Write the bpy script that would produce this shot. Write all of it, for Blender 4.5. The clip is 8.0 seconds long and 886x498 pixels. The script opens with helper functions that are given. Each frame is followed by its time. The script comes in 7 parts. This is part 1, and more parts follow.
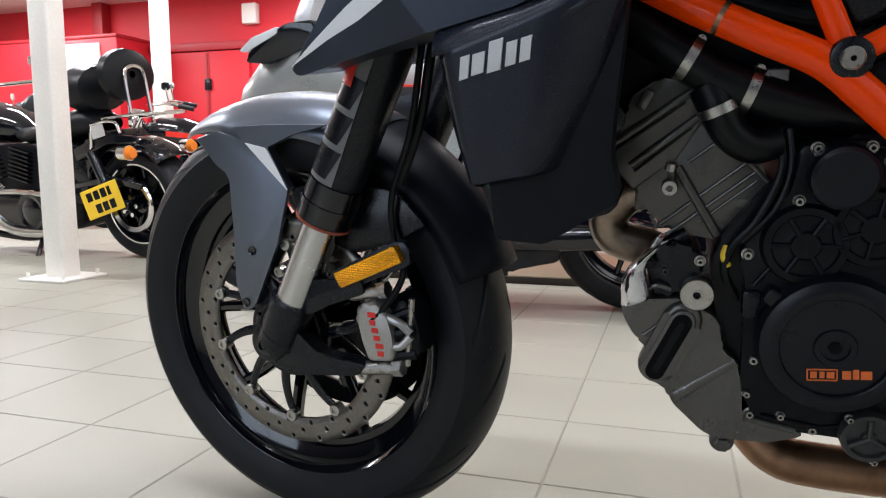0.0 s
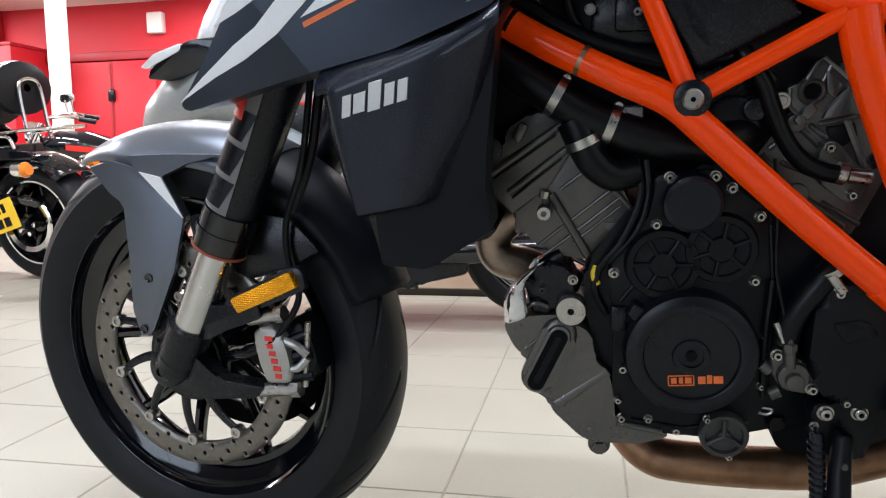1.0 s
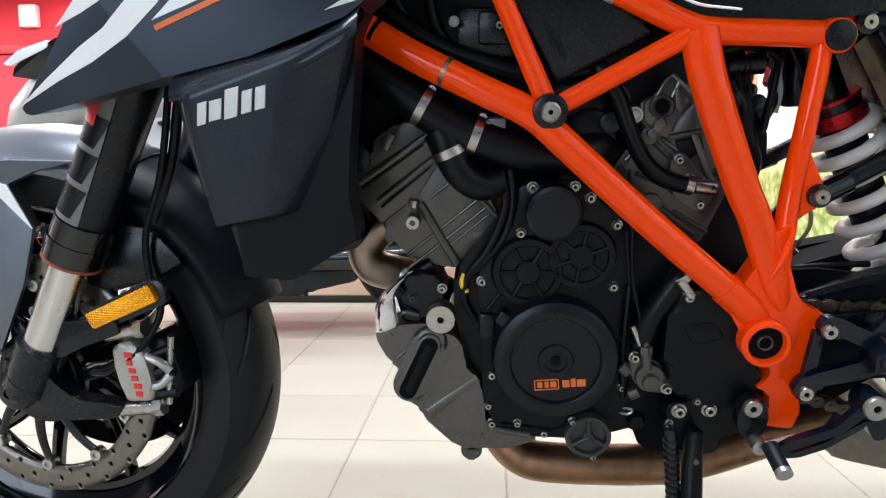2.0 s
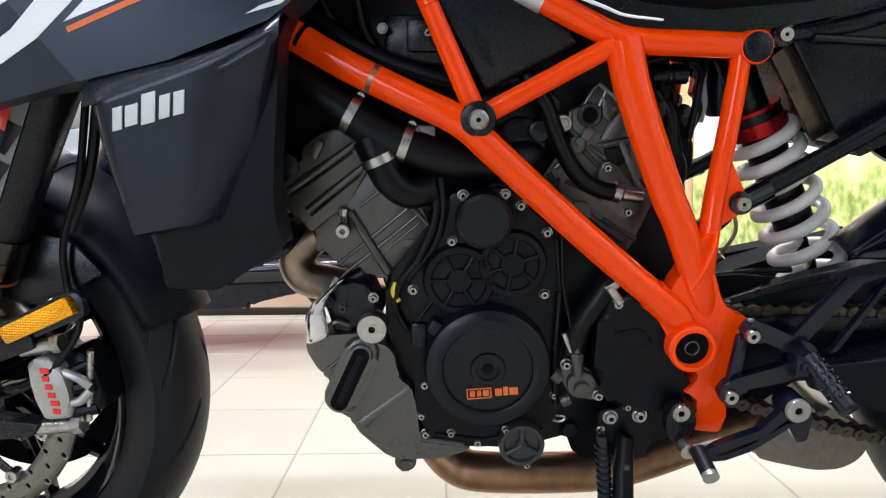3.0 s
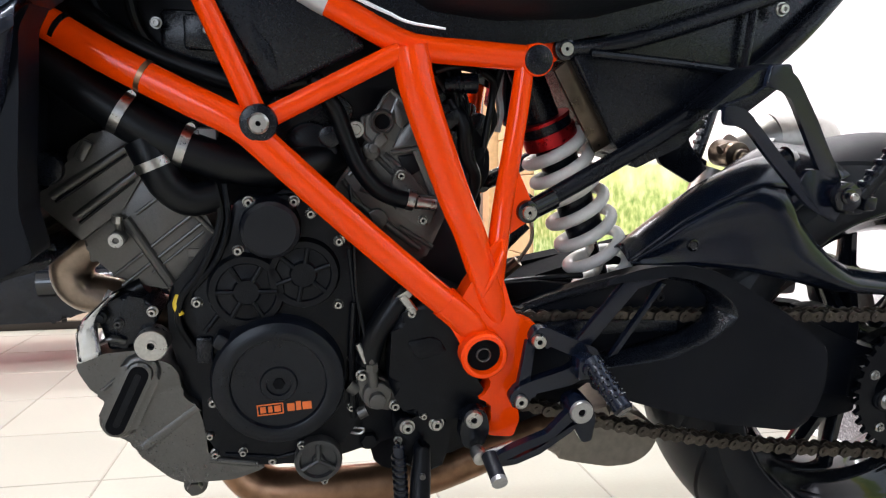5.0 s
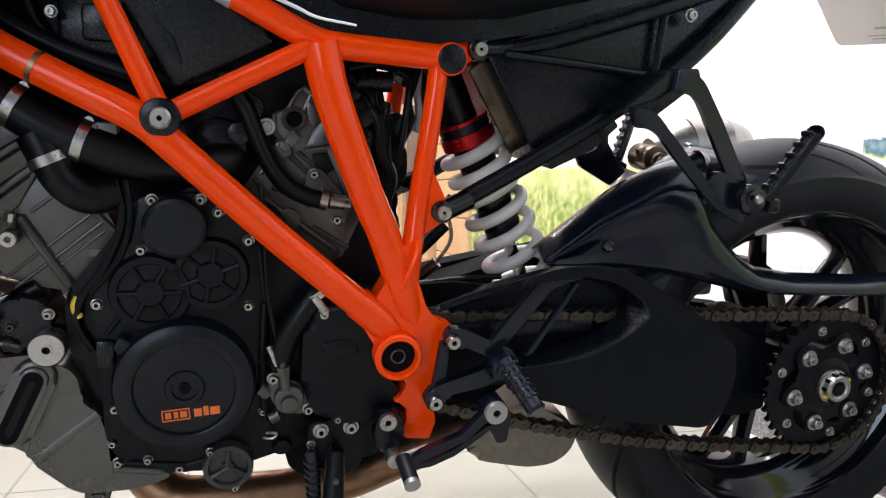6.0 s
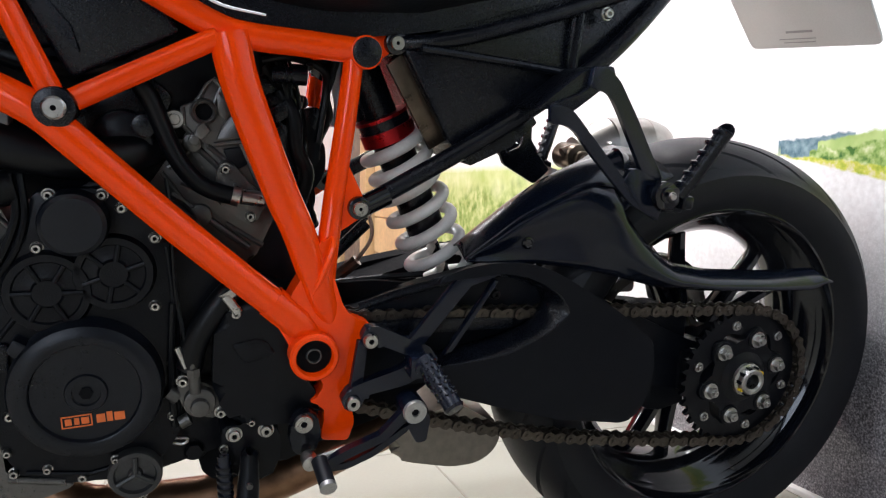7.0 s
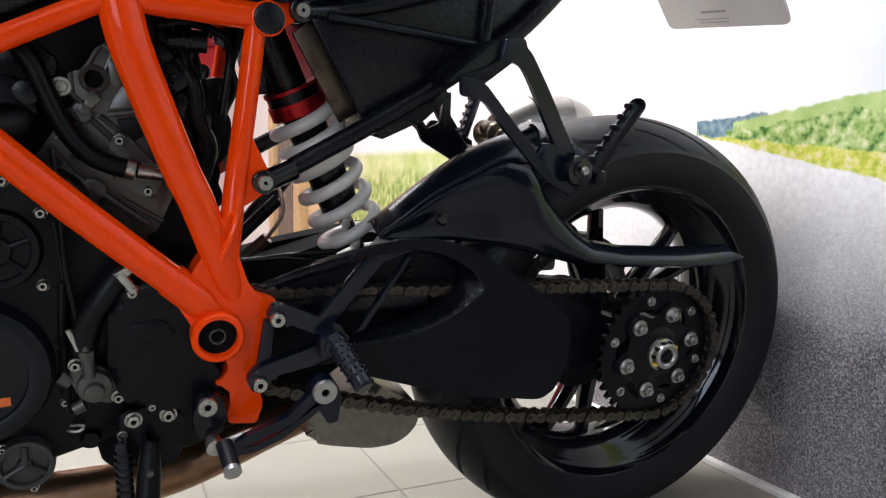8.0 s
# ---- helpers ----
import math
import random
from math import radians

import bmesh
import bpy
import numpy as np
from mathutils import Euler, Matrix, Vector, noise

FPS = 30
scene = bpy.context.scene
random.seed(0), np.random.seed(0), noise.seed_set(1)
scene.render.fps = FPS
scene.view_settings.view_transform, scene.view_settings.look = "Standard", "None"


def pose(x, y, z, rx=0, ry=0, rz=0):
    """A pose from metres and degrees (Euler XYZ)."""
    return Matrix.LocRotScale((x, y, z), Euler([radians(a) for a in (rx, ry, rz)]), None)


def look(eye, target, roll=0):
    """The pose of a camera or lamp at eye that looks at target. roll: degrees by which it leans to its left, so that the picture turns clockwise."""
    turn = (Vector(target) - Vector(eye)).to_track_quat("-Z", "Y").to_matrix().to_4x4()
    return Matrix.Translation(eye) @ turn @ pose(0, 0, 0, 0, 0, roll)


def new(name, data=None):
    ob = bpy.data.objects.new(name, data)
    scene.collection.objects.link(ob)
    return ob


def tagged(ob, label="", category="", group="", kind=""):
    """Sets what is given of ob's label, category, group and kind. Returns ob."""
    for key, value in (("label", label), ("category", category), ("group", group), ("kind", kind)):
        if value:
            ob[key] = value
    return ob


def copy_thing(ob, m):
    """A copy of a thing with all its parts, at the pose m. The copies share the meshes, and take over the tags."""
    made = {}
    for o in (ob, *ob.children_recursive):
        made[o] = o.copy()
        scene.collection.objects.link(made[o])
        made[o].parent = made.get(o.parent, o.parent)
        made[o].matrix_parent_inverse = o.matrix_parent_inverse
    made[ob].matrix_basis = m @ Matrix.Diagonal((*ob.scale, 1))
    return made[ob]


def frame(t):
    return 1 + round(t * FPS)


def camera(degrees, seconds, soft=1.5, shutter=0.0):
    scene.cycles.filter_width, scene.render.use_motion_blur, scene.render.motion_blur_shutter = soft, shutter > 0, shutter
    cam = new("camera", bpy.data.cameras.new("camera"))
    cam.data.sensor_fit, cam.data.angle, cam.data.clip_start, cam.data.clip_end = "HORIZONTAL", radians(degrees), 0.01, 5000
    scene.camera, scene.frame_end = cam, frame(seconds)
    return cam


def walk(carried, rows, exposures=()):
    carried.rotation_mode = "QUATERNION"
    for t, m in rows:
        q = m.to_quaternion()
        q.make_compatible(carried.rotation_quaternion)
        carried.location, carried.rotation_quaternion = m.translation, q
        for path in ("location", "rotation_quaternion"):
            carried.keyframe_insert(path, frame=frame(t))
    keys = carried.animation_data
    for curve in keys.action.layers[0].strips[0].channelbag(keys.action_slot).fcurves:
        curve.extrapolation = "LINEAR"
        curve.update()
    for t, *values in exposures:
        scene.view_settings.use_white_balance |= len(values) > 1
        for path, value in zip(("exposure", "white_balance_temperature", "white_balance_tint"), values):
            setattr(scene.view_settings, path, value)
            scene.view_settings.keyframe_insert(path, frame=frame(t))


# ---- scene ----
cam = camera(63.2, 8.0, soft=1.2)
PATH = [
    (0, (0.504, -0.928, 0.519), (-0.103, 0.962, 0.28), -0.3),
    (0.5, (0.521, -0.947, 0.527), (0.042, 0.981, 0.302), -0.5),
    (1, (0.548, -0.96, 0.541), (0.155, 0.989, 0.325), -0.8),
    (1.5, (0.569, -0.956, 0.545), (0.324, 1.017, 0.33), -0.8),
    (2, (0.584, -0.952, 0.546), (0.462, 1.034, 0.339), -0.5),
    (2.2, (0.591, -0.95, 0.544), (0.505, 1.038, 0.348), -0.5),
    (3.3, (0.622, -0.941, 0.542), (0.663, 1.051, 0.365), -0.4),
    (3.5, (0.636, -0.938, 0.543), (0.699, 1.053, 0.364), -0.3),
    (4, (0.65, -0.936, 0.544), (0.804, 1.051, 0.372), -0.1),
    (4.5, (0.671, -0.935, 0.543), (0.948, 1.039, 0.38), 0.1),
    (4.7, (0.678, -0.932, 0.545), (1.006, 1.033, 0.378), 0.1),
    (5.8, (0.717, -0.931, 0.539), (1.214, 1.001, 0.389), 0.3),
    (6, (0.723, -0.931, 0.539), (1.258, 0.991, 0.387), 0.5),
    (6.5, (0.739, -0.928, 0.533), (1.353, 0.97, 0.389), 0.5),
    (7, (0.753, -0.929, 0.532), (1.438, 0.945, 0.389), 0.6),
    (7.5, (0.771, -0.926, 0.524), (1.519, 0.923, 0.378), 0.5),
    (8, (0.79, -0.926, 0.518), (1.624, 0.883, 0.342), 0.6),
]
walk(cam, [(t, look(eye, target, roll)) for t, eye, target, roll in PATH], exposures=((0, -0.4, 6300, 11), (2, 0.3, 6300, 12), (4.5, 0.45, 6350, 13), (6, 0.15, 6350, 13), (8, -0.15, 6350, 13)))

# ---- light ----
world = bpy.data.worlds.new("showroom_world")
scene.world = world
world.use_nodes = True
world.node_tree.nodes["Background"].inputs[0].default_value = (0.9, 0.94, 1.0, 1)
world.node_tree.nodes["Background"].inputs[1].default_value = 0.02


def ceiling_lamp(x, y, z, sx, sy, power, color=(1.0, 0.985, 0.995)):
    data = bpy.data.lights.new("ceiling_lamp", "AREA")
    data.shape, data.size, data.size_y, data.energy, data.color = "RECTANGLE", sx, sy, power, color
    ob = new("ceiling_lamp", data)
    ob.matrix_world = pose(x, y, z)
    return ob


for lx, ly, lp in ((-3.6, 1.0, 92), (-3.6, 3.2, 115), (-6.6, 3.6, 105), (-1.0, 1.6, 34), (-1.6, 4.8, 50), (-3.6, 5.6, 110), (-6.9, 5.5, 100), (0.6, 3.4, 24)):
    ceiling_lamp(lx, ly, 2.53, 1.2, 0.12, lp)
for lx, ly, lp in ((-3.2, -1.4, 20), (-0.6, -2.1, 10)):
    ceiling_lamp(lx, ly, 2.53, 1.2, 0.12, lp, (0.85, 0.9, 1.0))
ceiling_lamp(0.15, -0.45, 2.53, 1.5, 0.1, 56, (0.9, 0.93, 1.0))
ceiling_lamp(1.1, 0.9, 2.53, 0.12, 1.2, 56, (1.0, 0.985, 0.99))

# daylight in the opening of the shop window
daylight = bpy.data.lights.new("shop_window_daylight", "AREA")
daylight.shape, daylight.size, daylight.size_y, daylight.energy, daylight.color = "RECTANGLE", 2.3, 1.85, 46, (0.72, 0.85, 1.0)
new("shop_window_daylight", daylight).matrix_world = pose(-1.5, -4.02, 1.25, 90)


# ---- materials ----
def nodes_of(m):
    m.use_nodes = True
    return m.node_tree.nodes, m.node_tree.links


def surface(name, color, rough=0.5, metal=0.0, vary=0.15, grain=400.0, stain=9.0, bump=0.05, coat=0.0, dust=0.0, spec=0.5, random_tone=0.0):
    """A procedural surface: colour and gloss vary at a fine and a coarse scale, with fine relief and a little dust."""
    m = bpy.data.materials.new(name)
    n, l = nodes_of(m)
    b = n["Principled BSDF"]
    tc = n.new("ShaderNodeTexCoord")
    fine, coarse = n.new("ShaderNodeTexNoise"), n.new("ShaderNodeTexNoise")
    fine.inputs["Scale"].default_value, coarse.inputs["Scale"].default_value = grain, stain
    fine.inputs["Detail"].default_value, coarse.inputs["Detail"].default_value = 3, 5
    l.new(tc.outputs["Object"], fine.inputs["Vector"])
    l.new(tc.outputs["Object"], coarse.inputs["Vector"])
    add = n.new("ShaderNodeMath")
    add.operation = "MULTIPLY_ADD"
    add.inputs[1].default_value, add.inputs[2].default_value = 0.5, 0.0
    l.new(fine.outputs["Fac"], add.inputs[0])
    half = n.new("ShaderNodeMath")
    half.operation = "MULTIPLY_ADD"
    half.inputs[1].default_value = 0.5
    l.new(coarse.outputs["Fac"], half.inputs[0])
    l.new(add.outputs[0], half.inputs[2])
    ramp = n.new("ShaderNodeMapRange")
    ramp.inputs["From Min"].default_value, ramp.inputs["From Max"].default_value = 0.3, 0.7
    ramp.inputs["To Min"].default_value, ramp.inputs["To Max"].default_value = 1 - vary, 1 + vary
    l.new(half.outputs[0], ramp.inputs["Value"])
    tone = ramp.outputs[0]
    if random_tone:
        info = n.new("ShaderNodeObjectInfo")
        rr = n.new("ShaderNodeMapRange")
        rr.inputs["To Min"].default_value, rr.inputs["To Max"].default_value = 1 - random_tone, 1 + random_tone
        l.new(info.outputs["Random"], rr.inputs["Value"])
        mul = n.new("ShaderNodeMath")
        mul.operation = "MULTIPLY"
        l.new(tone, mul.inputs[0])
        l.new(rr.outputs[0], mul.inputs[1])
        tone = mul.outputs[0]
    mix = n.new("ShaderNodeVectorMath")
    mix.operation = "SCALE"
    mix.inputs[0].default_value = color
    l.new(tone, mix.inputs["Scale"])
    last = mix.outputs[0]
    if dust:
        speck = n.new("ShaderNodeTexNoise")
        speck.inputs["Scale"].default_value, speck.inputs["Detail"].default_value = 35, 8
        l.new(tc.outputs["Object"], speck.inputs["Vector"])
        cut = n.new("ShaderNodeMapRange")
        cut.inputs["From Min"].default_value, cut.inputs["From Max"].default_value, cut.inputs["To Max"].default_value = 0.5, 0.8, dust
        l.new(speck.outputs["Fac"], cut.inputs["Value"])
        blend = n.new("ShaderNodeMix")
        blend.data_type = "RGBA"
        blend.inputs["B"].default_value = (0.27, 0.27, 0.28, 1)
        l.new(cut.outputs[0], blend.inputs["Factor"])
        l.new(last, blend.inputs["A"])
        last = blend.outputs["Result"]
    l.new(last, b.inputs["Base Color"])
    rg = n.new("ShaderNodeMapRange")
    rg.inputs["From Min"].default_value, rg.inputs["From Max"].default_value = 0.3, 0.7
    rg.inputs["To Min"].default_value, rg.inputs["To Max"].default_value = max(0.02, rough * 0.8), min(1, rough * 1.2)
    l.new(half.outputs[0], rg.inputs["Value"])
    l.new(rg.outputs[0], b.inputs["Roughness"])
    b.inputs["Metallic"].default_value, b.inputs["Coat Weight"].default_value = metal, coat
    b.inputs["Specular IOR Level"].default_value = spec
    if bump:
        bp = n.new("ShaderNodeBump")
        bp.inputs["Strength"].default_value, bp.inputs["Distance"].default_value = bump, 0.002
        l.new(fine.outputs["Fac"], bp.inputs["Height"])
        l.new(bp.outputs["Normal"], b.inputs["Normal"])
    return m


ORANGE = surface("orange_powder_coat", (1.0, 0.066, 0.0002), 0.1, 0, 0.03, 250, 14, 0.01, spec=0.3)
BLACK = surface("black_satin_plastic", (0.0036, 0.0048, 0.0084), 0.27, 0, 0.2, 700, 12, 0.06, spec=0.34)
BLACK_GRAINED = surface("black_grained_plastic", (0.0034, 0.0044, 0.0074), 0.4, 0, 0.2, 900, 14, 0.16, dust=0.01, spec=0.15)
BLACK_GLOSS = surface("black_gloss_paint", (0.0034, 0.0042, 0.0068), 0.09, 0, 0.1, 300, 8, 0.0, coat=0.3)
CASE_BLACK = surface("black_coated_engine_case", (0.0026, 0.0033, 0.0054), 0.34, 0, 0.25, 600, 30, 0.15, dust=0.01, spec=0.2)
COVER_BLUE = surface("blue_black_cover", (0.0036, 0.005, 0.0088), 0.32, 0, 0.12, 500, 20, 0.06, spec=0.3)
CAST = surface("grey_cast_aluminium", (0.1, 0.096, 0.091), 0.33, 0.65, 0.14, 420, 18, 0.1, dust=0.04)
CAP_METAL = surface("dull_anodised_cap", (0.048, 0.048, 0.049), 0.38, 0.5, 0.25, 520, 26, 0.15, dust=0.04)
ALU = surface("pale_cast_aluminium", (0.125, 0.121, 0.116), 0.3, 0.75, 0.12, 420, 10, 0.08, dust=0.04)
STEEL = surface("zinc_plated_steel", (0.46, 0.45, 0.43), 0.3, 1.0, 0.2, 300, 60, 0.05)
CHROME = surface("chrome", (0.85, 0.85, 0.86), 0.08, 1.0, 0.05, 200, 30, 0.0)
FORK_CHROME = surface("hard_chromed_fork_tube", (0.62, 0.62, 0.62), 0.24, 1.0, 0.04, 300, 20, 0.0)
RUST_RING = surface("rust_red_rubber", (0.28, 0.06, 0.03), 0.5, 0, 0.15, 300, 20, 0.0)
FOIL = surface("bright_heat_foil", (0.72, 0.74, 0.78), 0.18, 1.0, 0.08, 60, 25, 0.15)
DISC = surface("brushed_steel_disc", (0.21, 0.198, 0.182), 0.34, 1.0, 0.18, 220, 40, 0.1)
COPPER = surface("heat_browned_steel", (0.3, 0.17, 0.1), 0.36, 0.9, 0.4, 60, 12, 0.05)
HEADER = surface("heat_tinted_header", (0.27, 0.21, 0.165), 0.34, 0.9, 0.45, 70, 16, 0.05)
TITAN = surface("brushed_stainless", (0.42, 0.4, 0.37), 0.38, 0.9, 0.18, 90, 12, 0.04)
RUBBER = surface("black_tyre_rubber", (0.0052, 0.0062, 0.0092), 0.48, 0, 0.25, 500, 10, 0.1, dust=0.012, spec=0.28)
HOSE = surface("black_rubber_hose", (0.0028, 0.0033, 0.0046), 0.34, 0, 0.2, 500, 20, 0.08, spec=0.22)
GREY_PAINT = surface("grey_metallic_paint", (0.15, 0.168, 0.205), 0.32, 0.8, 0.1, 900, 8, 0.03)
SLATE_PAINT = surface("matt_slate_paint", (0.03, 0.037, 0.053), 0.36, 0.5, 0.12, 900, 9, 0.012, spec=0.4)
NAVY_PAINT = surface("dark_blue_black_paint", (0.0105, 0.0138, 0.0235), 0.26, 0.2, 0.03, 900, 5, 0.0, spec=0.4)
SATIN_NAVY = surface("satin_navy_black_coat", (0.004, 0.0064, 0.0145), 0.2, 0, 0.12, 700, 9, 0.02, spec=0.42)
HEAT_PLATE = surface("browned_sheet_steel", (0.13, 0.1, 0.075), 0.3, 0.95, 0.45, 60, 16, 0.03)
BRONZE = surface("dark_bronze_steel", (0.12, 0.09, 0.065), 0.34, 0.9, 0.3, 200, 30, 0.05)
COLLECTOR = surface("dull_stainless_box", (0.25, 0.225, 0.195), 0.42, 0.85, 0.25, 90, 10, 0.05)
# near-black that puts the shade of recesses, holes and gaps into colour
DEEP_SHADE = surface("near_black_painted_shade", (0.0045, 0.0045, 0.0055), 0.9, 0, 0.2, 300, 10, 0.0, spec=0.1)
SPRING_WHITE = surface("white_spring_coat", (0.72, 0.7, 0.66), 0.35, 0, 0.08, 300, 30, 0.04, coat=0.3)
RED_ANOD = surface("red_anodised", (0.45, 0.015, 0.02), 0.3, 0.8, 0.15, 300, 40, 0.03)
DECAL_WHITE = surface("white_decal", (0.9, 0.9, 0.92), 0.4, 0, 0.03, 300, 12, 0.0)
DECAL_SILVER = surface("silver_decal", (0.6, 0.6, 0.6), 0.35, 0.4, 0.08, 300, 12, 0.0)
DECAL_ORANGE = surface("orange_decal", (0.8, 0.16, 0.03), 0.45, 0, 0.12, 200, 60, 0.0)
DECAL_RED = surface("red_decal", (0.75, 0.03, 0.02), 0.4, 0, 0.06, 300, 20, 0.0)
DECAL_GREY = surface("grey_decal", (0.16, 0.16, 0.16), 0.45, 0, 0.08, 300, 20, 0.0)
PRINT_GREY = surface("faint_grey_print", (0.38, 0.37, 0.36), 0.5, 0, 0.1, 300, 20, 0.0)
CALIPER = surface("silver_caliper", (0.42, 0.415, 0.405), 0.36, 0.75, 0.15, 400, 40, 0.12)
CHAIN_MAT = surface("worn_chain_steel", (0.085, 0.072, 0.06), 0.42, 0.85, 0.4, 300, 90, 0.1, random_tone=0.15)
YELLOW = surface("yellow_sleeve", (0.8, 0.55, 0.03), 0.5, 0, 0.08)
FLOOR_TILE = surface("cream_ceramic_tile", (0.335, 0.323, 0.272), 0.42, 0, 0.07, 160, 5, 0.03, dust=0.03, random_tone=0.03, spec=0.14)
DAIS_TOP = surface("beige_brown_vinyl", (0.2, 0.165, 0.11), 0.4, 0, 0.12, 200, 5, 0.03, spec=0.2)
DAIS_EDGE = surface("dark_brown_edging", (0.04, 0.032, 0.026), 0.5, 0, 0.2, 200, 9, 0.04, spec=0.2)
GROUT = surface("grey_grout", (0.25, 0.23, 0.19), 0.85, 0, 0.25, 200, 8, 0.2)
WALL_WHITE = surface("white_wall_paint", (0.78, 0.76, 0.72), 0.7, 0, 0.05, 120, 2, 0.05)
WALL_GREY = surface("grey_wall_paint", (0.1, 0.1, 0.11), 0.7, 0, 0.08, 120, 2, 0.05)
POST_WHITE = surface("white_post_paint", (0.82, 0.79, 0.74), 0.5, 0, 0.07, 80, 4, 0.1)
WALL_RED = surface("red_wall_paint", (0.56, 0.014, 0.026), 0.55, 0, 0.1, 100, 1.5, 0.08)
WALL_DARKRED = surface("dark_red_panel_paint", (0.36, 0.012, 0.02), 0.5, 0, 0.12, 100, 2, 0.08)
PINE = surface("pale_pine_wood", (0.62, 0.42, 0.22), 0.55, 0, 0.18, 40, 5, 0.08, random_tone=0.1)
STONE = surface("dark_stone_cladding", (0.16, 0.12, 0.09), 0.8, 0, 0.6, 30, 14, 0.5)
PLATE_YELLOW = surface("yellow_plate", (0.85, 0.55, 0.03), 0.4, 0, 0.04)
PLATE_WHITE = surface("white_plate_back", (0.7, 0.69, 0.66), 0.4, 0, 0.06)
LEATHER = surface("black_vinyl", (0.0062, 0.0072, 0.0096), 0.42, 0, 0.2, 250, 10, 0.25, spec=0.25)


def glassy(name, color, rough=0.1, lines=0.0, metal=0.0):
    m = bpy.data.materials.new(name)
    n, l = nodes_of(m)
    b = n["Principled BSDF"]
    b.inputs["Base Color"].default_value = (*color, 1)
    b.inputs["Roughness"].default_value, b.inputs["Coat Weight"].default_value = rough, 0.3
    b.inputs["Metallic"].default_value = metal
    if lines:
        tc, wv, wv2, bp = n.new("ShaderNodeTexCoord"), n.new("ShaderNodeTexWave"), n.new("ShaderNodeTexWave"), n.new("ShaderNodeBump")
        wv.inputs["Scale"].default_value, wv2.inputs["Scale"].default_value = lines, lines
        wv2.bands_direction = "Z"
        l.new(tc.outputs["Object"], wv.inputs["Vector"])
        l.new(tc.outputs["Object"], wv2.inputs["Vector"])
        mx = n.new("ShaderNodeMath")
        mx.operation = "ADD"
        l.new(wv.outputs["Fac"], mx.inputs[0])
        l.new(wv2.outputs["Fac"], mx.inputs[1])
        bp.inputs["Strength"].default_value, bp.inputs["Distance"].default_value = 0.35, 0.002
        l.new(mx.outputs[0], bp.inputs["Height"])
        l.new(bp.outputs["Normal"], b.inputs["Normal"])
    return m


AMBER = glassy("amber_reflector", (1.0, 0.42, 0.004), 0.2, 110, 0.75)
AMBER_LENS = glassy("amber_lens", (0.85, 0.22, 0.01), 0.1)
LAMP_GLASS = glassy("clear_lamp_lens", (0.7, 0.72, 0.75), 0.08)


# ---- mesh helpers ----
def part(name, bm, material, parent=None, label="", sharp=35, solid=0.0, m=None):
    """Links a bmesh as one mesh object, under a thing or a part."""
    if m is not None:
        bm.transform(m)
    bmesh.ops.recalc_face_normals(bm, faces=bm.faces)
    data = bpy.data.meshes.new(name)
    bm.to_mesh(data)
    bm.free()
    data.materials.append(material)
    data.polygons.foreach_set("use_smooth", [len(f.vertices) <= 6 for f in data.polygons])
    data.set_sharp_from_angle(angle=radians(sharp))
    ob = new(name, data)
    ob.parent = parent
    if label:
        tagged(ob, label)
    if solid:
        mod = ob.modifiers.new("thickness", "SOLIDIFY")
        mod.thickness, mod.offset = solid, 0
    return ob


def empty(name, label, category, m=None, group="", kind=""):
    ob = new(name)
    ob.empty_display_size = 0.05
    if m is not None:
        ob.matrix_world = m
    return tagged(ob, label, category, group, kind)


def join(*bms):
    out = bmesh.new()
    for b in bms:
        tmp = bpy.data.meshes.new("tmp")
        b.to_mesh(tmp)
        b.free()
        out.from_mesh(tmp)
        bpy.data.meshes.remove(tmp)
    return out


def box(x0, x1, y0, y1, z0, z1, bevel=0.0, seg=2):
    bm = bmesh.new()
    bmesh.ops.create_cube(bm, size=1)
    for v in bm.verts:
        v.co = Vector((x0 + (v.co.x + 0.5) * (x1 - x0), y0 + (v.co.y + 0.5) * (y1 - y0), z0 + (v.co.z + 0.5) * (z1 - z0)))
    if bevel:
        bmesh.ops.bevel(bm, geom=bm.edges[:], offset=bevel, segments=seg, profile=0.5, affect="EDGES")
    return bm


def plate(profile, y0, y1, bevel=0.003, seg=2, y0s=None):
    """A closed outline in x and z, given thickness from y0 (near) to y1; y0s gives the near face a y of its own at each corner."""
    bm = bmesh.new()
    near = [bm.verts.new((p[0], (y0s[i] if y0s else y0), p[1])) for i, p in enumerate(profile)]
    far = [bm.verts.new((p[0], y1, p[1])) for p in profile]
    n = len(profile)
    front = bm.faces.new(near)
    bm.faces.new(far[::-1])
    for i in range(n):
        bm.faces.new((near[i], far[i], far[(i + 1) % n], near[(i + 1) % n]))
    if bevel:
        bmesh.ops.bevel(bm, geom=list(front.edges), offset=bevel, segments=seg, profile=0.5, affect="EDGES", clamp_overlap=True)
    return bm


def rounded(profile, r, steps=3):
    """Rounds the corners of a closed outline."""
    out, n = [], len(profile)
    for i in range(n):
        a, b, c = (Vector(profile[k % n]) for k in (i - 1, i, i + 1))
        ra, rc = min(r, (a - b).length * 0.45), min(r, (c - b).length * 0.45)
        p, q = b + (a - b).normalized() * ra, b + (c - b).normalized() * rc
        for k in range(steps + 1):
            t = k / steps
            out.append(tuple(p * (1 - t) ** 2 + b * 2 * t * (1 - t) + q * t * t))
    return out


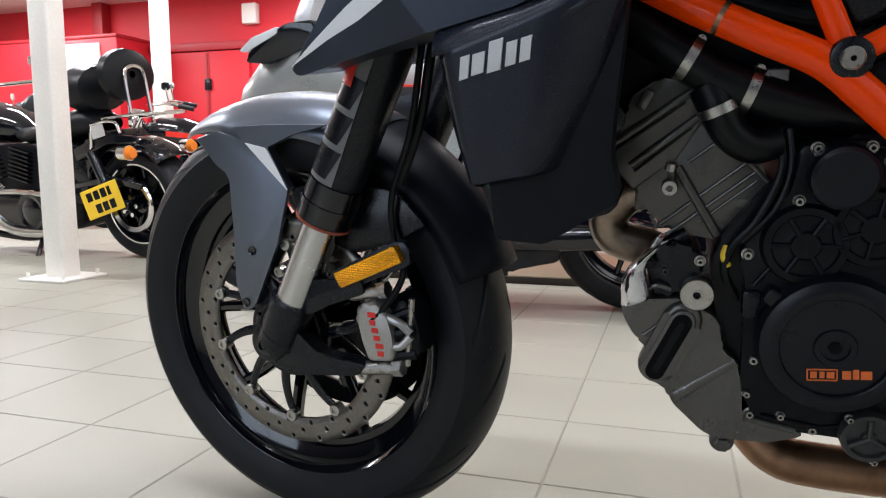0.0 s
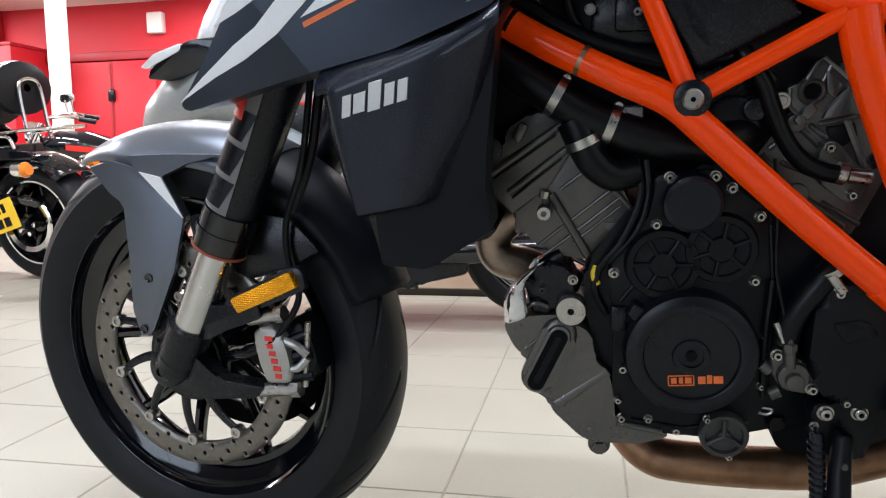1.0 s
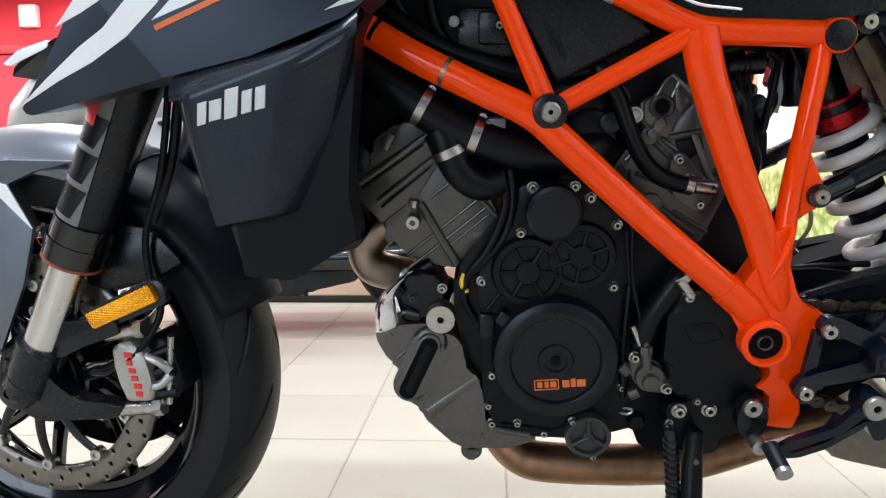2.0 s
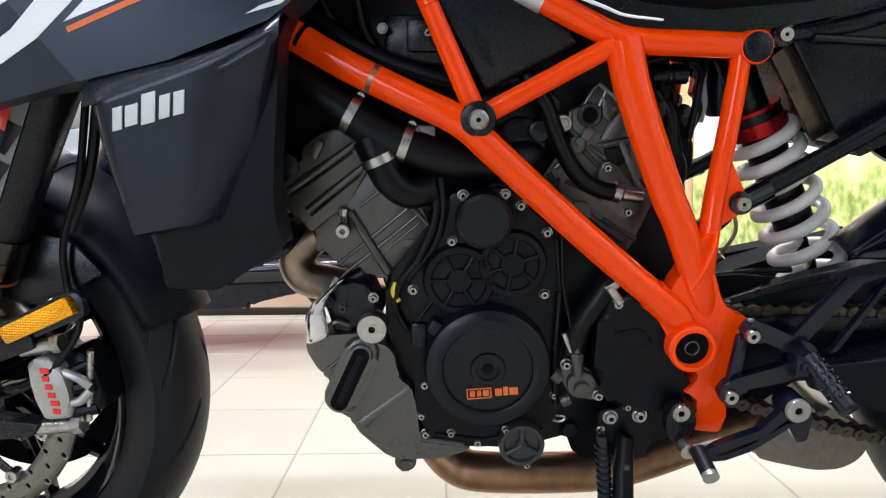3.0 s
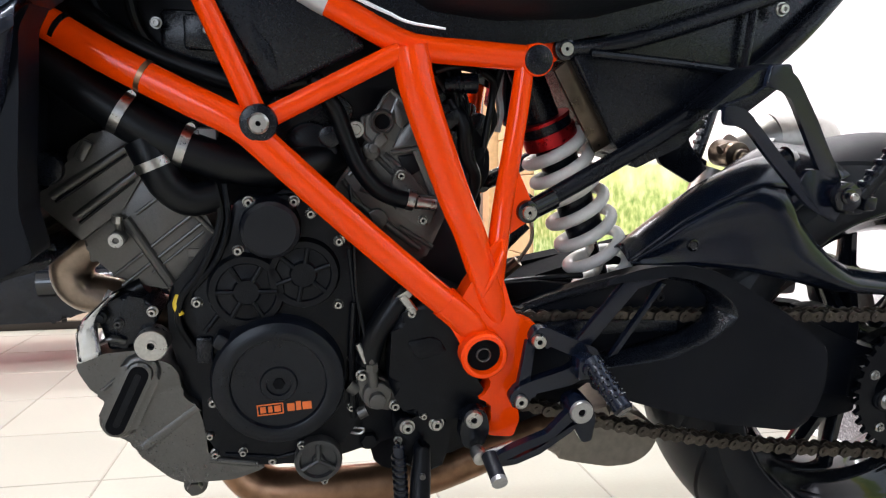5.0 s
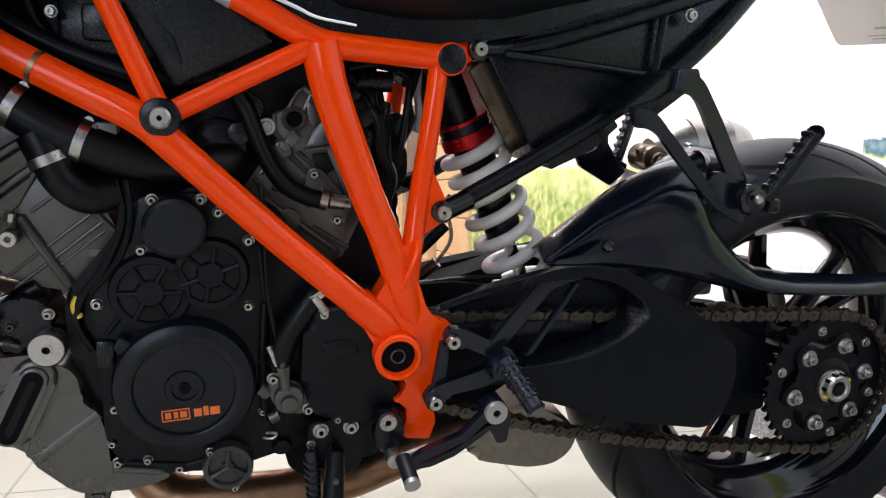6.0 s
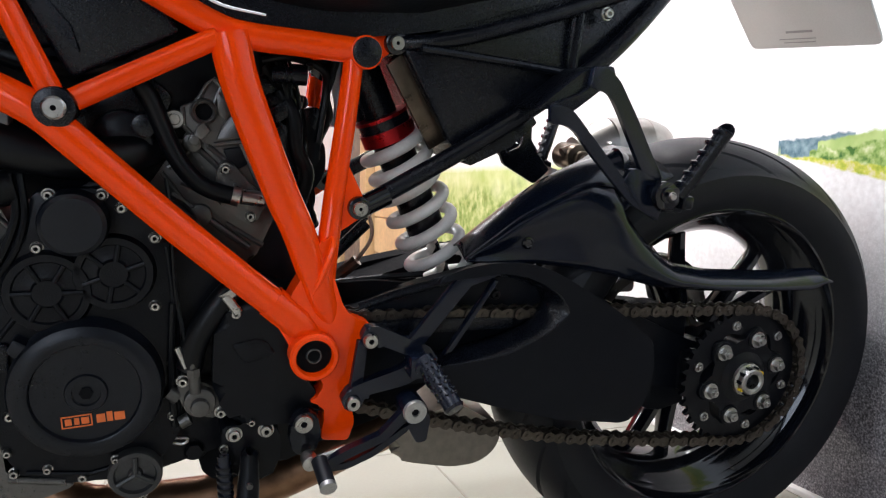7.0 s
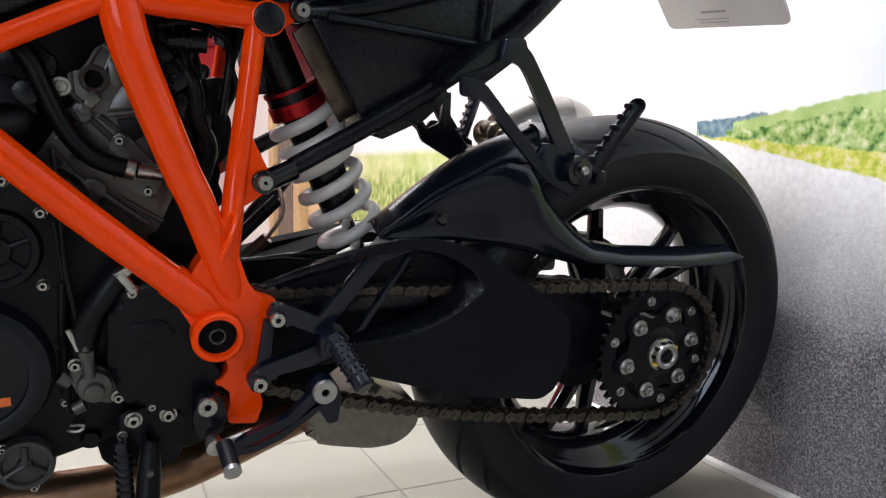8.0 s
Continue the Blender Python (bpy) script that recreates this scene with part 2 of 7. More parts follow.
def spline(points, sub=8):
    """A smooth line through the points."""
    ps = [Vector(p) for p in points]
    if len(ps) < 3:
        return ps
    ps = [ps[0] * 2 - ps[1]] + ps + [ps[-1] * 2 - ps[-2]]
    out = []
    for i in range(1, len(ps) - 2):
        a, b, c, d = ps[i - 1:i + 3]
        for k in range(sub):
            t = k / sub
            out.append(0.5 * (2 * b + (c - a) * t + (2 * a - 5 * b + 4 * c - d) * t * t + (3 * b - a - 3 * c + d) * t ** 3))
    out.append(ps[-2])
    return out


def tube(points, radius, sides=14, smooth=True, caps=True, sub=8, flat=1.0):
    """A round tube along points; radius is a number or one for each end."""
    line = spline(points, sub) if smooth and len(points) > 2 else [Vector(p) for p in points]
    bm = bmesh.new()
    r0, r1 = radius if isinstance(radius, tuple) else (radius, radius)
    rings, side = [], None
    for i, p in enumerate(line):
        d = (line[min(i + 1, len(line) - 1)] - line[max(i - 1, 0)]).normalized()
        if side is None:
            ref = Vector((0, 1, 0)) if abs(d.y) < 0.9 else Vector((1, 0, 0))
            side = (ref - d * ref.dot(d)).normalized()
        side = (side - d * side.dot(d)).normalized()
        up = d.cross(side)
        r = r0 + (r1 - r0) * i / max(1, len(line) - 1)
        rings.append([bm.verts.new(p + (side * math.cos(2 * math.pi * k / sides) * flat + up * math.sin(2 * math.pi * k / sides)) * r) for k in range(sides)])
    for a, b in zip(rings, rings[1:]):
        for k in range(sides):
            bm.faces.new((a[k], a[(k + 1) % sides], b[(k + 1) % sides], b[k]))
    if caps:
        bm.faces.new(rings[0][::-1])
        bm.faces.new(rings[-1])
    return bm


def lathe(profile, cx, cz, n=48, closed=False, y=0.0):
    """Turns (radius, y) pairs about an axis that runs across through cx, cz."""
    bm = bmesh.new()
    rings = []
    for r, py in profile:
        if r < 1e-6:
            rings.append([bm.verts.new((cx, y + py, cz))])
        else:
            rings.append([bm.verts.new((cx + r * math.cos(2 * math.pi * k / n), y + py, cz + r * math.sin(2 * math.pi * k / n))) for k in range(n)])
    pairs = list(zip(rings, rings[1:])) + ([(rings[-1], rings[0])] if closed else [])
    for a, b in pairs:
        for k in range(n):
            j = (k + 1) % n
            if len(a) == 1 and len(b) > 1:
                bm.faces.new((a[0], b[j], b[k]))
            elif len(b) == 1 and len(a) > 1:
                bm.faces.new((a[k], a[j], b[0]))
            elif len(a) > 1:
                bm.faces.new((a[k], a[j], b[j], b[k]))
    return bm


def disc_y(cx, cz, y0, y1, r, n=28, bevel=0.15):
    """A short round boss from y0 (near) to y1 with a softened rim."""
    b = min(r * bevel, abs(y1 - y0) * 0.4)
    s = 1 if y1 > y0 else -1
    return lathe([(0, y0), (r - b, y0), (r - b * 0.3, y0 + s * b * 0.3), (r, y0 + s * b), (r, y1), (0, y1)], cx, cz, n)


def bolt_bm(cx, cz, y, r=0.0055, h=0.006):
    """A socket screw head with its six-sided recess and washer, seen from the near side."""
    return join(lathe([(0, -h * 0.45), (r * 0.4, -h * 0.45), (r * 0.44, -h)], cx, cz, 6, y=y), lathe([(r * 0.42, -h), (r * 0.8, -h), (r * 0.95, -h * 0.85), (r, -h * 0.7), (r, 0), (r * 1.3, 0), (r * 1.3, h * 0.35)], cx, cz, 18, y=y))


def hexnut_bm(cx, cz, y, r=0.008, h=0.009):
    return join(lathe([(0, -h), (r * 0.9, -h), (r, -h * 0.85), (r, 0)], cx, cz, 6, y=y), lathe([(0, -h * 1.35), (r * 0.45, -h * 1.35), (r * 0.5, -h * 1.25), (r * 0.5, -h)], cx, cz, 12, y=y),
                lathe([(r * 0.9, -0.0015), (r * 1.45, -0.0015), (r * 1.45, 0.002)], cx, cz, 16, y=y))


def loft(sections, close=False):
    bm = bmesh.new()
    rows = [[bm.verts.new(p) for p in s] for s in sections]
    n = len(rows[0])
    for a, b in zip(rows, rows[1:]):
        for k in range(n if close else n - 1):
            bm.faces.new((a[k], a[(k + 1) % n], b[(k + 1) % n], b[k]))
    return bm


def shade_socket(ob, x, z, r):
    """Colours the recess of a screw head near-black, its shade painted on."""
    ob.data.materials.append(DEEP_SHADE)
    for p in ob.data.polygons:
        if math.hypot(p.center.x - x, p.center.z - z) < r * 0.8:
            p.material_index = 1
    return ob


def bolts(parent, spots, y, r=0.0055, material=None, name="bolt"):
    for x, z in spots:
        shade_socket(part(name, bolt_bm(x, z, y, r * 0.88), material or STEEL, parent), x, z, r * 0.4)


# ---- room ----
def slab(name, bm, mat, label="", category="wall", parent=None):
    ob = part(name, bm, mat, parent)
    if parent is None:
        tagged(ob, label, category, kind="structure")
    return ob


floor = slab("floor", box(-9.0, 1.81, -4.0, 6.9, -0.2, -0.0015), GROUT, "grey grout bed under cream ceramic floor tiles", "floor")
PX, PY, X0, Y0 = 0.3035, 0.2965, 0.3135, 0.181
tile_bm = box(-PX / 2 + 0.0017, PX / 2 - 0.0017, -PY / 2 + 0.0017, PY / 2 - 0.0017, -0.004, 0.0, 0.0012, 1)
tile_data = bpy.data.meshes.new("floor_tile")
tile_bm.to_mesh(tile_data)
tile_data.materials.append(FLOOR_TILE)
rest_verts, rest_faces = [], []
near_tiles = []
for i in range(-31, 6):
    for j in range(-21, 31):
        cx, cy = X0 + (i + 0.5) * PX, Y0 + (j + 0.5) * PY
        if cx + PX / 2 > 1.81 + 0.15 or cy > 6.75 or cy < -3.85:
            continue
        if -3.1 < cx and -0.45 < cy < 4.2:
            near_tiles.append((cx, cy))
        else:
            b = len(rest_verts)
            x0, x1, y0, y1 = cx - PX / 2 + 0.0017, min(1.809, cx + PX / 2 - 0.0017), cy - PY / 2 + 0.0017, cy + PY / 2 - 0.0017
            rest_verts += [(x0, y0, 0), (x1, y0, 0), (x1, y1, 0), (x0, y1, 0), (x0, y0, -0.004), (x1, y0, -0.004), (x1, y1, -0.004), (x0, y1, -0.004)]
            rest_faces += [(b, b + 1, b + 2, b + 3), (b, b + 4, b + 5, b + 1), (b + 1, b + 5, b + 6, b + 2), (b + 2, b + 6, b + 7, b + 3), (b + 3, b + 7, b + 4, b)]
rest = bpy.data.meshes.new("far_floor_tiles")
rest.from_pydata(rest_verts, [], rest_faces)
rest.materials.append(FLOOR_TILE)
ro = new("far_floor_tiles", rest)
ro.parent = floor
tagged(ro, "cream ceramic floor tiles further off", kind="stuff")
dais = slab("display_platform", box(-0.75, 1.3, 2.08, 2.95, 0.0, 0.034, 0.004), DAIS_TOP, "low beige-brown display platform with a dark front edge", "platform")
part("platform_edge", box(-0.75, 1.3, 2.072, 2.0795, 0.0, 0.03, 0.001), DAIS_EDGE, dais, "dark brown edging strip")
ceiling = slab("ceiling", box(-9.0, 2.0, -4.2, 7.1, 2.56, 2.7), WALL_WHITE, "plain white ceiling", "ceiling")
wall_north = slab("wall_north", box(-9.0, 2.0, 6.9, 7.1, -0.2, 2.56), WALL_RED, "bright red painted back wall", "wall")
wall_west = slab("wall_west", box(-9.2, -9.0, -4.2, 7.1, -0.2, 2.7), WALL_WHITE, "white painted side wall", "wall")
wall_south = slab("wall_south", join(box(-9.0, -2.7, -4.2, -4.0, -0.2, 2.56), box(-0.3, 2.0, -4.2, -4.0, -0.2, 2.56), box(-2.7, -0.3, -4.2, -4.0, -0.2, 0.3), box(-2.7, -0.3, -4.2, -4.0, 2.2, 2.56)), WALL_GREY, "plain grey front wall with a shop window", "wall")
wall_east = slab("wall_east", box(1.813, 2.0, -4.0, 6.9, -0.2, 2.56), WALL_WHITE, "pale side wall that carries the printed mural", "wall")


def mural_material():
    """A printed country road: pale sky, far woods, a meadow, a hill with bushes, a yellow-green verge and grey tarmac."""
    m = bpy.data.materials.new("printed_road_mural")
    n, l = nodes_of(m)
    b = n["Principled BSDF"]
    tc = n.new("ShaderNodeTexCoord")
    sep = n.new("ShaderNodeSeparateXYZ")
    l.new(tc.outputs["Object"], sep.inputs[0])
    Y, Z = sep.outputs["Y"], sep.outputs["Z"]

    def math_node(op, a, c, clamp=False):
        k = n.new("ShaderNodeMath")
        k.operation, k.use_clamp = op, clamp
        for i, v in enumerate((a, c)):
            if isinstance(v, (int, float)):
                k.inputs[i].default_value = v
            elif v is not None:
                l.new(v, k.inputs[i])
        return k.outputs[0]

    def noise_node(scale, detail=5, stretch=(1, 1, 1)):
        mp, t = n.new("ShaderNodeMapping"), n.new("ShaderNodeTexNoise")
        mp.inputs["Scale"].default_value = stretch
        l.new(tc.outputs["Object"], mp.inputs["Vector"])
        l.new(mp.outputs[0], t.inputs["Vector"])
        t.inputs["Scale"].default_value, t.inputs["Detail"].default_value = scale, detail
        return t.outputs["Fac"]

    def ramp(fac, *stops):
        r = n.new("ShaderNodeValToRGB")
        e = r.color_ramp.elements
        while len(e) < len(stops):
            e.new(0.5)
        for el, (pos, col) in zip(e, stops):
            el.position, el.color = pos, (*col, 1)
        l.new(fac, r.inputs[0])
        return r.outputs[0]

    def over(base, top, mask):
        k = n.new("ShaderNodeMix")
        k.data_type = "RGBA"
        l.new(mask, k.inputs["Factor"])
        l.new(base, k.inputs["A"])
        l.new(top, k.inputs["B"])
        return k.outputs["Result"]

    def below(limit, soft):
        """1 where z lies under the limit."""
        d = math_node("SUBTRACT", limit, Z)
        return math_node("MULTIPLY", math_node("ADD", d, soft / 2), 1 / soft, True)

    def line(y0, z0, slope):
        """The height z0 + slope * (y - y0)."""
        return math_node("ADD", math_node("MULTIPLY", math_node("SUBTRACT", math_node("MAXIMUM", Y, -0.4), y0), slope), z0)

    def between_y(lo, hi):
        return math_node("MULTIPLY", math_node("GREATER_THAN", Y, lo), math_node("LESS_THAN", Y, hi))

    haze = math_node("ADD", math_node("MULTIPLY", Y, -2.4), math_node("MULTIPLY", math_node("SUBTRACT", noise_node(2.2, 4), 0.5), 0.9))
    sky = ramp(haze, (0.0, (0.93, 0.93, 0.935)), (0.35, (0.9, 0.91, 0.92)), (0.75, (0.6, 0.67, 0.74)))
    wood = ramp(noise_node(80, 6), (0.3, (0.09, 0.17, 0.21)), (0.7, (0.3, 0.42, 0.46)))
    meadow = ramp(noise_node(9, 9), (0.3, (0.46, 0.6, 0.2)), (0.52, (0.62, 0.73, 0.34)), (0.72, (0.78, 0.84, 0.52)))
    clump = ramp(noise_node(30, 10), (0.32, (0.17, 0.31, 0.08)), (0.5, (0.36, 0.51, 0.17)), (0.66, (0.6, 0.7, 0.32)))
    hill = ramp(noise_node(20, 7), (0.3, (0.3, 0.47, 0.12)), (0.7, (0.56, 0.68, 0.28)))
    bush = ramp(noise_node(62, 10), (0.34, (0.08, 0.19, 0.05)), (0.46, (0.3, 0.45, 0.13)), (0.58, (0.52, 0.62, 0.27)), (0.7, (0.76, 0.78, 0.5)))
    verge = ramp(noise_node(75, 8), (0.3, (0.34, 0.46, 0.06)), (0.52, (0.66, 0.66, 0.12)), (0.68, (0.78, 0.72, 0.5)))
    grit = ramp(noise_node(300, 5), (0.34, (0.05, 0.048, 0.054)), (0.46, (0.15, 0.142, 0.152)), (0.56, (0.25, 0.24, 0.26)), (0.68, (0.5, 0.47, 0.47)))
    grit_far = ramp(noise_node(95, 6), (0.3, (0.8, 0.78, 0.765)), (0.7, (0.94, 0.93, 0.92)))
    patch = ramp(noise_node(7, 6), (0.35, (0.12, 0.105, 0.094)), (0.65, (0.3, 0.29, 0.3)))
    grit = over(grit, patch, math_node("MULTIPLY", noise_node(3, 3), 0.6))
    road = over(grit, grit_far, math_node("ADD", math_node("ADD", math_node("MULTIPLY", math_node("SUBTRACT", Z, 0.26), 3.4), math_node("MULTIPLY", math_node("SUBTRACT", Y, 0.1), 1.6, True)), math_node("MULTIPLY", math_node("SUBTRACT", noise_node(9, 5), 0.5), 0.35), True))
    wob = math_node("MULTIPLY", math_node("SUBTRACT", noise_node(34, 6), 0.5), 0.05)
    col = over(sky, wood, math_node("MULTIPLY", between_y(-0.03, 0.134), below(math_node("ADD", line(0.13, 0.644, -0.03), math_node("MULTIPLY", wob, 0.5)), 0.004)))
    right = math_node("LESS_THAN", Y, 0.128)
    hill_mask = math_node("MULTIPLY", math_node("LESS_THAN", Y, 0.045), below(math_node("ADD", line(0.05, 0.636, -0.095), math_node("MULTIPLY", wob, 0.35)), 0.004))
    col = over(col, hill, hill_mask)
    bush_mask = math_node("MULTIPLY", math_node("LESS_THAN", Y, 0.062), below(math_node("ADD", line(0.06, 0.624, -0.055), wob), 0.005))
    col = over(col, bush, bush_mask)
    verge_mask = math_node("MULTIPLY", right, below(math_node("ADD", line(0.128, 0.619, 0.13), math_node("MULTIPLY", wob, 0.4)), 0.004))
    col = over(col, verge, verge_mask)
    road_right = math_node("MULTIPLY", right, below(math_node("ADD", line(0.124, 0.616, 0.232), math_node("MULTIPLY", wob, 0.25)), 0.004))
    col = over(col, road, road_right)
    left = math_node("GREATER_THAN", Y, 0.128)
    col = over(col, road, math_node("MULTIPLY", left, below(0.616, 0.004)))
    mead_top = math_node("ADD", line(0.128, 0.62, 0.016), math_node("MULTIPLY", wob, 0.3))
    road_edge = math_node("SUBTRACT", 1.0, below(line(0.128, 0.616, -0.24), 0.004))
    mead = math_node("MULTIPLY", math_node("MULTIPLY", left, below(mead_top, 0.03)), road_edge)
    col = over(col, meadow, mead)
    clumps = math_node("MULTIPLY", math_node("MULTIPLY", left, below(math_node("ADD", line(1.2, 0.57, -0.03), math_node("MULTIPLY", math_node("SUBTRACT", noise_node(8, 5), 0.5), 0.16)), 0.07)), road_edge)
    col = over(col, clump, clumps)
    l.new(col, b.inputs["Base Color"])
    b.inputs["Roughness"].default_value = 0.06
    return m


def sheet(x, y0, y1, z0, z1, th=0.003):
    return box(x - th, x, y0, y1, z0, z1)


mural = tagged(part("wall_mural", sheet(1.812, -4.0, 2.45, 0.012, 2.55), mural_material()), "large glossy printed mural of a country road", "mural")
tagged(part("baseboard", join(box(1.795, 1.812, -4.0, 2.45, 0.0, 0.012, 0.002, 1)), WALL_WHITE), "thin white edging strip along the mural", "trim", kind="structure")
cladding = empty("timber_door_surround", "pale pine boards and dark stone strip beside the mural", "wall panel", kind="structure")
for k in range(12):
    part("board", box(1.79, 1.812, 2.46, 3.05, 0.02 + 0.2 * k, 0.215 + 0.2 * k, 0.004, 1), PINE, cladding)
part("post", box(1.74, 1.812, 3.06, 3.2, 0.0, 2.5, 0.006), PINE, cladding)
part("stone_strip", box(1.77, 1.812, 3.21, 3.75, 0.0, 1.1, 0.006), STONE, cladding, "rough dark stone strip")
part("post", box(1.74, 1.812, 3.76, 3.9, 0.0, 2.5, 0.006), PINE, cladding)

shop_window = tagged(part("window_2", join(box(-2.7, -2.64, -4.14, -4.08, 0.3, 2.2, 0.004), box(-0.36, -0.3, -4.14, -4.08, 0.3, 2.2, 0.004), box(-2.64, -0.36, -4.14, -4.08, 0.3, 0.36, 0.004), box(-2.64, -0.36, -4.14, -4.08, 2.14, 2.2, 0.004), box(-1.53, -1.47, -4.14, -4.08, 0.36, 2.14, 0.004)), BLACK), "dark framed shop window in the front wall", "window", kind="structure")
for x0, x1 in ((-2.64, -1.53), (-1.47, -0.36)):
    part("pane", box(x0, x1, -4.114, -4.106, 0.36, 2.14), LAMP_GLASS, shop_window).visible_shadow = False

# posts
for px, py, r in ((-2.155, 1.652, 0.053), (-3.9, 4.58, 0.063)):
    post = tagged(part("steel_post", box(px - r, px + r, py - r, py + r, 0.0, 2.56, 0.012, 3), POST_WHITE), "square white painted steel post", "post")
    part("base_plate", box(px - 0.13, px + 0.13, py - 0.13, py + 0.13, 0.0, 0.012, 0.003), POST_WHITE, post)
    for sx in (-1, 1):
        for sy in (-1, 1):
            part("anchor_bolt", tube([(px + 0.1 * sx, py + 0.1 * sy, 0.012), (px + 0.1 * sx, py + 0.1 * sy, 0.035)], 0.008, 8), POST_WHITE, post)
# built-up red store room along the back wall
store = part("trim_1", box(-8.98, -5.9, 6.3, 6.9, 0.0, 2.03, 0.01), WALL_RED)
tagged(store, "red boxed-in store room front", "wall", kind="structure")
part("ledge", box(-8.98, -5.885, 6.285, 6.9, 2.03, 2.07, 0.008), WALL_DARKRED, store)
trim2 = part("trim_2", box(-5.88, 1.8, 6.82, 6.9, 1.9, 2.0, 0.008), WALL_DARKRED)
tagged(trim2, "dark red ledge across the back wall", "trim", kind="structure")
door = tagged(part("door_1", box(-5.55, -4.45, 6.85, 6.9, 0.0, 1.89, 0.008), WALL_RED), "red flush double door with a dark bolt", "door", kind="structure")
part("door_gap", box(-5.025, -5.008, 6.845, 6.853, 0.0, 1.89), WALL_DARKRED, door)
part("cover_strip", box(-5.06, -5.03, 6.838, 6.85, 0.0, 1.86, 0.003), WALL_DARKRED, door)
part("door_bolt", box(-5.07, -4.98, 6.82, 6.85, 1.42, 1.56, 0.01), BLACK, door)
tagged(part("trim_3", box(-6.66, -6.5, 6.74, 6.9, 2.07, 2.56, 0.01), WALL_DARKRED), "dark red pilaster above the store room", "trim", kind="structure")
win = tagged(part("window_1", box(-6.66, -6.14, 6.27, 6.3, 1.5, 1.97, 0.01), WALL_WHITE), "white framed notice window in the store front", "window", kind="structure")
for x0, x1 in ((-6.63, -6.42), (-6.38, -6.17)):
    part("pane", box(x0, x1, 6.264, 6.271, 1.53, 1.94, 0.003, 1), PLATE_WHITE, win)
tagged(part("alarm_box", box(-4.5, -4.3, 6.8, 6.9, 2.18, 2.42, 0.02), WALL_WHITE), "small white alarm box on the red wall", "alarm box")


# ---- motorcycle ----
# x runs from the front axle to the tail, y across (negative: its left side), z up from the tyres' contact
BIKE = Matrix.Translation((0, 0.031, 0)) @ Matrix.Rotation(radians(9.0), 4, "X")
bike = empty("motorcycle", "black and orange naked sports motorcycle leaning on its sidestand", "motorcycle", BIKE)
STEER_AXIS = Vector((math.sin(radians(24)), 0, math.cos(radians(24))))
STEER_PIVOT = Vector((0.048, 0, 0.302))
STEER = Matrix.Translation(STEER_PIVOT) @ Matrix.Rotation(radians(-8.0), 4, STEER_AXIS) @ Matrix.Translation(-STEER_PIVOT)


def tyre_bm(cx, cz, radius, width, depth, grooves, n=240, m=26):
    """A road tyre: rounded crown with slanting grooves pressed in, and sidewalls down to the rim."""
    bm = bmesh.new()
    rings = []
    bead = radius - depth
    for i in range(n):
        ring = []
        for k in range(m + 1):
            b = -1 + 2 * k / m
            s = abs(b)
            a = 2 * math.pi * (i / n - min(s, 0.72) * 1.5 / grooves)
            if s < 0.72:
                t = s / 0.72 * 1.25
                y = width / 2 * math.sin(t) / math.sin(1.45)
                r = radius - depth * 0.62 * (1 - math.cos(t)) / (1 - math.cos(1.45)) * 0.9
                g = (i / n * grooves + (0.5 if b > 0 else 0)) % 1.0
                if (0.12 < s < 0.6 and g < 0.07) or (0.4 < s < 0.66 and 0.5 < g < 0.56):
                    r -= 0.0045
            else:
                t = (s - 0.72) / 0.28
                y = width / 2 * (0.985 + 0.02 * math.sin(t * 2.5) - 0.2 * t * t)
                r0 = radius - depth * 0.62 * (1 - math.cos(1.25)) / (1 - math.cos(1.45)) * 0.9
                r = r0 + (bead - r0) * t
            ring.append(bm.verts.new((cx + r * math.cos(a), math.copysign(y, b) if b else 0, cz + r * math.sin(a))))
        rings.append(ring)
    for i in range(n):
        a, b = rings[i], rings[(i + 1) % n]
        for k in range(m):
            bm.faces.new((a[k], b[k], b[k + 1], a[k + 1]))
    return bm


def rim_bm(cx, cz, lip, half):
    one = [(lip - 0.034, 0), (lip - 0.03, half * 0.45), (lip - 0.012, half - 0.018), (lip - 0.002, half - 0.008), (lip + 0.004, half - 0.004), (lip + 0.003, half - 0.0008), (lip, half), (lip - 0.0025, half - 0.0012),
           (lip - 0.004, half - 0.005), (lip - 0.007, half - 0.012), (lip - 0.0125, half - 0.02), (lip - 0.026, half - 0.032), (lip - 0.04, half * 0.3), (lip - 0.044, 0)]
    prof = one + [(r, -y) for r, y in one[-2:0:-1]]
    return lathe(prof, cx, cz, 96, closed=True)


def spoke_bm(cx, cz, a0, a1, r0, r1, w0, w1, y0, y1, th0, th1):
    """A tapered cast spoke from radius r0 at angle a0 to r1 at a1."""
    secs = []
    for k in range(7):
        t = k / 6
        a, r = a0 + (a1 - a0) * t ** 1.3, r0 + (r1 - r0) * t
        w, th, y = w0 + (w1 - w0) * t, th0 + (th1 - th0) * t, y0 + (y1 - y0) * t
        c = Vector((cx + r * math.cos(a), y, cz + r * math.sin(a)))
        tang = Vector((-math.sin(a), 0, math.cos(a)))
        ring = []
        for q in range(8):
            b = 2 * math.pi * q / 8 + math.pi / 8
            ring.append(c + tang * w * math.cos(b) + Vector((0, th * math.sin(b), 0)))
        secs.append(ring)
    return loft(secs, close=True)


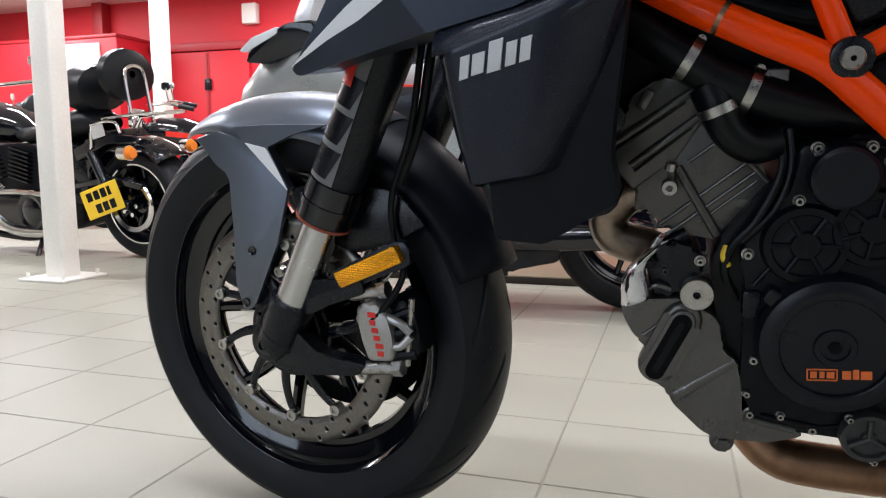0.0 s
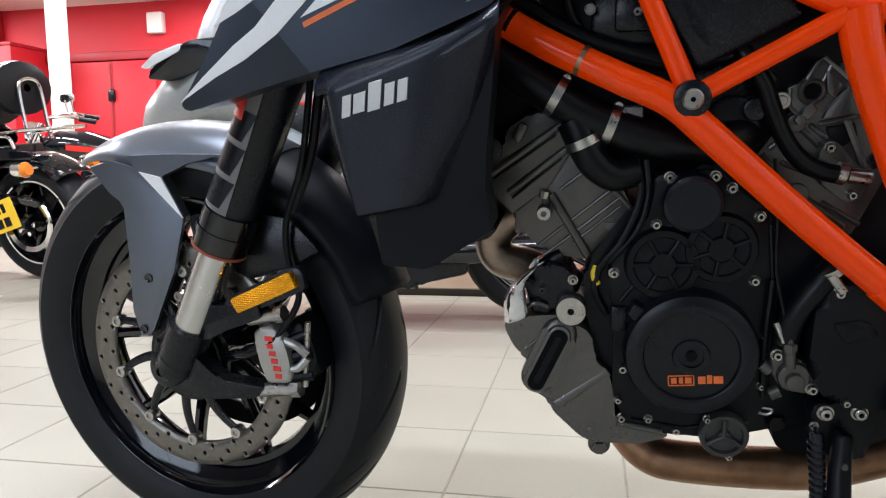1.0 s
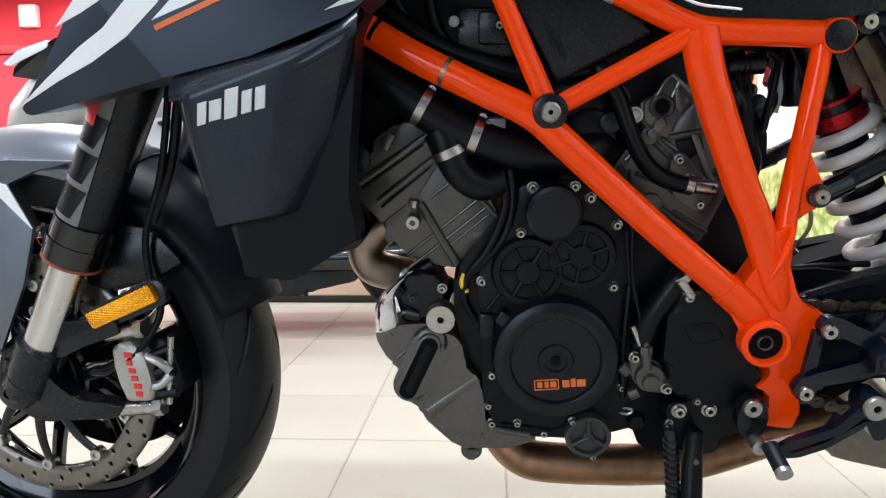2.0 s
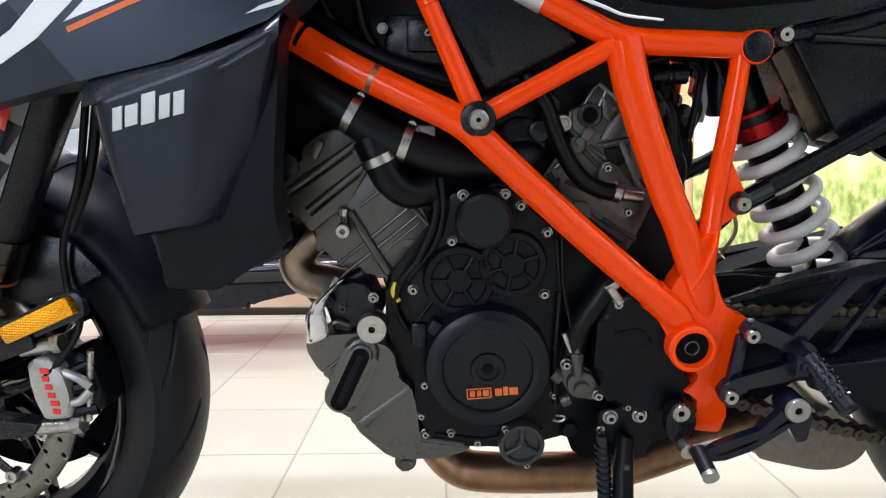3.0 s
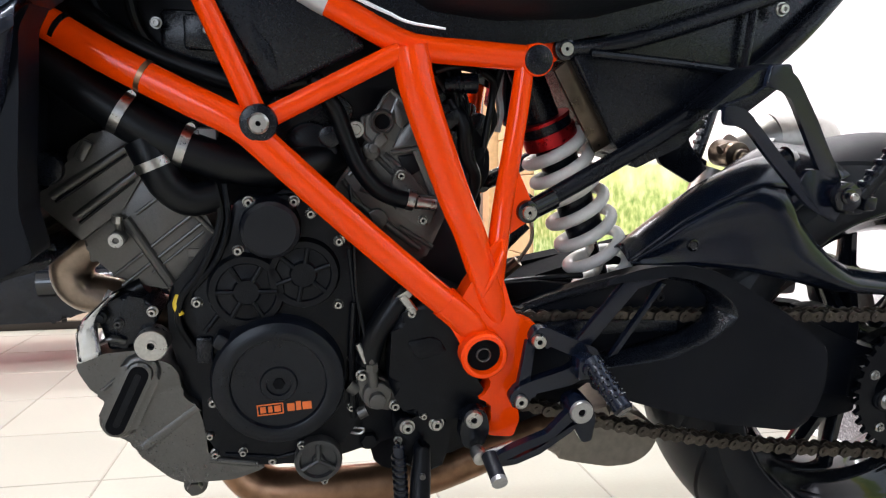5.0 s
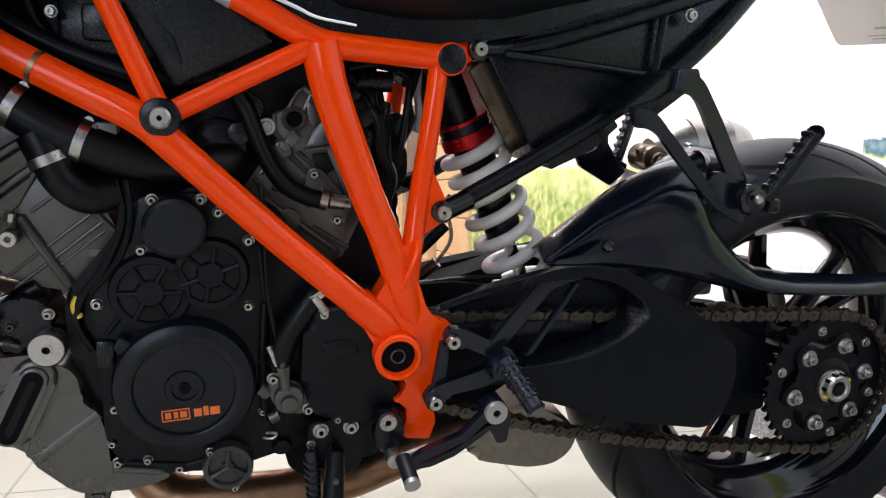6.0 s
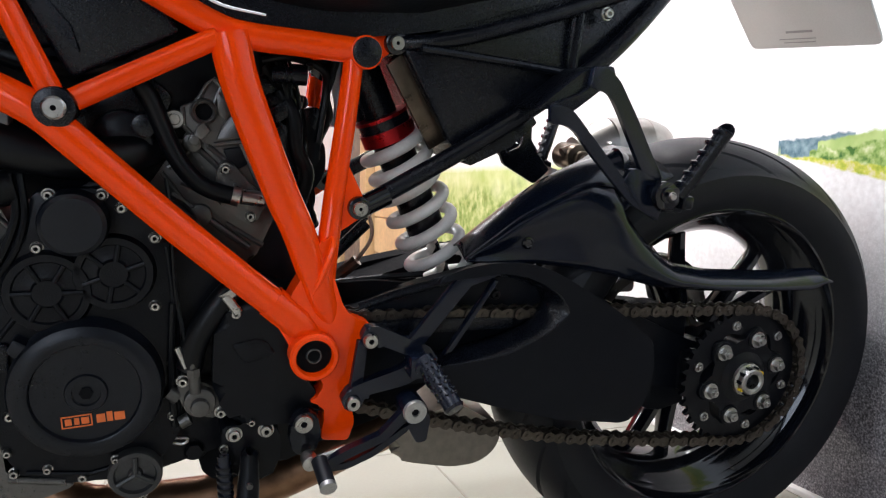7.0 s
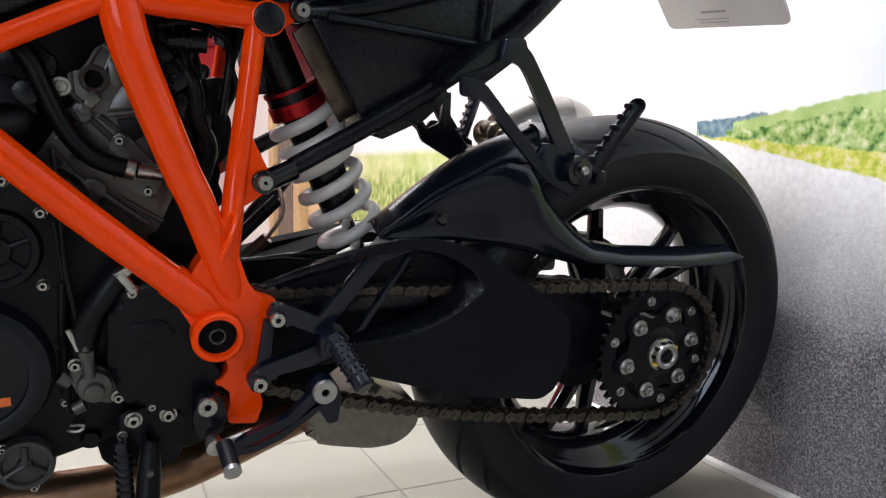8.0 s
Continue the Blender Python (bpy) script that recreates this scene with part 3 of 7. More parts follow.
def drilled_disc(cx, cz, r0, r1, y, rows, n):
    """A flat ring with rows of drilled holes."""
    bm = bmesh.new()
    cache = {}

    def vert(r, a):
        key = (round(r, 5), round(a % (2 * math.pi), 5))
        if key not in cache:
            cache[key] = bm.verts.new((cx + r * math.cos(a), y, cz + r * math.sin(a)))
        return cache[key]
    for j in range(rows):
        ra, rb = r0 + (r1 - r0) * j / rows, r0 + (r1 - r0) * (j + 1) / rows
        for i in range(n):
            aa, ab = 2 * math.pi * i / n, 2 * math.pi * (i + 1) / n
            if (i + j * 2) % 5 == 0 and 0 <= j < rows:
                am, rm = (aa + ab) / 2, (ra + rb) / 2
                outer = [(ra, aa), (ra, am), (ra, ab), (rm, ab), (rb, ab), (rb, am), (rb, aa), (rm, aa)]
                hr = 0.0034
                ov = [vert(*p) for p in outer]
                inner = []
                for r, a in outer:
                    p = Vector(((r - rm), (a - am) * rm)).normalized() * hr
                    inner.append(vert(rm + p.x, am + p.y / rm))
                for k in range(8):
                    bm.faces.new((ov[k], ov[(k + 1) % 8], inner[(k + 1) % 8], inner[k]))
            else:
                bm.faces.new((vert(ra, aa), vert(ra, ab), vert(rb, ab), vert(rb, aa)))
    return bm


# front wheel
FX, FZ = 0.022, 0.302
front_wheel = part("front_wheel", join(lathe([(0.028, -0.06), (0.034, -0.056), (0.03, -0.03), (0.03, 0.03), (0.034, 0.056), (0.028, 0.06), (0.0, 0.06)], FX, FZ, 32),
                                       lathe([(0.0, -0.06), (0.028, -0.06)], FX, FZ, 32)), BLACK_GLOSS, bike, "gloss black cast front wheel", m=STEER)
part("tyre", tyre_bm(FX - 0.008, FZ, 0.2975, 0.12, 0.078, 13, 468, 44), RUBBER, front_wheel, "black road tyre with slanting grooves", m=STEER)
part("rim", rim_bm(FX - 0.007, FZ, 0.222, 0.048), BLACK_GLOSS, front_wheel, m=STEER)
for i in range(5):
    a = math.radians(20 + 72 * i)
    for s in (-1, 1):
        part("spoke", spoke_bm(FX, FZ, a + s * 0.16, a + s * 0.30, 0.026, 0.187, 0.011, 0.008, 0.012 * s * 0, 0, 0.016, 0.011), BLACK_GLOSS, front_wheel, m=STEER)
for side in (-1, 1):
    y = 0.066 * side
    disc = part("brake_disc", drilled_disc(FX, FZ, 0.126, 0.16, y, 3, 110), DISC, front_wheel, "brushed steel drilled brake disc", solid=0.005, m=STEER)
    part("disc_carrier", lathe([(0.03, y - 0.004), (0.062, y - 0.004), (0.062, y + 0.004), (0.03, y + 0.004)], FX, FZ, 40, closed=True), BLACK, disc, m=STEER)
    # added black ring behind the disc, darkens the view through its holes
    part("hole_shade_ring", lathe([(0.1265, y - 0.0042 * side), (0.1595, y - 0.0042 * side), (0.1595, y - 0.0048 * side), (0.1265, y - 0.0048 * side)], FX, FZ, 64, closed=True), DEEP_SHADE, disc, m=STEER)
    for i in range(10):
        a = radians(15 + 36 * i)
        part("carrier_arm", spoke_bm(FX, FZ, a - 0.2, a, 0.058, 0.121, 0.0075, 0.006, y, y, 0.004, 0.003), BLACK, disc, m=STEER)
        part("disc_button", join(lathe([(0, -0.006), (0.004, -0.006), (0.004, -0.008), (0.0075, -0.008), (0.0085, -0.006), (0.0085, 0.006), (0, 0.006)], FX + 0.122 * math.cos(a), FZ + 0.122 * math.sin(a), 14, y=y)),
             STEEL, disc, m=STEER)
part("sensor_ring", drilled_disc(FX, FZ, 0.044, 0.054, -0.073, 1, 60), BLACK, front_wheel, solid=0.003, m=STEER)

# fork: slider, chromed tube, clamp and foot on both sides
fork = part("fork", join(tube([(0.305, -0.09, 0.85), (0.36, -0.09, 0.98)], 0.02), tube([(0.33, -0.13, 0.9), (0.33, 0.13, 0.9)], 0.022)), BLACK, bike, "upside-down black fork with chromed tubes", m=STEER)
for side in (-1, 1):
    y = 0.1 * side
    d = Vector((0.45, 0, 0.893))
    at = Vector((0.073, y, 0.39))
    p = lambda s: tuple(at + d * s)
    part("upper_tube", tube([p(0.13), p(0.30), p(0.52), p(0.62)], (0.031, 0.033), 28, smooth=False), BLACK, fork, "black anodised upper fork tube", m=STEER)
    part("collar", join(tube([p(0.088), p(0.096), p(0.125), p(0.132), p(0.138)], 0.0345, 28, smooth=False), tube([p(0.105), p(0.112)], 0.0362, 28, smooth=False)), BLACK_GLOSS, fork, m=STEER)
    part("seal_ring", tube([p(0.0835), p(0.087)], 0.035, 28, smooth=False), RUST_RING, fork, "rust-red dust seal ring", m=STEER)
    part("chrome_tube", tube([p(-0.05), p(0.09)], 0.0235, 28, smooth=False), FORK_CHROME, fork, "worn chromed lower fork tube", m=STEER)
    part("foot", join(tube([p(-0.10), p(-0.07), p(-0.035)], (0.029, 0.03), 24, smooth=False), tube([(FX, y, FZ - 0.005), p(-0.085)], (0.027, 0.03), 20),
                      disc_y(FX, FZ, -0.118 * (1 if side < 0 else -1), 0.085 * side, 0.026, 28)), BLACK, fork, m=STEER)
    part("axle_cap", join(lathe([(0.006, -0.004), (0.006, 0.0), (0.009, 0.0), (0.013, 0.0), (0.015, 0.002), (0.015, 0.012)], FX, FZ, 24, y=-0.124 if side < 0 else 0.108)), BLACK_GLOSS, fork, m=STEER)
    part("caliper_mount", plate(rounded([(0.0, 0.292), (0.03, 0.272), (0.09, 0.266), (0.155, 0.274), (0.165, 0.29), (0.10, 0.294), (0.078, 0.31), (0.05, 0.338)], 0.006), 0.1 * side - 0.012, 0.1 * side + 0.012, 0.004, 3), BLACK, fork, m=STEER)
    part("upper_mount", plate(rounded([(0.05, 0.35), (0.085, 0.345), (0.12, 0.362), (0.17, 0.38), (0.165, 0.40), (0.09, 0.39)], 0.006), 0.1 * side - 0.012, 0.1 * side + 0.01, 0.004, 3), BLACK, fork, m=STEER)
# fork sticker: grey field with dark slanting bars and a red flash


def fork_decal(name, s0, s1, a0, a1, mat, r, skew=0.0):
    """A patch of sticker that hugs the near fork tube from s0 to s1 along it and a0 to a1 degrees round it."""
    d = Vector((0.45, 0, 0.893)).normalized()
    e = Vector((d.z, 0, -d.x))
    rows = []
    for i in range(5):
        s = s0 + (s1 - s0) * i / 4
        rows.append([])
        for k in range(9):
            a = radians(a0 + (a1 - a0) * k / 8 + skew * i / 4)
            rows[-1].append(Vector((0.073, -0.1, 0.39)) + d * s + (Vector((0, -1, 0)) * math.cos(a) + e * math.sin(a)) * r)
    return part(name, loft(rows), mat, fork, m=STEER)


fork_decal("sticker", 0.14, 0.3, -84, 20, DECAL_GREY, 0.0336, -8)
for k in range(3):
    fork_decal("sticker_bar", 0.146 + 0.043 * k, 0.182 + 0.043 * k, -62, 2, BLACK, 0.0341, 14)
fork_decal("sticker_flash", 0.255, 0.33, -60, -12, DECAL_RED, 0.0346, -12)

# caliper on the near fork leg, with its mirrored twin
for side in (-1, 1):
    s = -side
    prof = rounded([(0.154, 0.362), (0.176, 0.372), (0.196, 0.362), (0.205, 0.33), (0.205, 0.298), (0.168, 0.294), (0.162, 0.33)], 0.009)
    cal = part("brake_caliper", plate(prof, 0.112 * side, 0.078 * side, 0.006, 3), CALIPER, fork, "silver radial brake caliper with red lettering bars", m=STEER)
    part("caliper_back", plate([(x + 0.028, z + 0.004) for x, z in prof], 0.095 * side, 0.05 * side, 0.006), CASE_BLACK, cal, m=STEER)
    part("caliper_bridge", join(tube([(0.19, 0.1 * side, 0.325), (0.225, 0.09 * side, 0.335)], 0.009, 10), tube([(0.19, 0.1 * side, 0.345), (0.225, 0.09 * side, 0.36)], 0.007, 10),
                                tube([(0.19, 0.1 * side, 0.30), (0.225, 0.09 * side, 0.305)], 0.008, 10)), CASE_BLACK, cal, m=STEER)
    part("caliper_bolt", join(tube([(0.15, 0.1 * side, 0.28), (0.208, 0.1 * side, 0.288)], 0.009, 14), tube([(0.2, 0.1 * side, 0.287), (0.212, 0.1 * side, 0.2885)], 0.011, 6)), STEEL, cal, m=STEER)
    part("caliper_bolt", join(tube([(0.145, 0.1 * side, 0.375), (0.19, 0.1 * side, 0.384)], 0.0085, 14), tube([(0.185, 0.1 * side, 0.383), (0.196, 0.1 * side, 0.385)], 0.011, 6)), STEEL, cal, m=STEER)
    part("caliper_arm", join(tube([(0.196, 0.105 * side, 0.352), (0.212, 0.104 * side, 0.346), (0.224, 0.1 * side, 0.334)], 0.0055, 10), tube([(0.2, 0.105 * side, 0.316), (0.213, 0.104 * side, 0.318), (0.224, 0.1 * side, 0.33)], 0.0055, 10)), CALIPER, cal, m=STEER)
    if side < 0:
        for k, hgt in enumerate((0.008, 0.005, 0.006, 0.006, 0.008, 0.006)):
            part("lettering_bar", box(0.173 + 0.0022 * k, 0.173 + 0.0022 * k + hgt + 0.003, -0.1132, -0.1115, 0.352 - 0.0096 * k, 0.3585 - 0.0096 * k, 0.0005, 1), DECAL_RED, cal, m=STEER)
        part("pad_pin", tube([(0.215, -0.095, 0.29), (0.225, -0.095, 0.375)], 0.004, 8), STEEL, cal, m=STEER)

# reflector on its dark bracket
bracket = part("reflector_bracket", plate(rounded([(0.105, 0.385), (0.132, 0.408), (0.216, 0.448), (0.229, 0.444), (0.232, 0.42), (0.224, 0.416), (0.14, 0.38)], 0.006), -0.108, -0.098, 0.003), NAVY_PAINT, fork, m=STEER)
part("reflector", plate(rounded([(0.131, 0.404), (0.217, 0.444), (0.226, 0.424), (0.141, 0.386)], 0.004), -0.119, -0.108, 0.002), AMBER, bracket, "amber side reflector", m=STEER)
for side in (-1, 1):
    part("brake_hose", tube([(0.262, 0.08 * side, 0.76), (0.25, 0.095 * side, 0.66), (0.232, 0.095 * side, 0.57), (0.203, 0.09 * side, 0.50), (0.2, 0.088 * side, 0.45), (0.215, 0.095 * side, 0.405), (0.19, 0.108 * side, 0.36), (0.15, 0.105 * side, 0.332), (0.12, 0.1 * side, 0.325)], 0.0042, 8), HOSE, fork, "thin black brake hose", m=STEER)
part("wiring_loom", tube([(0.275, -0.07, 0.74), (0.258, -0.085, 0.66), (0.24, -0.085, 0.58), (0.21, -0.085, 0.51)], 0.006, 8), HOSE, fork, m=STEER)

# mudguard: a shell over the tyre with a dark leg down each side
def guard_sections(a0, a1, n, r, wide, drop):
    secs = []
    for i in range(n + 1):
        t = i / n
        a = radians(a0 + (a1 - a0) * t)
        w = wide(t)
        ring = []
        for k in range(13):
            u = -1 + k / 6
            y = w * math.sin(u * 1.35) / math.sin(1.35)
            rr = r(t) - drop(t) * (1 - math.cos(u * 1.35)) / (1 - math.cos(1.35))
            ring.append((FX + rr * math.cos(a), y, FZ + rr * math.sin(a)))
        secs.append(ring)
    return secs


guard = part("front_mudguard", loft(guard_sections(126.5, 62, 18, lambda t: 0.329 - 0.012 * min(1, t * 2), lambda t: 0.022 + 0.054 * min(1, t * 3.0) ** 0.7, lambda t: 0.01 + 0.044 * min(1, t * 2.5))), GREY_PAINT, bike,
             "satin grey metallic front mudguard", solid=0.003, m=STEER)
part("rear_flap", loft(guard_sections(64, 19, 14, lambda t: 0.314, lambda t: 0.074 - 0.012 * t, lambda t: 0.05)), BLACK_GRAINED, guard, "black plastic rear mudguard flap", solid=0.003, m=STEER)
for side in (-1, 1):
    lower = rounded([(-0.098, 0.563), (-0.06, 0.572), (-0.022, 0.562), (0.048, 0.5), (0.024, 0.427), (-0.023, 0.336), (-0.042, 0.33), (-0.051, 0.368), (-0.047, 0.431), (-0.046, 0.515), (-0.065, 0.527)], 0.006)
    part("mudguard_leg", plate(lower, 0.0825 * side, 0.077 * side, 0.002), GREY_PAINT, guard, "grey metallic mudguard side leg", m=STEER)
    part("mudguard_wing", plate(rounded([(-0.03, 0.578), (0.03, 0.58), (0.114, 0.579), (0.063, 0.568), (0.022, 0.552), (0.05, 0.498), (-0.015, 0.556)], 0.004), 0.085 * side, 0.07 * side, 0.004, 3), GREY_PAINT, guard, m=STEER)
    part("wing_stripe", plate([(-0.012, 0.5575), (0.02, 0.551), (0.036, 0.522), (0.049, 0.498), (0.024, 0.522)], 0.0862 * side, 0.084 * side, 0.0), DECAL_WHITE, guard, "white stripe", m=STEER)
    for hx, hz in ((-0.018, 0.415), (-0.036, 0.342)):
        part("leg_bolt", lathe([(0, -0.001), (0.004, -0.001), (0.006, -0.002), (0.0065, 0)], hx, hz, 14, y=0.083 * side), BLACK_GLOSS, guard, m=STEER)
    part("mudguard_stay", plate(rounded([(0.05, 0.5), (0.12, 0.51), (0.2, 0.5), (0.24, 0.46), (0.2, 0.44), (0.14, 0.42), (0.06, 0.45)], 0.01), 0.078 * side, 0.072 * side, 0.002), BLACK, guard, m=STEER)

# ---- frame ----
frame_plate = part("frame", plate(rounded([(0.866, 0.459), (0.873, 0.47), (0.886, 0.504), (0.906, 0.518), (0.904, 0.481), (0.918, 0.44), (0.928, 0.425), (0.95, 0.417), (0.953, 0.404), (0.939, 0.393), (0.938, 0.359), (0.928, 0.335), (0.936, 0.3),
                                            (0.93, 0.277), (0.898, 0.281), (0.899, 0.297), (0.903, 0.311), (0.898, 0.324), (0.883, 0.328), (0.898, 0.337), (0.899, 0.355), (0.87, 0.368), (0.861, 0.397), (0.847, 0.42)], 0.006),
                                  -0.126, -0.095, 0.011, 5), ORANGE, bike, "bright orange powder-coated trellis frame")
part("pivot_ring", lathe([(0.0195, -0.118), (0.0195, -0.14), (0.0207, -0.142), (0.0245, -0.142), (0.0268, -0.139), (0.0268, -0.1)], 0.8865, 0.3855, 40), ORANGE, frame_plate)
# flat disc on the solid plate, a deep well's shade painted near-black
part("pivot_shade", lathe([(0, -0.1325), (0.0195, -0.1325), (0.0195, -0.13)], 0.8865, 0.3855, 32), DEEP_SHADE, frame_plate)
part("pivot_nut", lathe([(0.0068, -0.1325), (0.0068, -0.136), (0.0076, -0.1365), (0.0084, -0.136), (0.0084, -0.1325)], 0.8865, 0.3855, 24), CAST, frame_plate)
FT = "frame_tube"
for side in (-1, 1):
    s = -side
    main = [(0.40, 0.085 * side, 0.757), (0.439, 0.09 * side, 0.734), (0.506, 0.098 * side, 0.695), (0.577, 0.11 * side, 0.66), (0.63, 0.118 * side, 0.634), (0.67, 0.12 * side, 0.599), (0.762, 0.12 * side, 0.514), (0.859, 0.12 * side, 0.43), (0.885, 0.114 * side, 0.405)]
    part(FT, tube(main, 0.0162, 22, sub=10), ORANGE, frame_plate)
    part(FT, tube([(0.6, 0.112 * side, 0.75), (0.645, 0.116 * side, 0.648)], (0.0105, 0.0115), 18), ORANGE, frame_plate)
    part(FT, tube([(0.57, 0.105 * side, 0.815), (0.6, 0.112 * side, 0.75)], (0.0102, 0.0105), 18), ORANGE, frame_plate)
    part(FT, tube([(0.655, 0.116 * side, 0.64), (0.79, 0.108 * side, 0.71)], 0.0108, 18), ORANGE, frame_plate)
    part(FT, tube([(0.63, 0.088 * side, 0.8), (0.69, 0.093 * side, 0.77), (0.731, 0.098 * side, 0.749), (0.787, 0.1 * side, 0.7215), (0.82, 0.1 * side, 0.714), (0.877, 0.1 * side, 0.711), (0.935, 0.1 * side, 0.708)], 0.0138, 20, sub=10), ORANGE, frame_plate)
    part(FT, tube([(0.8, 0.106 * side, 0.715), (0.81, 0.11 * side, 0.671), (0.831, 0.112 * side, 0.613), (0.855, 0.114 * side, 0.552), (0.869, 0.117 * side, 0.521), (0.893, 0.119 * side, 0.455), (0.905, 0.112 * side, 0.42)], (0.02, 0.0165), 22, flat=0.85), ORANGE, frame_plate)
    part(FT, tube([(0.926, 0.1 * side, 0.7), (0.923, 0.103 * side, 0.671), (0.916, 0.105 * side, 0.612), (0.908, 0.107 * side, 0.55), (0.902, 0.114 * side, 0.5), (0.898, 0.118 * side, 0.46)], (0.0105, 0.012), 20), ORANGE, frame_plate)
    part("gusset", plate([(0.918, 0.60), (0.903, 0.51), (0.914, 0.516), (0.942, 0.534), (0.94, 0.556)], 0.11 * side, 0.102 * side, 0.002), ORANGE, frame_plate)
    part("joint_sleeve", tube([(0.842, 0.119 * side, 0.445), (0.859, 0.119 * side, 0.43), (0.872, 0.118 * side, 0.418)], 0.0182, 22, smooth=False), ORANGE, frame_plate)
    part("joint_boss", disc_y(0.937, 0.707, 0.1145 * side, 0.085 * side, 0.0174, 32), ORANGE, frame_plate)
    part("joint_plug", disc_y(0.937, 0.707, 0.1175 * side, 0.1 * side, 0.0154, 32), BLACK, frame_plate, "round black frame plug")
    part("top_ear", plate(rounded([(0.945, 0.722), (0.972, 0.733), (0.98, 0.72), (0.97, 0.708), (0.95, 0.695)], 0.006), 0.078 * side, 0.064 * side, 0.002), ORANGE, frame_plate)
    part("mount_bush", disc_y(0.649, 0.637, 0.136 * side, 0.1 * side, 0.0185, 32), BLACK, frame_plate)
    shade_socket(part("mount_bolt", lathe([(0, -0.001), (0.0026, -0.002), (0.0026, -0.004), (0.0085, -0.004), (0.0105, -0.002), (0.0105, 0.001)], 0.649, 0.637, 20, y=0.137 * side if side < 0 else 0.137), STEEL, frame_plate, "silver frame bolt"), 0.649, 0.637, 0.003)
part("cable_tie", tube([(0.539, -0.1036, 0.6787), (0.5435, -0.1044, 0.6765)], 0.0168, 22, smooth=False), COPPER, frame_plate)
part("tube_band", tube([(0.464, -0.093, 0.7205), (0.468, -0.0935, 0.718)], 0.0166, 22, smooth=False), BLACK, frame_plate)
part("type_label", tube([(0.694, -0.0935, 0.768), (0.719, -0.0965, 0.7552)], 0.0146, 20, smooth=False), DECAL_SILVER, frame_plate, "silver type label wrapped round the tube")
part("weld_seam", tube([(0.884, -0.128, 0.452), (0.893, -0.134, 0.475), (0.902, -0.134, 0.5), (0.906, -0.128, 0.515)], 0.0035, 8), ORANGE, frame_plate)

# ---- engine ----
engine = part("engine", join(plate(rounded([(0.545, 0.40), (0.545, 0.45), (0.60, 0.52), (0.68, 0.57), (0.76, 0.54), (0.80, 0.47), (0.88, 0.44), (0.9, 0.32), (0.84, 0.275), (0.7, 0.235), (0.62, 0.24), (0.57, 0.29)], 0.012), -0.08, 0.11, 0.006)), CASE_BLACK, bike,
              "V-twin engine with black cases and grey cylinders")
cyl = part("front_cylinder", plate(rounded([(0.46, 0.503), (0.505, 0.575), (0.53, 0.584), (0.545, 0.552), (0.583, 0.543), (0.601, 0.506), (0.57, 0.459), (0.551, 0.45), (0.535, 0.453), (0.499, 0.46), (0.478, 0.48)], 0.007), -0.066, 0.085, 0.005, 3), CAST, engine, "grey cast front cylinder")
head = part("cylinder_head", plate(rounded([(0.414, 0.555), (0.44, 0.565), (0.456, 0.585), (0.454, 0.602), (0.485, 0.623), (0.522, 0.619), (0.532, 0.585), (0.505, 0.54), (0.462, 0.505)], 0.006), -0.07, 0.09, 0.005, 3), CAST, engine, "grey cast cylinder head cover")
part("head_plug", disc_y(0.436, 0.583, -0.08, -0.03, 0.0165, 28), BLACK, head)
part("head_cap", box(-0.0055, 0.0055, -0.078, -0.068, -0.011, 0.011, 0.003), ALU, head, m=Matrix.Translation((0.4725, 0, 0.602)) @ Matrix.Rotation(radians(28), 4, "Y"))
for (ax, az), (bx, bz), rr in (((0.437, 0.554), (0.522, 0.611), 0.0048), ((0.458, 0.532), (0.529, 0.585), 0.0048)):
    part("head_rib", tube([(ax, -0.068, az), ((ax + bx) / 2, -0.0715, (az + bz) / 2), (bx, -0.068, bz)], rr, 12), CAST, head)
    # black line beside the rib, the groove's shadow put into colour
    part("groove_shade", tube([(ax + 0.004, -0.0705, az - 0.006), (bx - 0.01, -0.0705, bz - 0.013)], rr * 0.36, 8), CASE_BLACK, head)
for (ax, az), (bx, bz), rr in (((0.506, 0.53), (0.549, 0.456), 0.0055), ((0.49, 0.467), (0.574, 0.534), 0.002), ((0.498, 0.456), (0.584, 0.525), 0.002), ((0.57, 0.541), (0.6, 0.509), 0.003), ((0.53, 0.47), (0.585, 0.515), 0.0015), ((0.517, 0.535), (0.545, 0.556), 0.002)):
    part("cylinder_rib", tube([(ax, -0.067, az), (bx, -0.067, bz)], rr, 10), CAST, cyl)
part("spigot", join(disc_y(0.499, 0.51, -0.083, -0.05, 0.0085, 20), tube([(0.5, -0.07, 0.518), (0.501, -0.074, 0.53)], 0.004, 10)), ALU, cyl)
part("spigot_bolt", lathe([(0, -0.081), (0.0035, -0.081), (0.0035, -0.086), (0.0075, -0.086), (0.0075, -0.082)], 0.499, 0.51, 16), STEEL, cyl)
part("spigot_cap", tube([(0.4985, -0.073, 0.527), (0.5, -0.074, 0.535)], 0.0055, 8), STEEL, cyl)
part("casting_mark", box(0.567, 0.585, -0.0668, -0.0655, 0.487, 0.496, 0.0005, 1), ALU, cyl, m=None)

# rear cylinder in the shade of the frame
rcyl = part("rear_cylinder", plate(rounded([(0.715, 0.545), (0.775, 0.635), (0.80, 0.664), (0.83, 0.662), (0.85, 0.62), (0.865, 0.55), (0.83, 0.47), (0.775, 0.45)], 0.01), -0.05, 0.08, 0.006, 3), CAST, engine, "grey cast rear cylinder")
part("plug_well", lathe([(0.0085, -0.058), (0.0088, -0.0655), (0.0112, -0.0675), (0.0135, -0.0655), (0.0145, -0.055)], 0.778, 0.636, 28), CAST, rcyl)
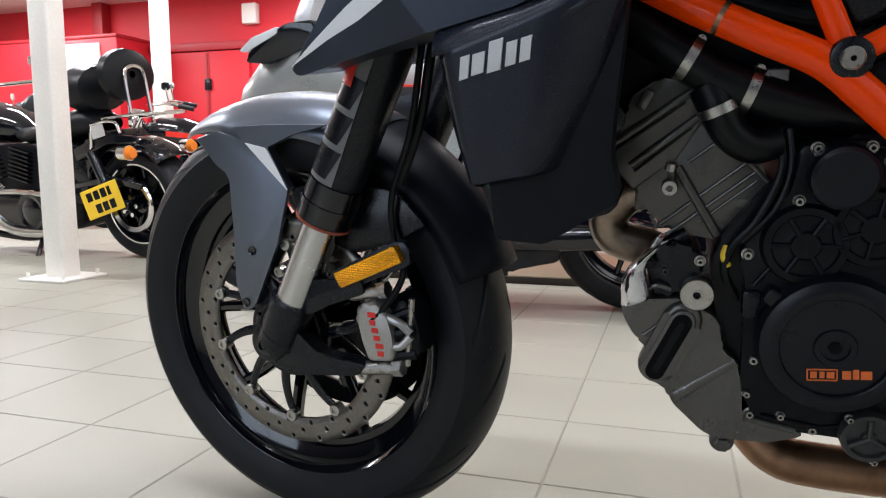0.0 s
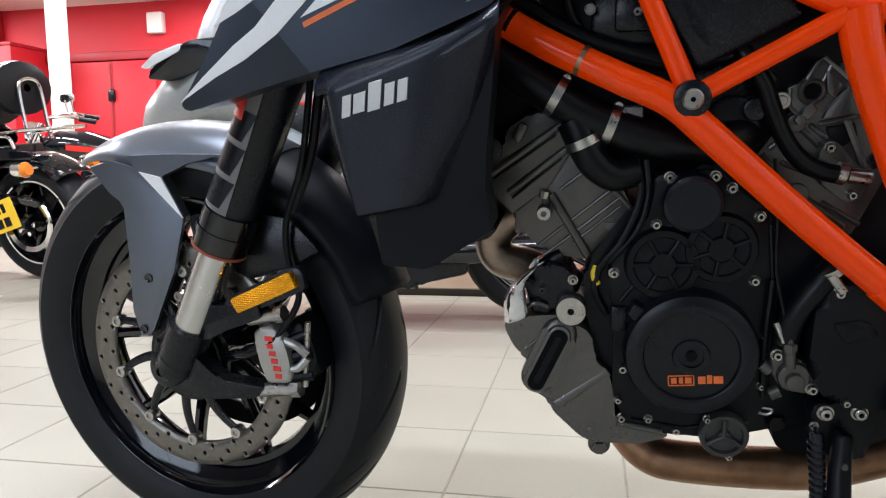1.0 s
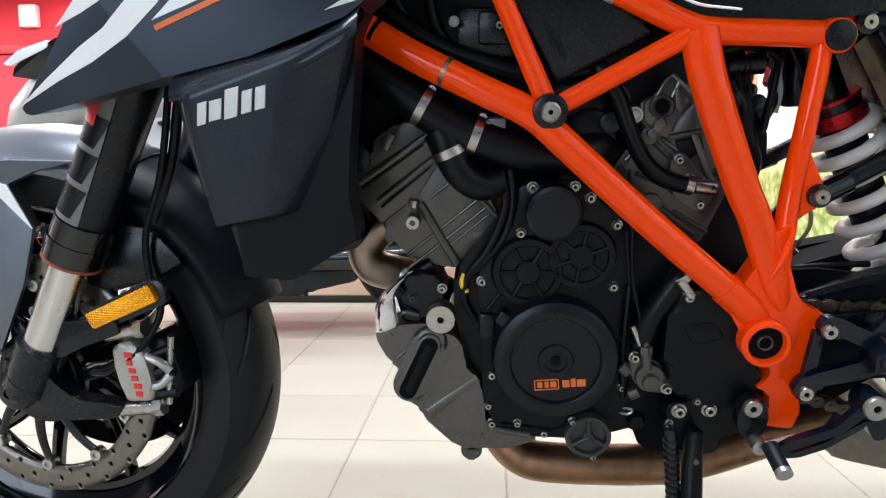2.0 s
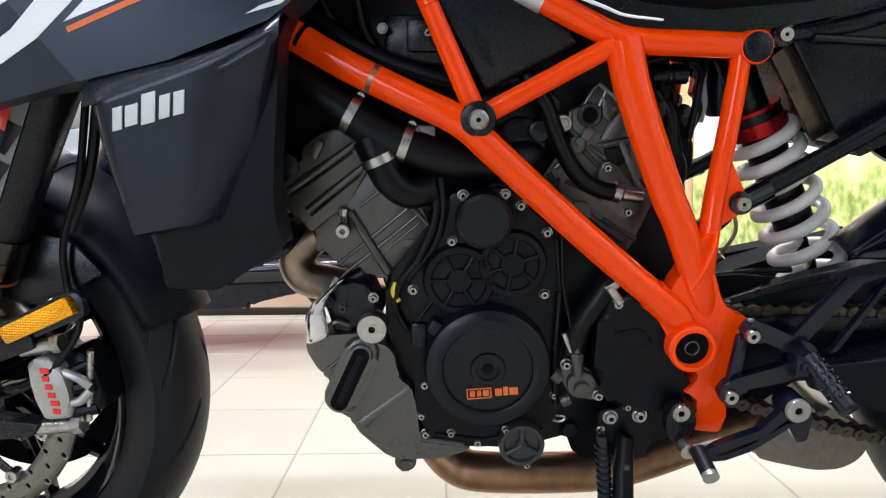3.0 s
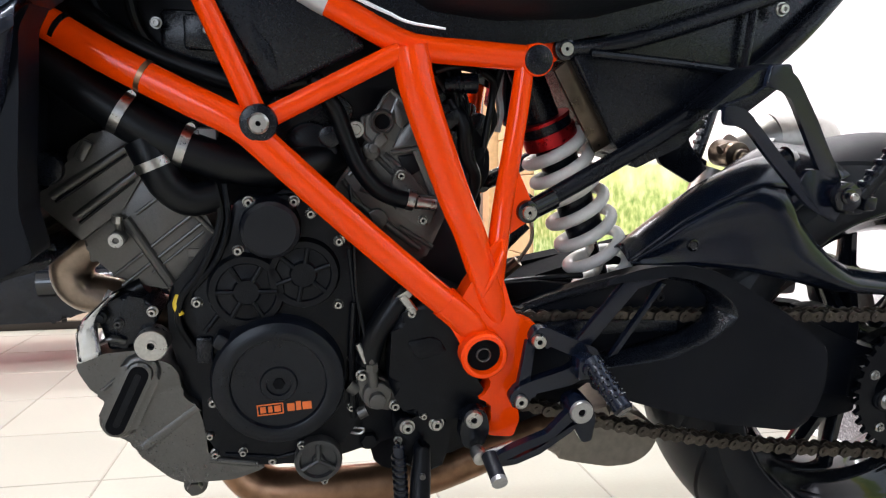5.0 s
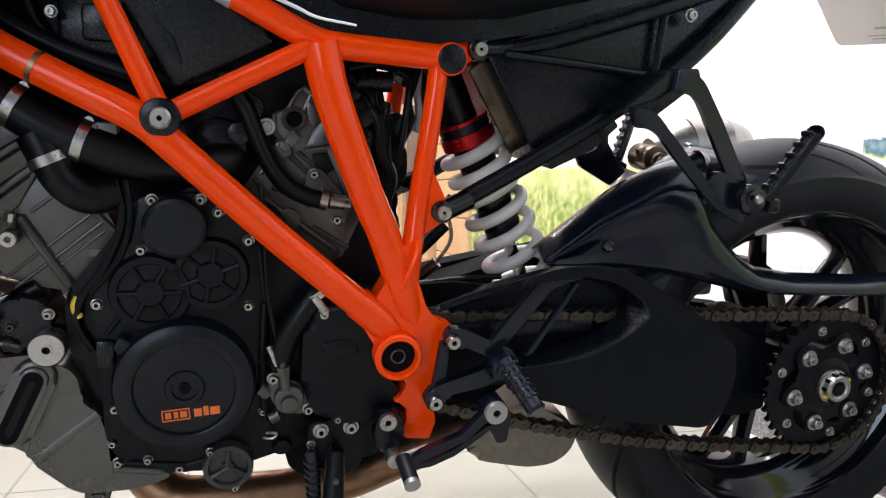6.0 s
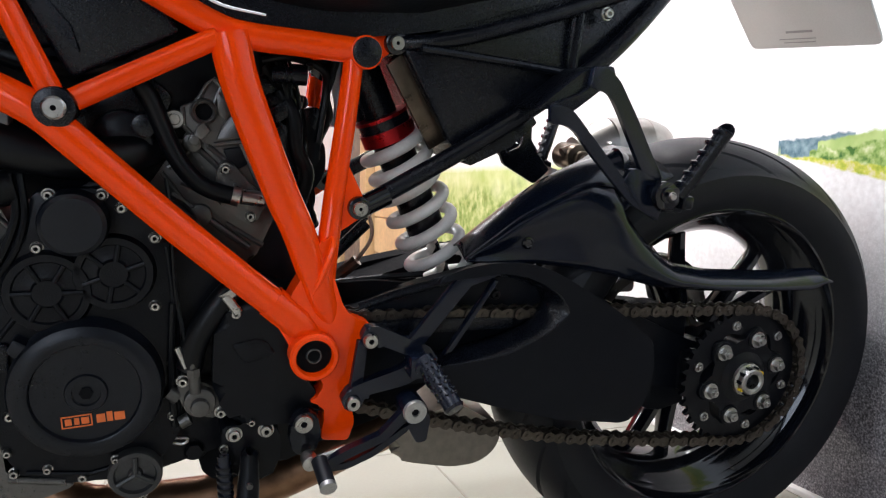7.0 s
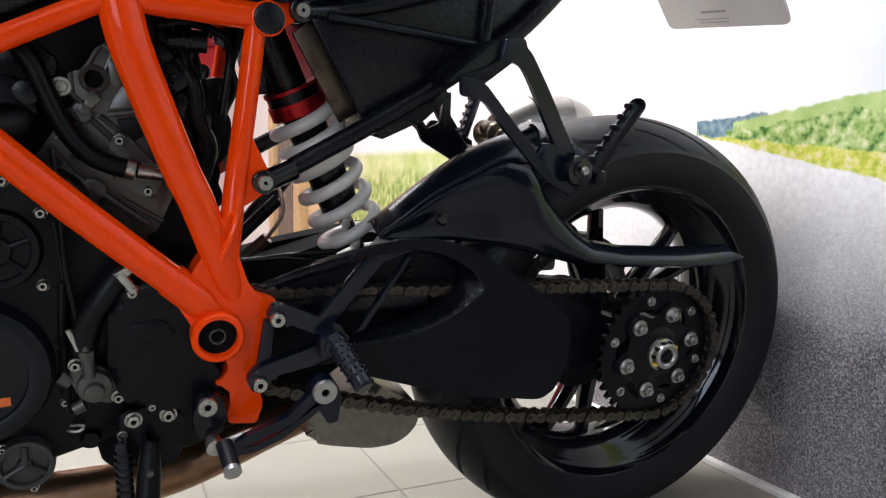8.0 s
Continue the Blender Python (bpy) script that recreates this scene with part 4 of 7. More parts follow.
# near-black disc paints the depth of the plug well
part("plug_shade", lathe([(0, -0.0592), (0.0088, -0.0592)], 0.778, 0.636, 20), DEEP_SHADE, rcyl)
cam_cover = part("cam_cover", plate(rounded([(0.788, 0.671), (0.818, 0.643), (0.83, 0.608), (0.788, 0.601), (0.769, 0.606), (0.756, 0.618), (0.755, 0.641), (0.772, 0.647), (0.781, 0.665)], 0.004), -0.058, -0.045, 0.003, 3), CAST, rcyl, "grey cast cam cover with raised rims")
part("cover_facet", plate(rounded([(0.79, 0.658), (0.807, 0.642), (0.801, 0.628), (0.793, 0.634)], 0.002), -0.063, -0.055, 0.002), CAST, cam_cover)
part("cover_facet", plate(rounded([(0.798, 0.626), (0.812, 0.64), (0.822, 0.612), (0.79, 0.607)], 0.002), -0.0645, -0.055, 0.003), CAST, cam_cover)
for run in (((0.7715, 0.646), (0.7815, 0.664), (0.788, 0.67), (0.818, 0.643)), ((0.757, 0.64), (0.758, 0.62), (0.77, 0.608)), ((0.788, 0.602), (0.829, 0.609)), ((0.7955, 0.662), (0.788, 0.644))):
    part("cover_rim", tube([(x, -0.0585, z) for x, z in run], 0.0026, 8, smooth=False), ALU, cam_cover)
part("cover_boss", plate(rounded([(0.771, 0.62), (0.777, 0.626), (0.785, 0.617), (0.776, 0.607), (0.767, 0.611)], 0.002), -0.068, -0.055, 0.002), ALU, cam_cover)
# raised black panel, darkness of the recess painted on rather than sunk
part("valley_shade", plate(rounded([(0.797, 0.597), (0.826, 0.602), (0.829, 0.585), (0.812, 0.574), (0.802, 0.586)], 0.003), -0.054, -0.045, 0.002), CASE_BLACK, rcyl)
part("valve_plate", plate(rounded([(0.79, 0.573), (0.796, 0.586), (0.806, 0.584), (0.845, 0.54), (0.83, 0.517), (0.817, 0.52), (0.79, 0.541)], 0.006), -0.066, -0.045, 0.003), CAST, rcyl)
bolts(rcyl, [(0.799, 0.577), (0.825, 0.526)], -0.066, 0.0055)
part("cap_bolt", join(lathe([(0, -0.064), (0.005, -0.064), (0.006, -0.062), (0.009, -0.062), (0.01, -0.06), (0.01, -0.04)], 0.749, 0.627, 20)), STEEL, rcyl)
part("stud", join(disc_y(0.768, 0.607, -0.068, -0.05, 0.006, 6), disc_y(0.766, 0.603, -0.06, -0.05, 0.01, 16)), CAST, rcyl)
part("core_plug", disc_y(0.774, 0.525, -0.057, -0.04, 0.012, 24), CAST, rcyl)
for (ax, az), (bx, bz), rr in (((0.745, 0.6), (0.768, 0.607), 0.004), ((0.768, 0.607), (0.815, 0.614), 0.0032), ((0.766, 0.603), (0.795, 0.575), 0.0032), ((0.742, 0.575), (0.775, 0.605), 0.003), ((0.782, 0.6), (0.80, 0.585), 0.0028), ((0.745, 0.548), (0.825, 0.488), 0.004),
                               ((0.755, 0.56), (0.79, 0.545), 0.003), ((0.81, 0.62), (0.845, 0.54), 0.0045), ((0.76, 0.535), (0.735, 0.57), 0.003), ((0.80, 0.515), (0.84, 0.49), 0.003)):
    part("cylinder_rib", tube([(ax, -0.051, az), (bx, -0.051, bz)], rr, 8), CAST, rcyl)

part("case_rear", plate(rounded([(0.74, 0.5), (0.8, 0.535), (0.87, 0.535), (0.895, 0.5), (0.9, 0.42), (0.8, 0.42)], 0.01), -0.04, 0.09, 0.005), CASE_BLACK, engine)

# sump and water pump housing
sump = part("water_pump_cover", plate(rounded([(0.4504, 0.3786), (0.4559, 0.3642), (0.4673, 0.3432), (0.4748, 0.3411), (0.4796, 0.3234), (0.4769, 0.3041), (0.4821, 0.2936), (0.4917, 0.2899), (0.5052, 0.2803), (0.5063, 0.2696), (0.5404, 0.2363), (0.5557, 0.2288), (0.6099, 0.2296), (0.6442, 0.241), (0.64, 0.2463), (0.596, 0.2495), (0.5822, 0.26), (0.5796, 0.2977), (0.5756, 0.3125), (0.5729, 0.3228), (0.5622, 0.3308), (0.5555, 0.3417), (0.5577, 0.3562), (0.5505, 0.3705), (0.5412, 0.3776), (0.5225, 0.3811), (0.5161, 0.3917), (0.4758, 0.3887), (0.4621, 0.383)], 0.006), -0.094, 0.06, 0.012, 5), ALU, engine, "pale cast water pump cover")
def capsule(x0, z0, x1, z1, r, n=10):
    """The outline of a slot with round ends."""
    a0 = math.atan2(z1 - z0, x1 - x0)
    return [(x1 + r * math.cos(a0 - math.pi / 2 + math.pi * k / n), z1 + r * math.sin(a0 - math.pi / 2 + math.pi * k / n)) for k in range(n + 1)] + [(x0 + r * math.cos(a0 + math.pi / 2 + math.pi * k / n), z0 + r * math.sin(a0 + math.pi / 2 + math.pi * k / n)) for k in range(n + 1)]


part("slot_boss", plate(capsule(0.4915, 0.3125, 0.5165, 0.3678, 0.021), -0.1015, -0.085, 0.007, 4), ALU, sump)
part("slot_rim", plate(capsule(0.4895, 0.3105, 0.5165, 0.3678, 0.0142), -0.1065, -0.095, 0.003, 3), ALU, sump)
# face lies proud of the rim, slot depth painted in near-black
part("slot_shade", plate(capsule(0.4895, 0.3105, 0.5165, 0.3678, 0.0102), -0.107, -0.1, 0.0), DEEP_SHADE, sump, "near-black slot face painted to look recessed")
part("slot_rib", plate(capsule(0.4905, 0.3125, 0.5155, 0.3658, 0.0035), -0.1076, -0.1, 0.0), CASE_BLACK, sump)
part("cover_rib", tube([(0.5134, -0.0905, 0.2753), (0.5729, -0.0905, 0.3216)], (0.0085, 0.007), 16, flat=0.6), ALU, sump)
part("cover_rib", tube([(0.4762, -0.0945, 0.3474), (0.4915, -0.0945, 0.3606)], 0.0022, 10), ALU, sump)
part("cover_rib", tube([(0.5836, -0.093, 0.2563), (0.6357, -0.093, 0.2471)], 0.004, 12), ALU, sump)
part("big_washer", lathe([(0.004, -0.1), (0.004, -0.104), (0.0062, -0.104), (0.0062, -0.103), (0.0165, -0.103), (0.0175, -0.1015), (0.0175, -0.08)], 0.53, 0.399, 32), STEEL, sump, "large silver washer bolt")
part("washer_hole", lathe([(0, -0.0985), (0.0042, -0.0985)], 0.53, 0.399, 16), CASE_BLACK, sump)
part("drain_plug", join(lathe([(0, -0.09), (0.008, -0.09), (0.009, -0.085), (0.009, -0.078)], 0.564, 0.217, 6), disc_y(0.564, 0.217, -0.08, -0.05, 0.0135, 24)), CAST, sump, "hexagonal drain plug")
bolts(sump, [(0.532, 0.434), (0.5895, 0.263), (0.652, 0.2505)], -0.093, 0.0052)

foil_rng = random.Random(3)
foil_rows = []
foil_outer = spline([(0.4515, -0.085, 0.377), (0.4515, -0.085, 0.402), (0.4575, -0.085, 0.4201), (0.4691, -0.085, 0.4335), (0.4939, -0.085, 0.4547)], 5)
foil_inner = spline([(0.482, -0.106, 0.393), (0.4785, -0.104, 0.4157), (0.4775, -0.102, 0.427), (0.484, -0.1, 0.4389), (0.5015, -0.098, 0.4585)], 5)
for o, i in zip(foil_outer, foil_inner):
    row = [o + Vector((0.012, 0.04, 0))]
    for q in range(9):
        u = q / 8
        row.append(o.lerp(i, u) + Vector((-0.004, -0.012, 0)) * math.sin(math.pi * u) + Vector((foil_rng.uniform(-1, 1), foil_rng.uniform(-1, 1), 0)) * 0.0005)
    foil_rows.append(row)
part("heat_shield", loft(foil_rows), FOIL, sump, "bright crinkled foil heat shield", sharp=20, solid=0.001)
part("thermostat_housing", plate(rounded([(0.4766, 0.4286), (0.4823, 0.4404), (0.5026, 0.4528), (0.5288, 0.4459), (0.5377, 0.4238), (0.5214, 0.4076), (0.509, 0.3927), (0.4846, 0.3897)], 0.006), -0.09, -0.03, 0.006, 3), BLACK, sump, "black thermostat housing")
part("housing_stub", join(disc_y(0.4818, 0.4315, -0.1, -0.085, 0.0068, 20), disc_y(0.4818, 0.4315, -0.103, -0.099, 0.0038, 14)), CASE_BLACK, sump)
part("housing_ridge", tube([(0.4774, -0.094, 0.4004), (0.4894, -0.097, 0.4064), (0.5034, -0.094, 0.4014)], 0.0026, 8), ALU, sump)
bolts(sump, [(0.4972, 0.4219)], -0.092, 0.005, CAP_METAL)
part("pump_elbow", join(tube([(0.5, -0.05, 0.43), (0.505, -0.06, 0.445), (0.52, -0.06, 0.455)], 0.012, 14), tube([(0.49, -0.055, 0.425), (0.49, -0.06, 0.44)], 0.01, 12)), HOSE, sump)
part("spring_clip", tube([(0.482, -0.082, 0.434), (0.485, -0.086, 0.446), (0.49, -0.082, 0.455)], 0.0035, 8), STEEL, sump)
part("connector", box(0.575, 0.593, -0.1, -0.08, 0.375, 0.405, 0.003), BLACK, sump)
part("yellow_sleeve", tube([(0.559, -0.085, 0.449), (0.556, -0.088, 0.44), (0.559, -0.088, 0.428)], 0.0045, 10), YELLOW, sump, "yellow cable sleeve")
part("cable", tube([(0.6, -0.085, 0.57), (0.605, -0.09, 0.53), (0.585, -0.092, 0.48), (0.563, -0.09, 0.45), (0.557, -0.088, 0.42), (0.57, -0.085, 0.39)], 0.0042, 8), HOSE, engine)
part("cable", tube([(0.61, -0.085, 0.57), (0.613, -0.092, 0.53), (0.6, -0.095, 0.49), (0.572, -0.09, 0.455)], 0.0035, 8), HOSE, engine)

# black side cover with its round lids
side_cover = part("side_cover", plate(rounded([(0.618, 0.556), (0.686, 0.56), (0.712, 0.532), (0.74, 0.512), (0.752, 0.438), (0.752, 0.297), (0.73, 0.258), (0.66, 0.244), (0.6, 0.25), (0.578, 0.29), (0.578, 0.41), (0.568, 0.446), (0.612, 0.495)], 0.012),
                                      -0.094, -0.07, 0.005), CASE_BLACK, engine, "matt black engine side cover")
part("starter_cap", lathe([(0, -0.122), (0.026, -0.122), (0.03, -0.119), (0.0315, -0.114), (0.0315, -0.09)], 0.657, 0.527, 40), COVER_BLUE, side_cover, "smooth round black cap")
for gx, gz, gr, start in ((0.690, 0.474, 0.038, 20), (0.630, 0.456, 0.040, 0)):
    part("gear_lid", lathe([(0, -0.104), (0.013, -0.104), (0.015, -0.101), (0.016, -0.1005), (gr * 0.76, -0.1005), (gr * 0.8, -0.103), (gr * 0.97, -0.103), (gr, -0.1), (gr + 0.002, -0.094)], gx, gz, 40), CASE_BLACK, side_cover)
    for i in range(6):
        a = radians(start + 60 * i)
        part("lid_rib", tube([(gx + 0.013 * math.cos(a), -0.102, gz + 0.013 * math.sin(a)), (gx + gr * 0.8 * math.cos(a), -0.102, gz + gr * 0.8 * math.sin(a))], 0.0028, 8), CASE_BLACK, side_cover)
lid = part("alternator_cover", lathe([(0, -0.116), (0.013, -0.116), (0.0135, -0.119), (0.019, -0.119), (0.0205, -0.1165), (0.0505, -0.1165), (0.052, -0.1205), (0.0535, -0.1215), (0.0615, -0.1215), (0.07, -0.117), (0.073, -0.11), (0.0735, -0.085)], 0.662, 0.355, 72), COVER_BLUE, engine,
           "round blue-black alternator cover with an orange badge")
# raised hexagon coloured near-black for the shade inside a socket
part("cover_socket", lathe([(0, -0.118), (0.0068, -0.118), (0.0068, -0.1165)], 0.662, 0.355, 6), DEEP_SHADE, lid)
part("cover_tab", plate(rounded([(0.592, 0.4), (0.6, 0.414), (0.622, 0.4), (0.61, 0.385)], 0.004), -0.112, -0.085, 0.003), COVER_BLUE, lid)
# badge: an outlined box and three plain blocks
tilt_badge = Matrix.Translation((0.662, 0, 0.326)) @ Matrix.Rotation(radians(-4), 4, "Y")
for x0, x1, z0, z1 in ((-0.024, 0.0045, 0.0052, 0.0065), (-0.024, 0.0045, -0.0065, -0.0052), (-0.024, -0.0227, -0.0065, 0.0065), (0.0032, 0.0045, -0.0065, 0.0065),
                       (-0.0205, -0.0145, -0.0035, 0.0035), (-0.012, -0.0075, -0.0035, 0.0035), (-0.0055, 0.0015, -0.0035, 0.0035),
                       (0.0085, 0.0165, -0.0045, 0.0045), (0.018, 0.0235, -0.0045, 0.006), (0.025, 0.035, -0.0045, 0.0045)):
    part("badge_bar", box(x0, x1, -0.1174, -0.1158, z0, z1), DECAL_ORANGE, lid, m=tilt_badge)
bolts(side_cover, [(0.6345, 0.552), (0.681, 0.5525), (0.6985, 0.5395), (0.7285, 0.509), (0.622, 0.5), (0.578, 0.4435), (0.7275, 0.437), (0.5895, 0.327)], -0.094, 0.0056)
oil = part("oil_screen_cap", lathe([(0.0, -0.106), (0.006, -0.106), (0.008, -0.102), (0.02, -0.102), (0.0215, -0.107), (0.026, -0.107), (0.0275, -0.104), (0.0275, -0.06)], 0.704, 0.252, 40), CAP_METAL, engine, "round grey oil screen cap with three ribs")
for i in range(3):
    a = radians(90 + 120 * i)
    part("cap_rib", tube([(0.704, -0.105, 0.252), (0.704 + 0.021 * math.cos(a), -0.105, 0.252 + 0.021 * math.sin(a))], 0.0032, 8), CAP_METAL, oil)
bolts(oil, [(0.711, 0.225), (0.685, 0.271)], -0.101, 0.0042)
part("oil_plug", join(lathe([(0, -0.088), (0.009, -0.088), (0.01, -0.085), (0.01, -0.07)], 0.764, 0.262, 6), disc_y(0.764, 0.262, -0.08, -0.05, 0.0145, 24)), CASE_BLACK, engine)
part("cap_clip", tube([(0.735, -0.085, 0.277), (0.752, -0.088, 0.274), (0.757, -0.088, 0.28), (0.738, -0.088, 0.283)], 0.0016, 6), STEEL, engine)

part("lower_bracket", plate(rounded([(0.835, 0.29), (0.91, 0.3), (0.905, 0.24), (0.86, 0.22), (0.84, 0.235)], 0.01), -0.06, 0.02, 0.004), CASE_BLACK, engine)
for (ax, az), (bx, bz) in (((0.585, 0.41), (0.6, 0.43)), ((0.74, 0.5), (0.748, 0.42)), ((0.748, 0.42), (0.748, 0.31)), ((0.6, 0.262), (0.66, 0.254)), ((0.66, 0.254), (0.722, 0.268))):
    part("case_seam", tube([(ax, -0.094, az), (bx, -0.094, bz)], 0.0028, 8), CASE_BLACK, side_cover)
bolts(side_cover, [(0.742, 0.372), (0.742, 0.312), (0.62, 0.264), (0.585, 0.287)], -0.094, 0.0046)
# output sprocket cover, coolant elbow and clutch slave cylinder
spr = part("sprocket_cover", plate(rounded([(0.785, 0.425), (0.83, 0.455), (0.852, 0.43), (0.868, 0.39), (0.878, 0.36), (0.9, 0.325), (0.896, 0.302), (0.806, 0.303), (0.782, 0.345)], 0.014), -0.12, -0.07, 0.013, 4), CASE_BLACK, engine, "matt black sprocket cover")
part("cover_relief", plate(rounded([(0.8, 0.40), (0.835, 0.405), (0.85, 0.385), (0.815, 0.375)], 0.008), -0.122, -0.114, 0.003), CASE_BLACK, spr)
part("elbow_hose", tube([(0.812, -0.1, 0.462), (0.79, -0.108, 0.44), (0.768, -0.108, 0.405), (0.76, -0.104, 0.37)], 0.0135, 18), HOSE, engine, "black rubber coolant elbow")
part("hose_clip", join(tube([(0.797, -0.107, 0.459), (0.802, -0.106, 0.452)], 0.0155, 18, smooth=False), tube([(0.796, -0.12, 0.452), (0.809, -0.122, 0.434)], 0.005, 8, flat=0.5)), STEEL, engine, "silver hose clip")
bolts(engine, [(0.8065, 0.432)], -0.116, 0.0062)
slave = part("slave_cylinder", join(plate(rounded([(0.746, 0.343), (0.753, 0.363), (0.768, 0.355), (0.785, 0.347), (0.799, 0.32), (0.79, 0.309), (0.757, 0.318)], 0.007), -0.106, -0.08, 0.004), disc_y(0.77, 0.333, -0.116, -0.1, 0.0165, 28), disc_y(0.77, 0.33, -0.124, -0.11, 0.0095, 24)), CAST, engine, "grey clutch slave cylinder")
part("slave_stub", join(tube([(0.748, -0.1, 0.335), (0.738, -0.1, 0.343)], 0.008, 14), tube([(0.76, -0.1, 0.31), (0.75, -0.1, 0.305)], 0.007, 12)), CAST, slave)
part("banjo_bolt", join(tube([(0.766, -0.112, 0.345), (0.764, -0.114, 0.366)], 0.0065, 14, smooth=False), tube([(0.764, -0.114, 0.364), (0.7635, -0.114, 0.373)], 0.0075, 6, smooth=False), tube([(0.763, -0.114, 0.373), (0.762, -0.114, 0.381)], 0.0048, 12)), CAST, slave)
part("bleed_cap", tube([(0.762, -0.114, 0.38), (0.761, -0.114, 0.394)], 0.004, 12), HOSE, slave)
part("pipe_sleeve", tube([(0.757, -0.114, 0.374), (0.748, -0.112, 0.396)], 0.0036, 10), STEEL, slave)
bolts(slave, [(0.753, 0.356), (0.7915, 0.317)], -0.107, 0.006)
part("clutch_pipe", tube([(0.757, -0.114, 0.40), (0.748, -0.1, 0.45), (0.745, -0.098, 0.52), (0.74, -0.09, 0.57)], 0.0022, 6), HOSE, engine)
part("loom", tube([(0.745, -0.096, 0.3), (0.742, -0.098, 0.36), (0.745, -0.098, 0.44)], 0.004, 8), HOSE, engine)

# coolant hoses with their clamps
hoses = part("coolant_hose", tube([(0.40, -0.075, 0.715), (0.45, -0.078, 0.684), (0.491, -0.082, 0.655), (0.545, -0.085, 0.62), (0.605, -0.085, 0.596), (0.66, -0.08, 0.586), (0.7, -0.065, 0.588), (0.728, -0.04, 0.6)], 0.0215, 22), HOSE, bike, "thick black coolant hose with silver clamps")
part("branch_hose", tube([(0.533, -0.086, 0.615), (0.545, -0.09, 0.588), (0.556, -0.09, 0.568), (0.576, -0.088, 0.554), (0.6, -0.08, 0.557)], (0.02, 0.017), 20), HOSE, hoses)
for (px, pz), (dx, dz), r, py in (((0.514, 0.641), (0.86, -0.5), 0.0232, -0.0835), ((0.572, 0.609), (0.92, -0.36), 0.0232, -0.085), ((0.543, 0.592), (0.4, -0.92), 0.0208, -0.09)):
    d = Vector((dx, 0, dz)).normalized() * 0.0048
    c = Vector((px, py, pz))
    clamp = part("hose_clamp", tube([tuple(c - d), tuple(c + d)], r, 28, smooth=False), STEEL, hoses, "silver worm-drive clamp")
    e = Vector((-dz, 0, dx)).normalized()
    part("clamp_screw", tube([tuple(c + e * (r - 0.002) + Vector((0, -0.006, 0))), tuple(c + e * (r - 0.002) + Vector((0, 0.012, 0)))], 0.0048, 10), STEEL, clamp)
part("heater_hose", tube([(0.705, -0.07, 0.68), (0.718, -0.076, 0.66), (0.728, -0.076, 0.644), (0.738, -0.076, 0.618), (0.752, -0.077, 0.587), (0.77, -0.077, 0.565), (0.79, -0.076, 0.554), (0.812, -0.076, 0.549)], 0.0098, 16), HOSE, hoses, "black formed heater hose")
part("heater_fitting", join(tube([(0.805, -0.076, 0.552), (0.813, -0.076, 0.55)], 0.012, 16, smooth=False), tube([(0.815, -0.076, 0.549), (0.838, -0.074, 0.546)], 0.0082, 14)), STEEL, hoses, "silver pipe fitting")
part("upper_hose", tube([(0.47, -0.06, 0.745), (0.52, -0.062, 0.712), (0.575, -0.064, 0.688), (0.64, -0.066, 0.672), (0.7, -0.06, 0.68)], 0.0105, 14), HOSE, hoses)
part("spark_lead", tube([(0.48, -0.055, 0.765), (0.5, -0.055, 0.728), (0.53, -0.05, 0.7)], 0.006, 10), HOSE, hoses)
part("spark_lead", tube([(0.52, -0.055, 0.765), (0.528, -0.055, 0.728), (0.545, -0.05, 0.7)], 0.006, 10), HOSE, hoses)
part("airbox", plate(rounded([(0.395, 0.75), (0.395, 0.57), (0.47, 0.56), (0.53, 0.6), (0.56, 0.54), (0.64, 0.54), (0.74, 0.54), (0.79, 0.62), (0.85, 0.69), (0.83, 0.8), (0.46, 0.82)], 0.02), -0.045, 0.1, 0.01), BLACK_GRAINED, bike, "black airbox between the cylinders")
part("throttle_body", join(disc_y(0.7, 0.605, -0.07, 0.04, 0.03, 24), plate(rounded([(0.66, 0.59), (0.72, 0.58), (0.75, 0.65), (0.7, 0.69), (0.65, 0.65)], 0.01), -0.055, 0.05, 0.004), disc_y(0.72, 0.62, -0.078, -0.05, 0.012, 18)), BLACK, bike, "black throttle body between the cylinders")
part("coil_pack", join(box(0.55, 0.64, -0.06, 0.05, 0.69, 0.745, 0.006), box(0.575, 0.615, -0.075, -0.055, 0.705, 0.74, 0.004)), BLACK, bike)
part("plug_connector", join(box(0.585, 0.605, -0.094, -0.07, 0.612, 0.628, 0.002), box(0.582, 0.588, -0.096, -0.068, 0.614, 0.626, 0.001)), DECAL_GREY, bike)
for bx, bz in ((0.549, 0.73), (0.598, 0.725)):
    part("coil_bolt", bolt_bm(bx, bz, -0.072, 0.0045), STEEL, bike)
# dark clutter behind the rear cylinder: regulator, harness, hoses and connectors
wires = part("wiring_harness", tube([(0.84, -0.03, 0.69), (0.87, -0.02, 0.65), (0.88, -0.02, 0.6), (0.875, -0.01, 0.55), (0.9, 0, 0.5)], 0.014, 12), HOSE, bike, "black wiring harness and connectors")
part("regulator", plate(rounded([(0.83, 0.69), (0.868, 0.693), (0.872, 0.67), (0.884, 0.655), (0.893, 0.632), (0.905, 0.615), (0.912, 0.588), (0.9, 0.555), (0.88, 0.535), (0.84, 0.5), (0.82, 0.58)], 0.008), -0.01, 0.07, 0.006), BLACK_GRAINED, wires)
part("regulator_fin", plate(rounded([(0.872, 0.60), (0.905, 0.611), (0.914, 0.606), (0.918, 0.597), (0.919, 0.58), (0.918, 0.565), (0.906, 0.547), (0.89, 0.53), (0.87, 0.515)], 0.006), 0.0, 0.03, 0.006), BLACK_GRAINED, wires)
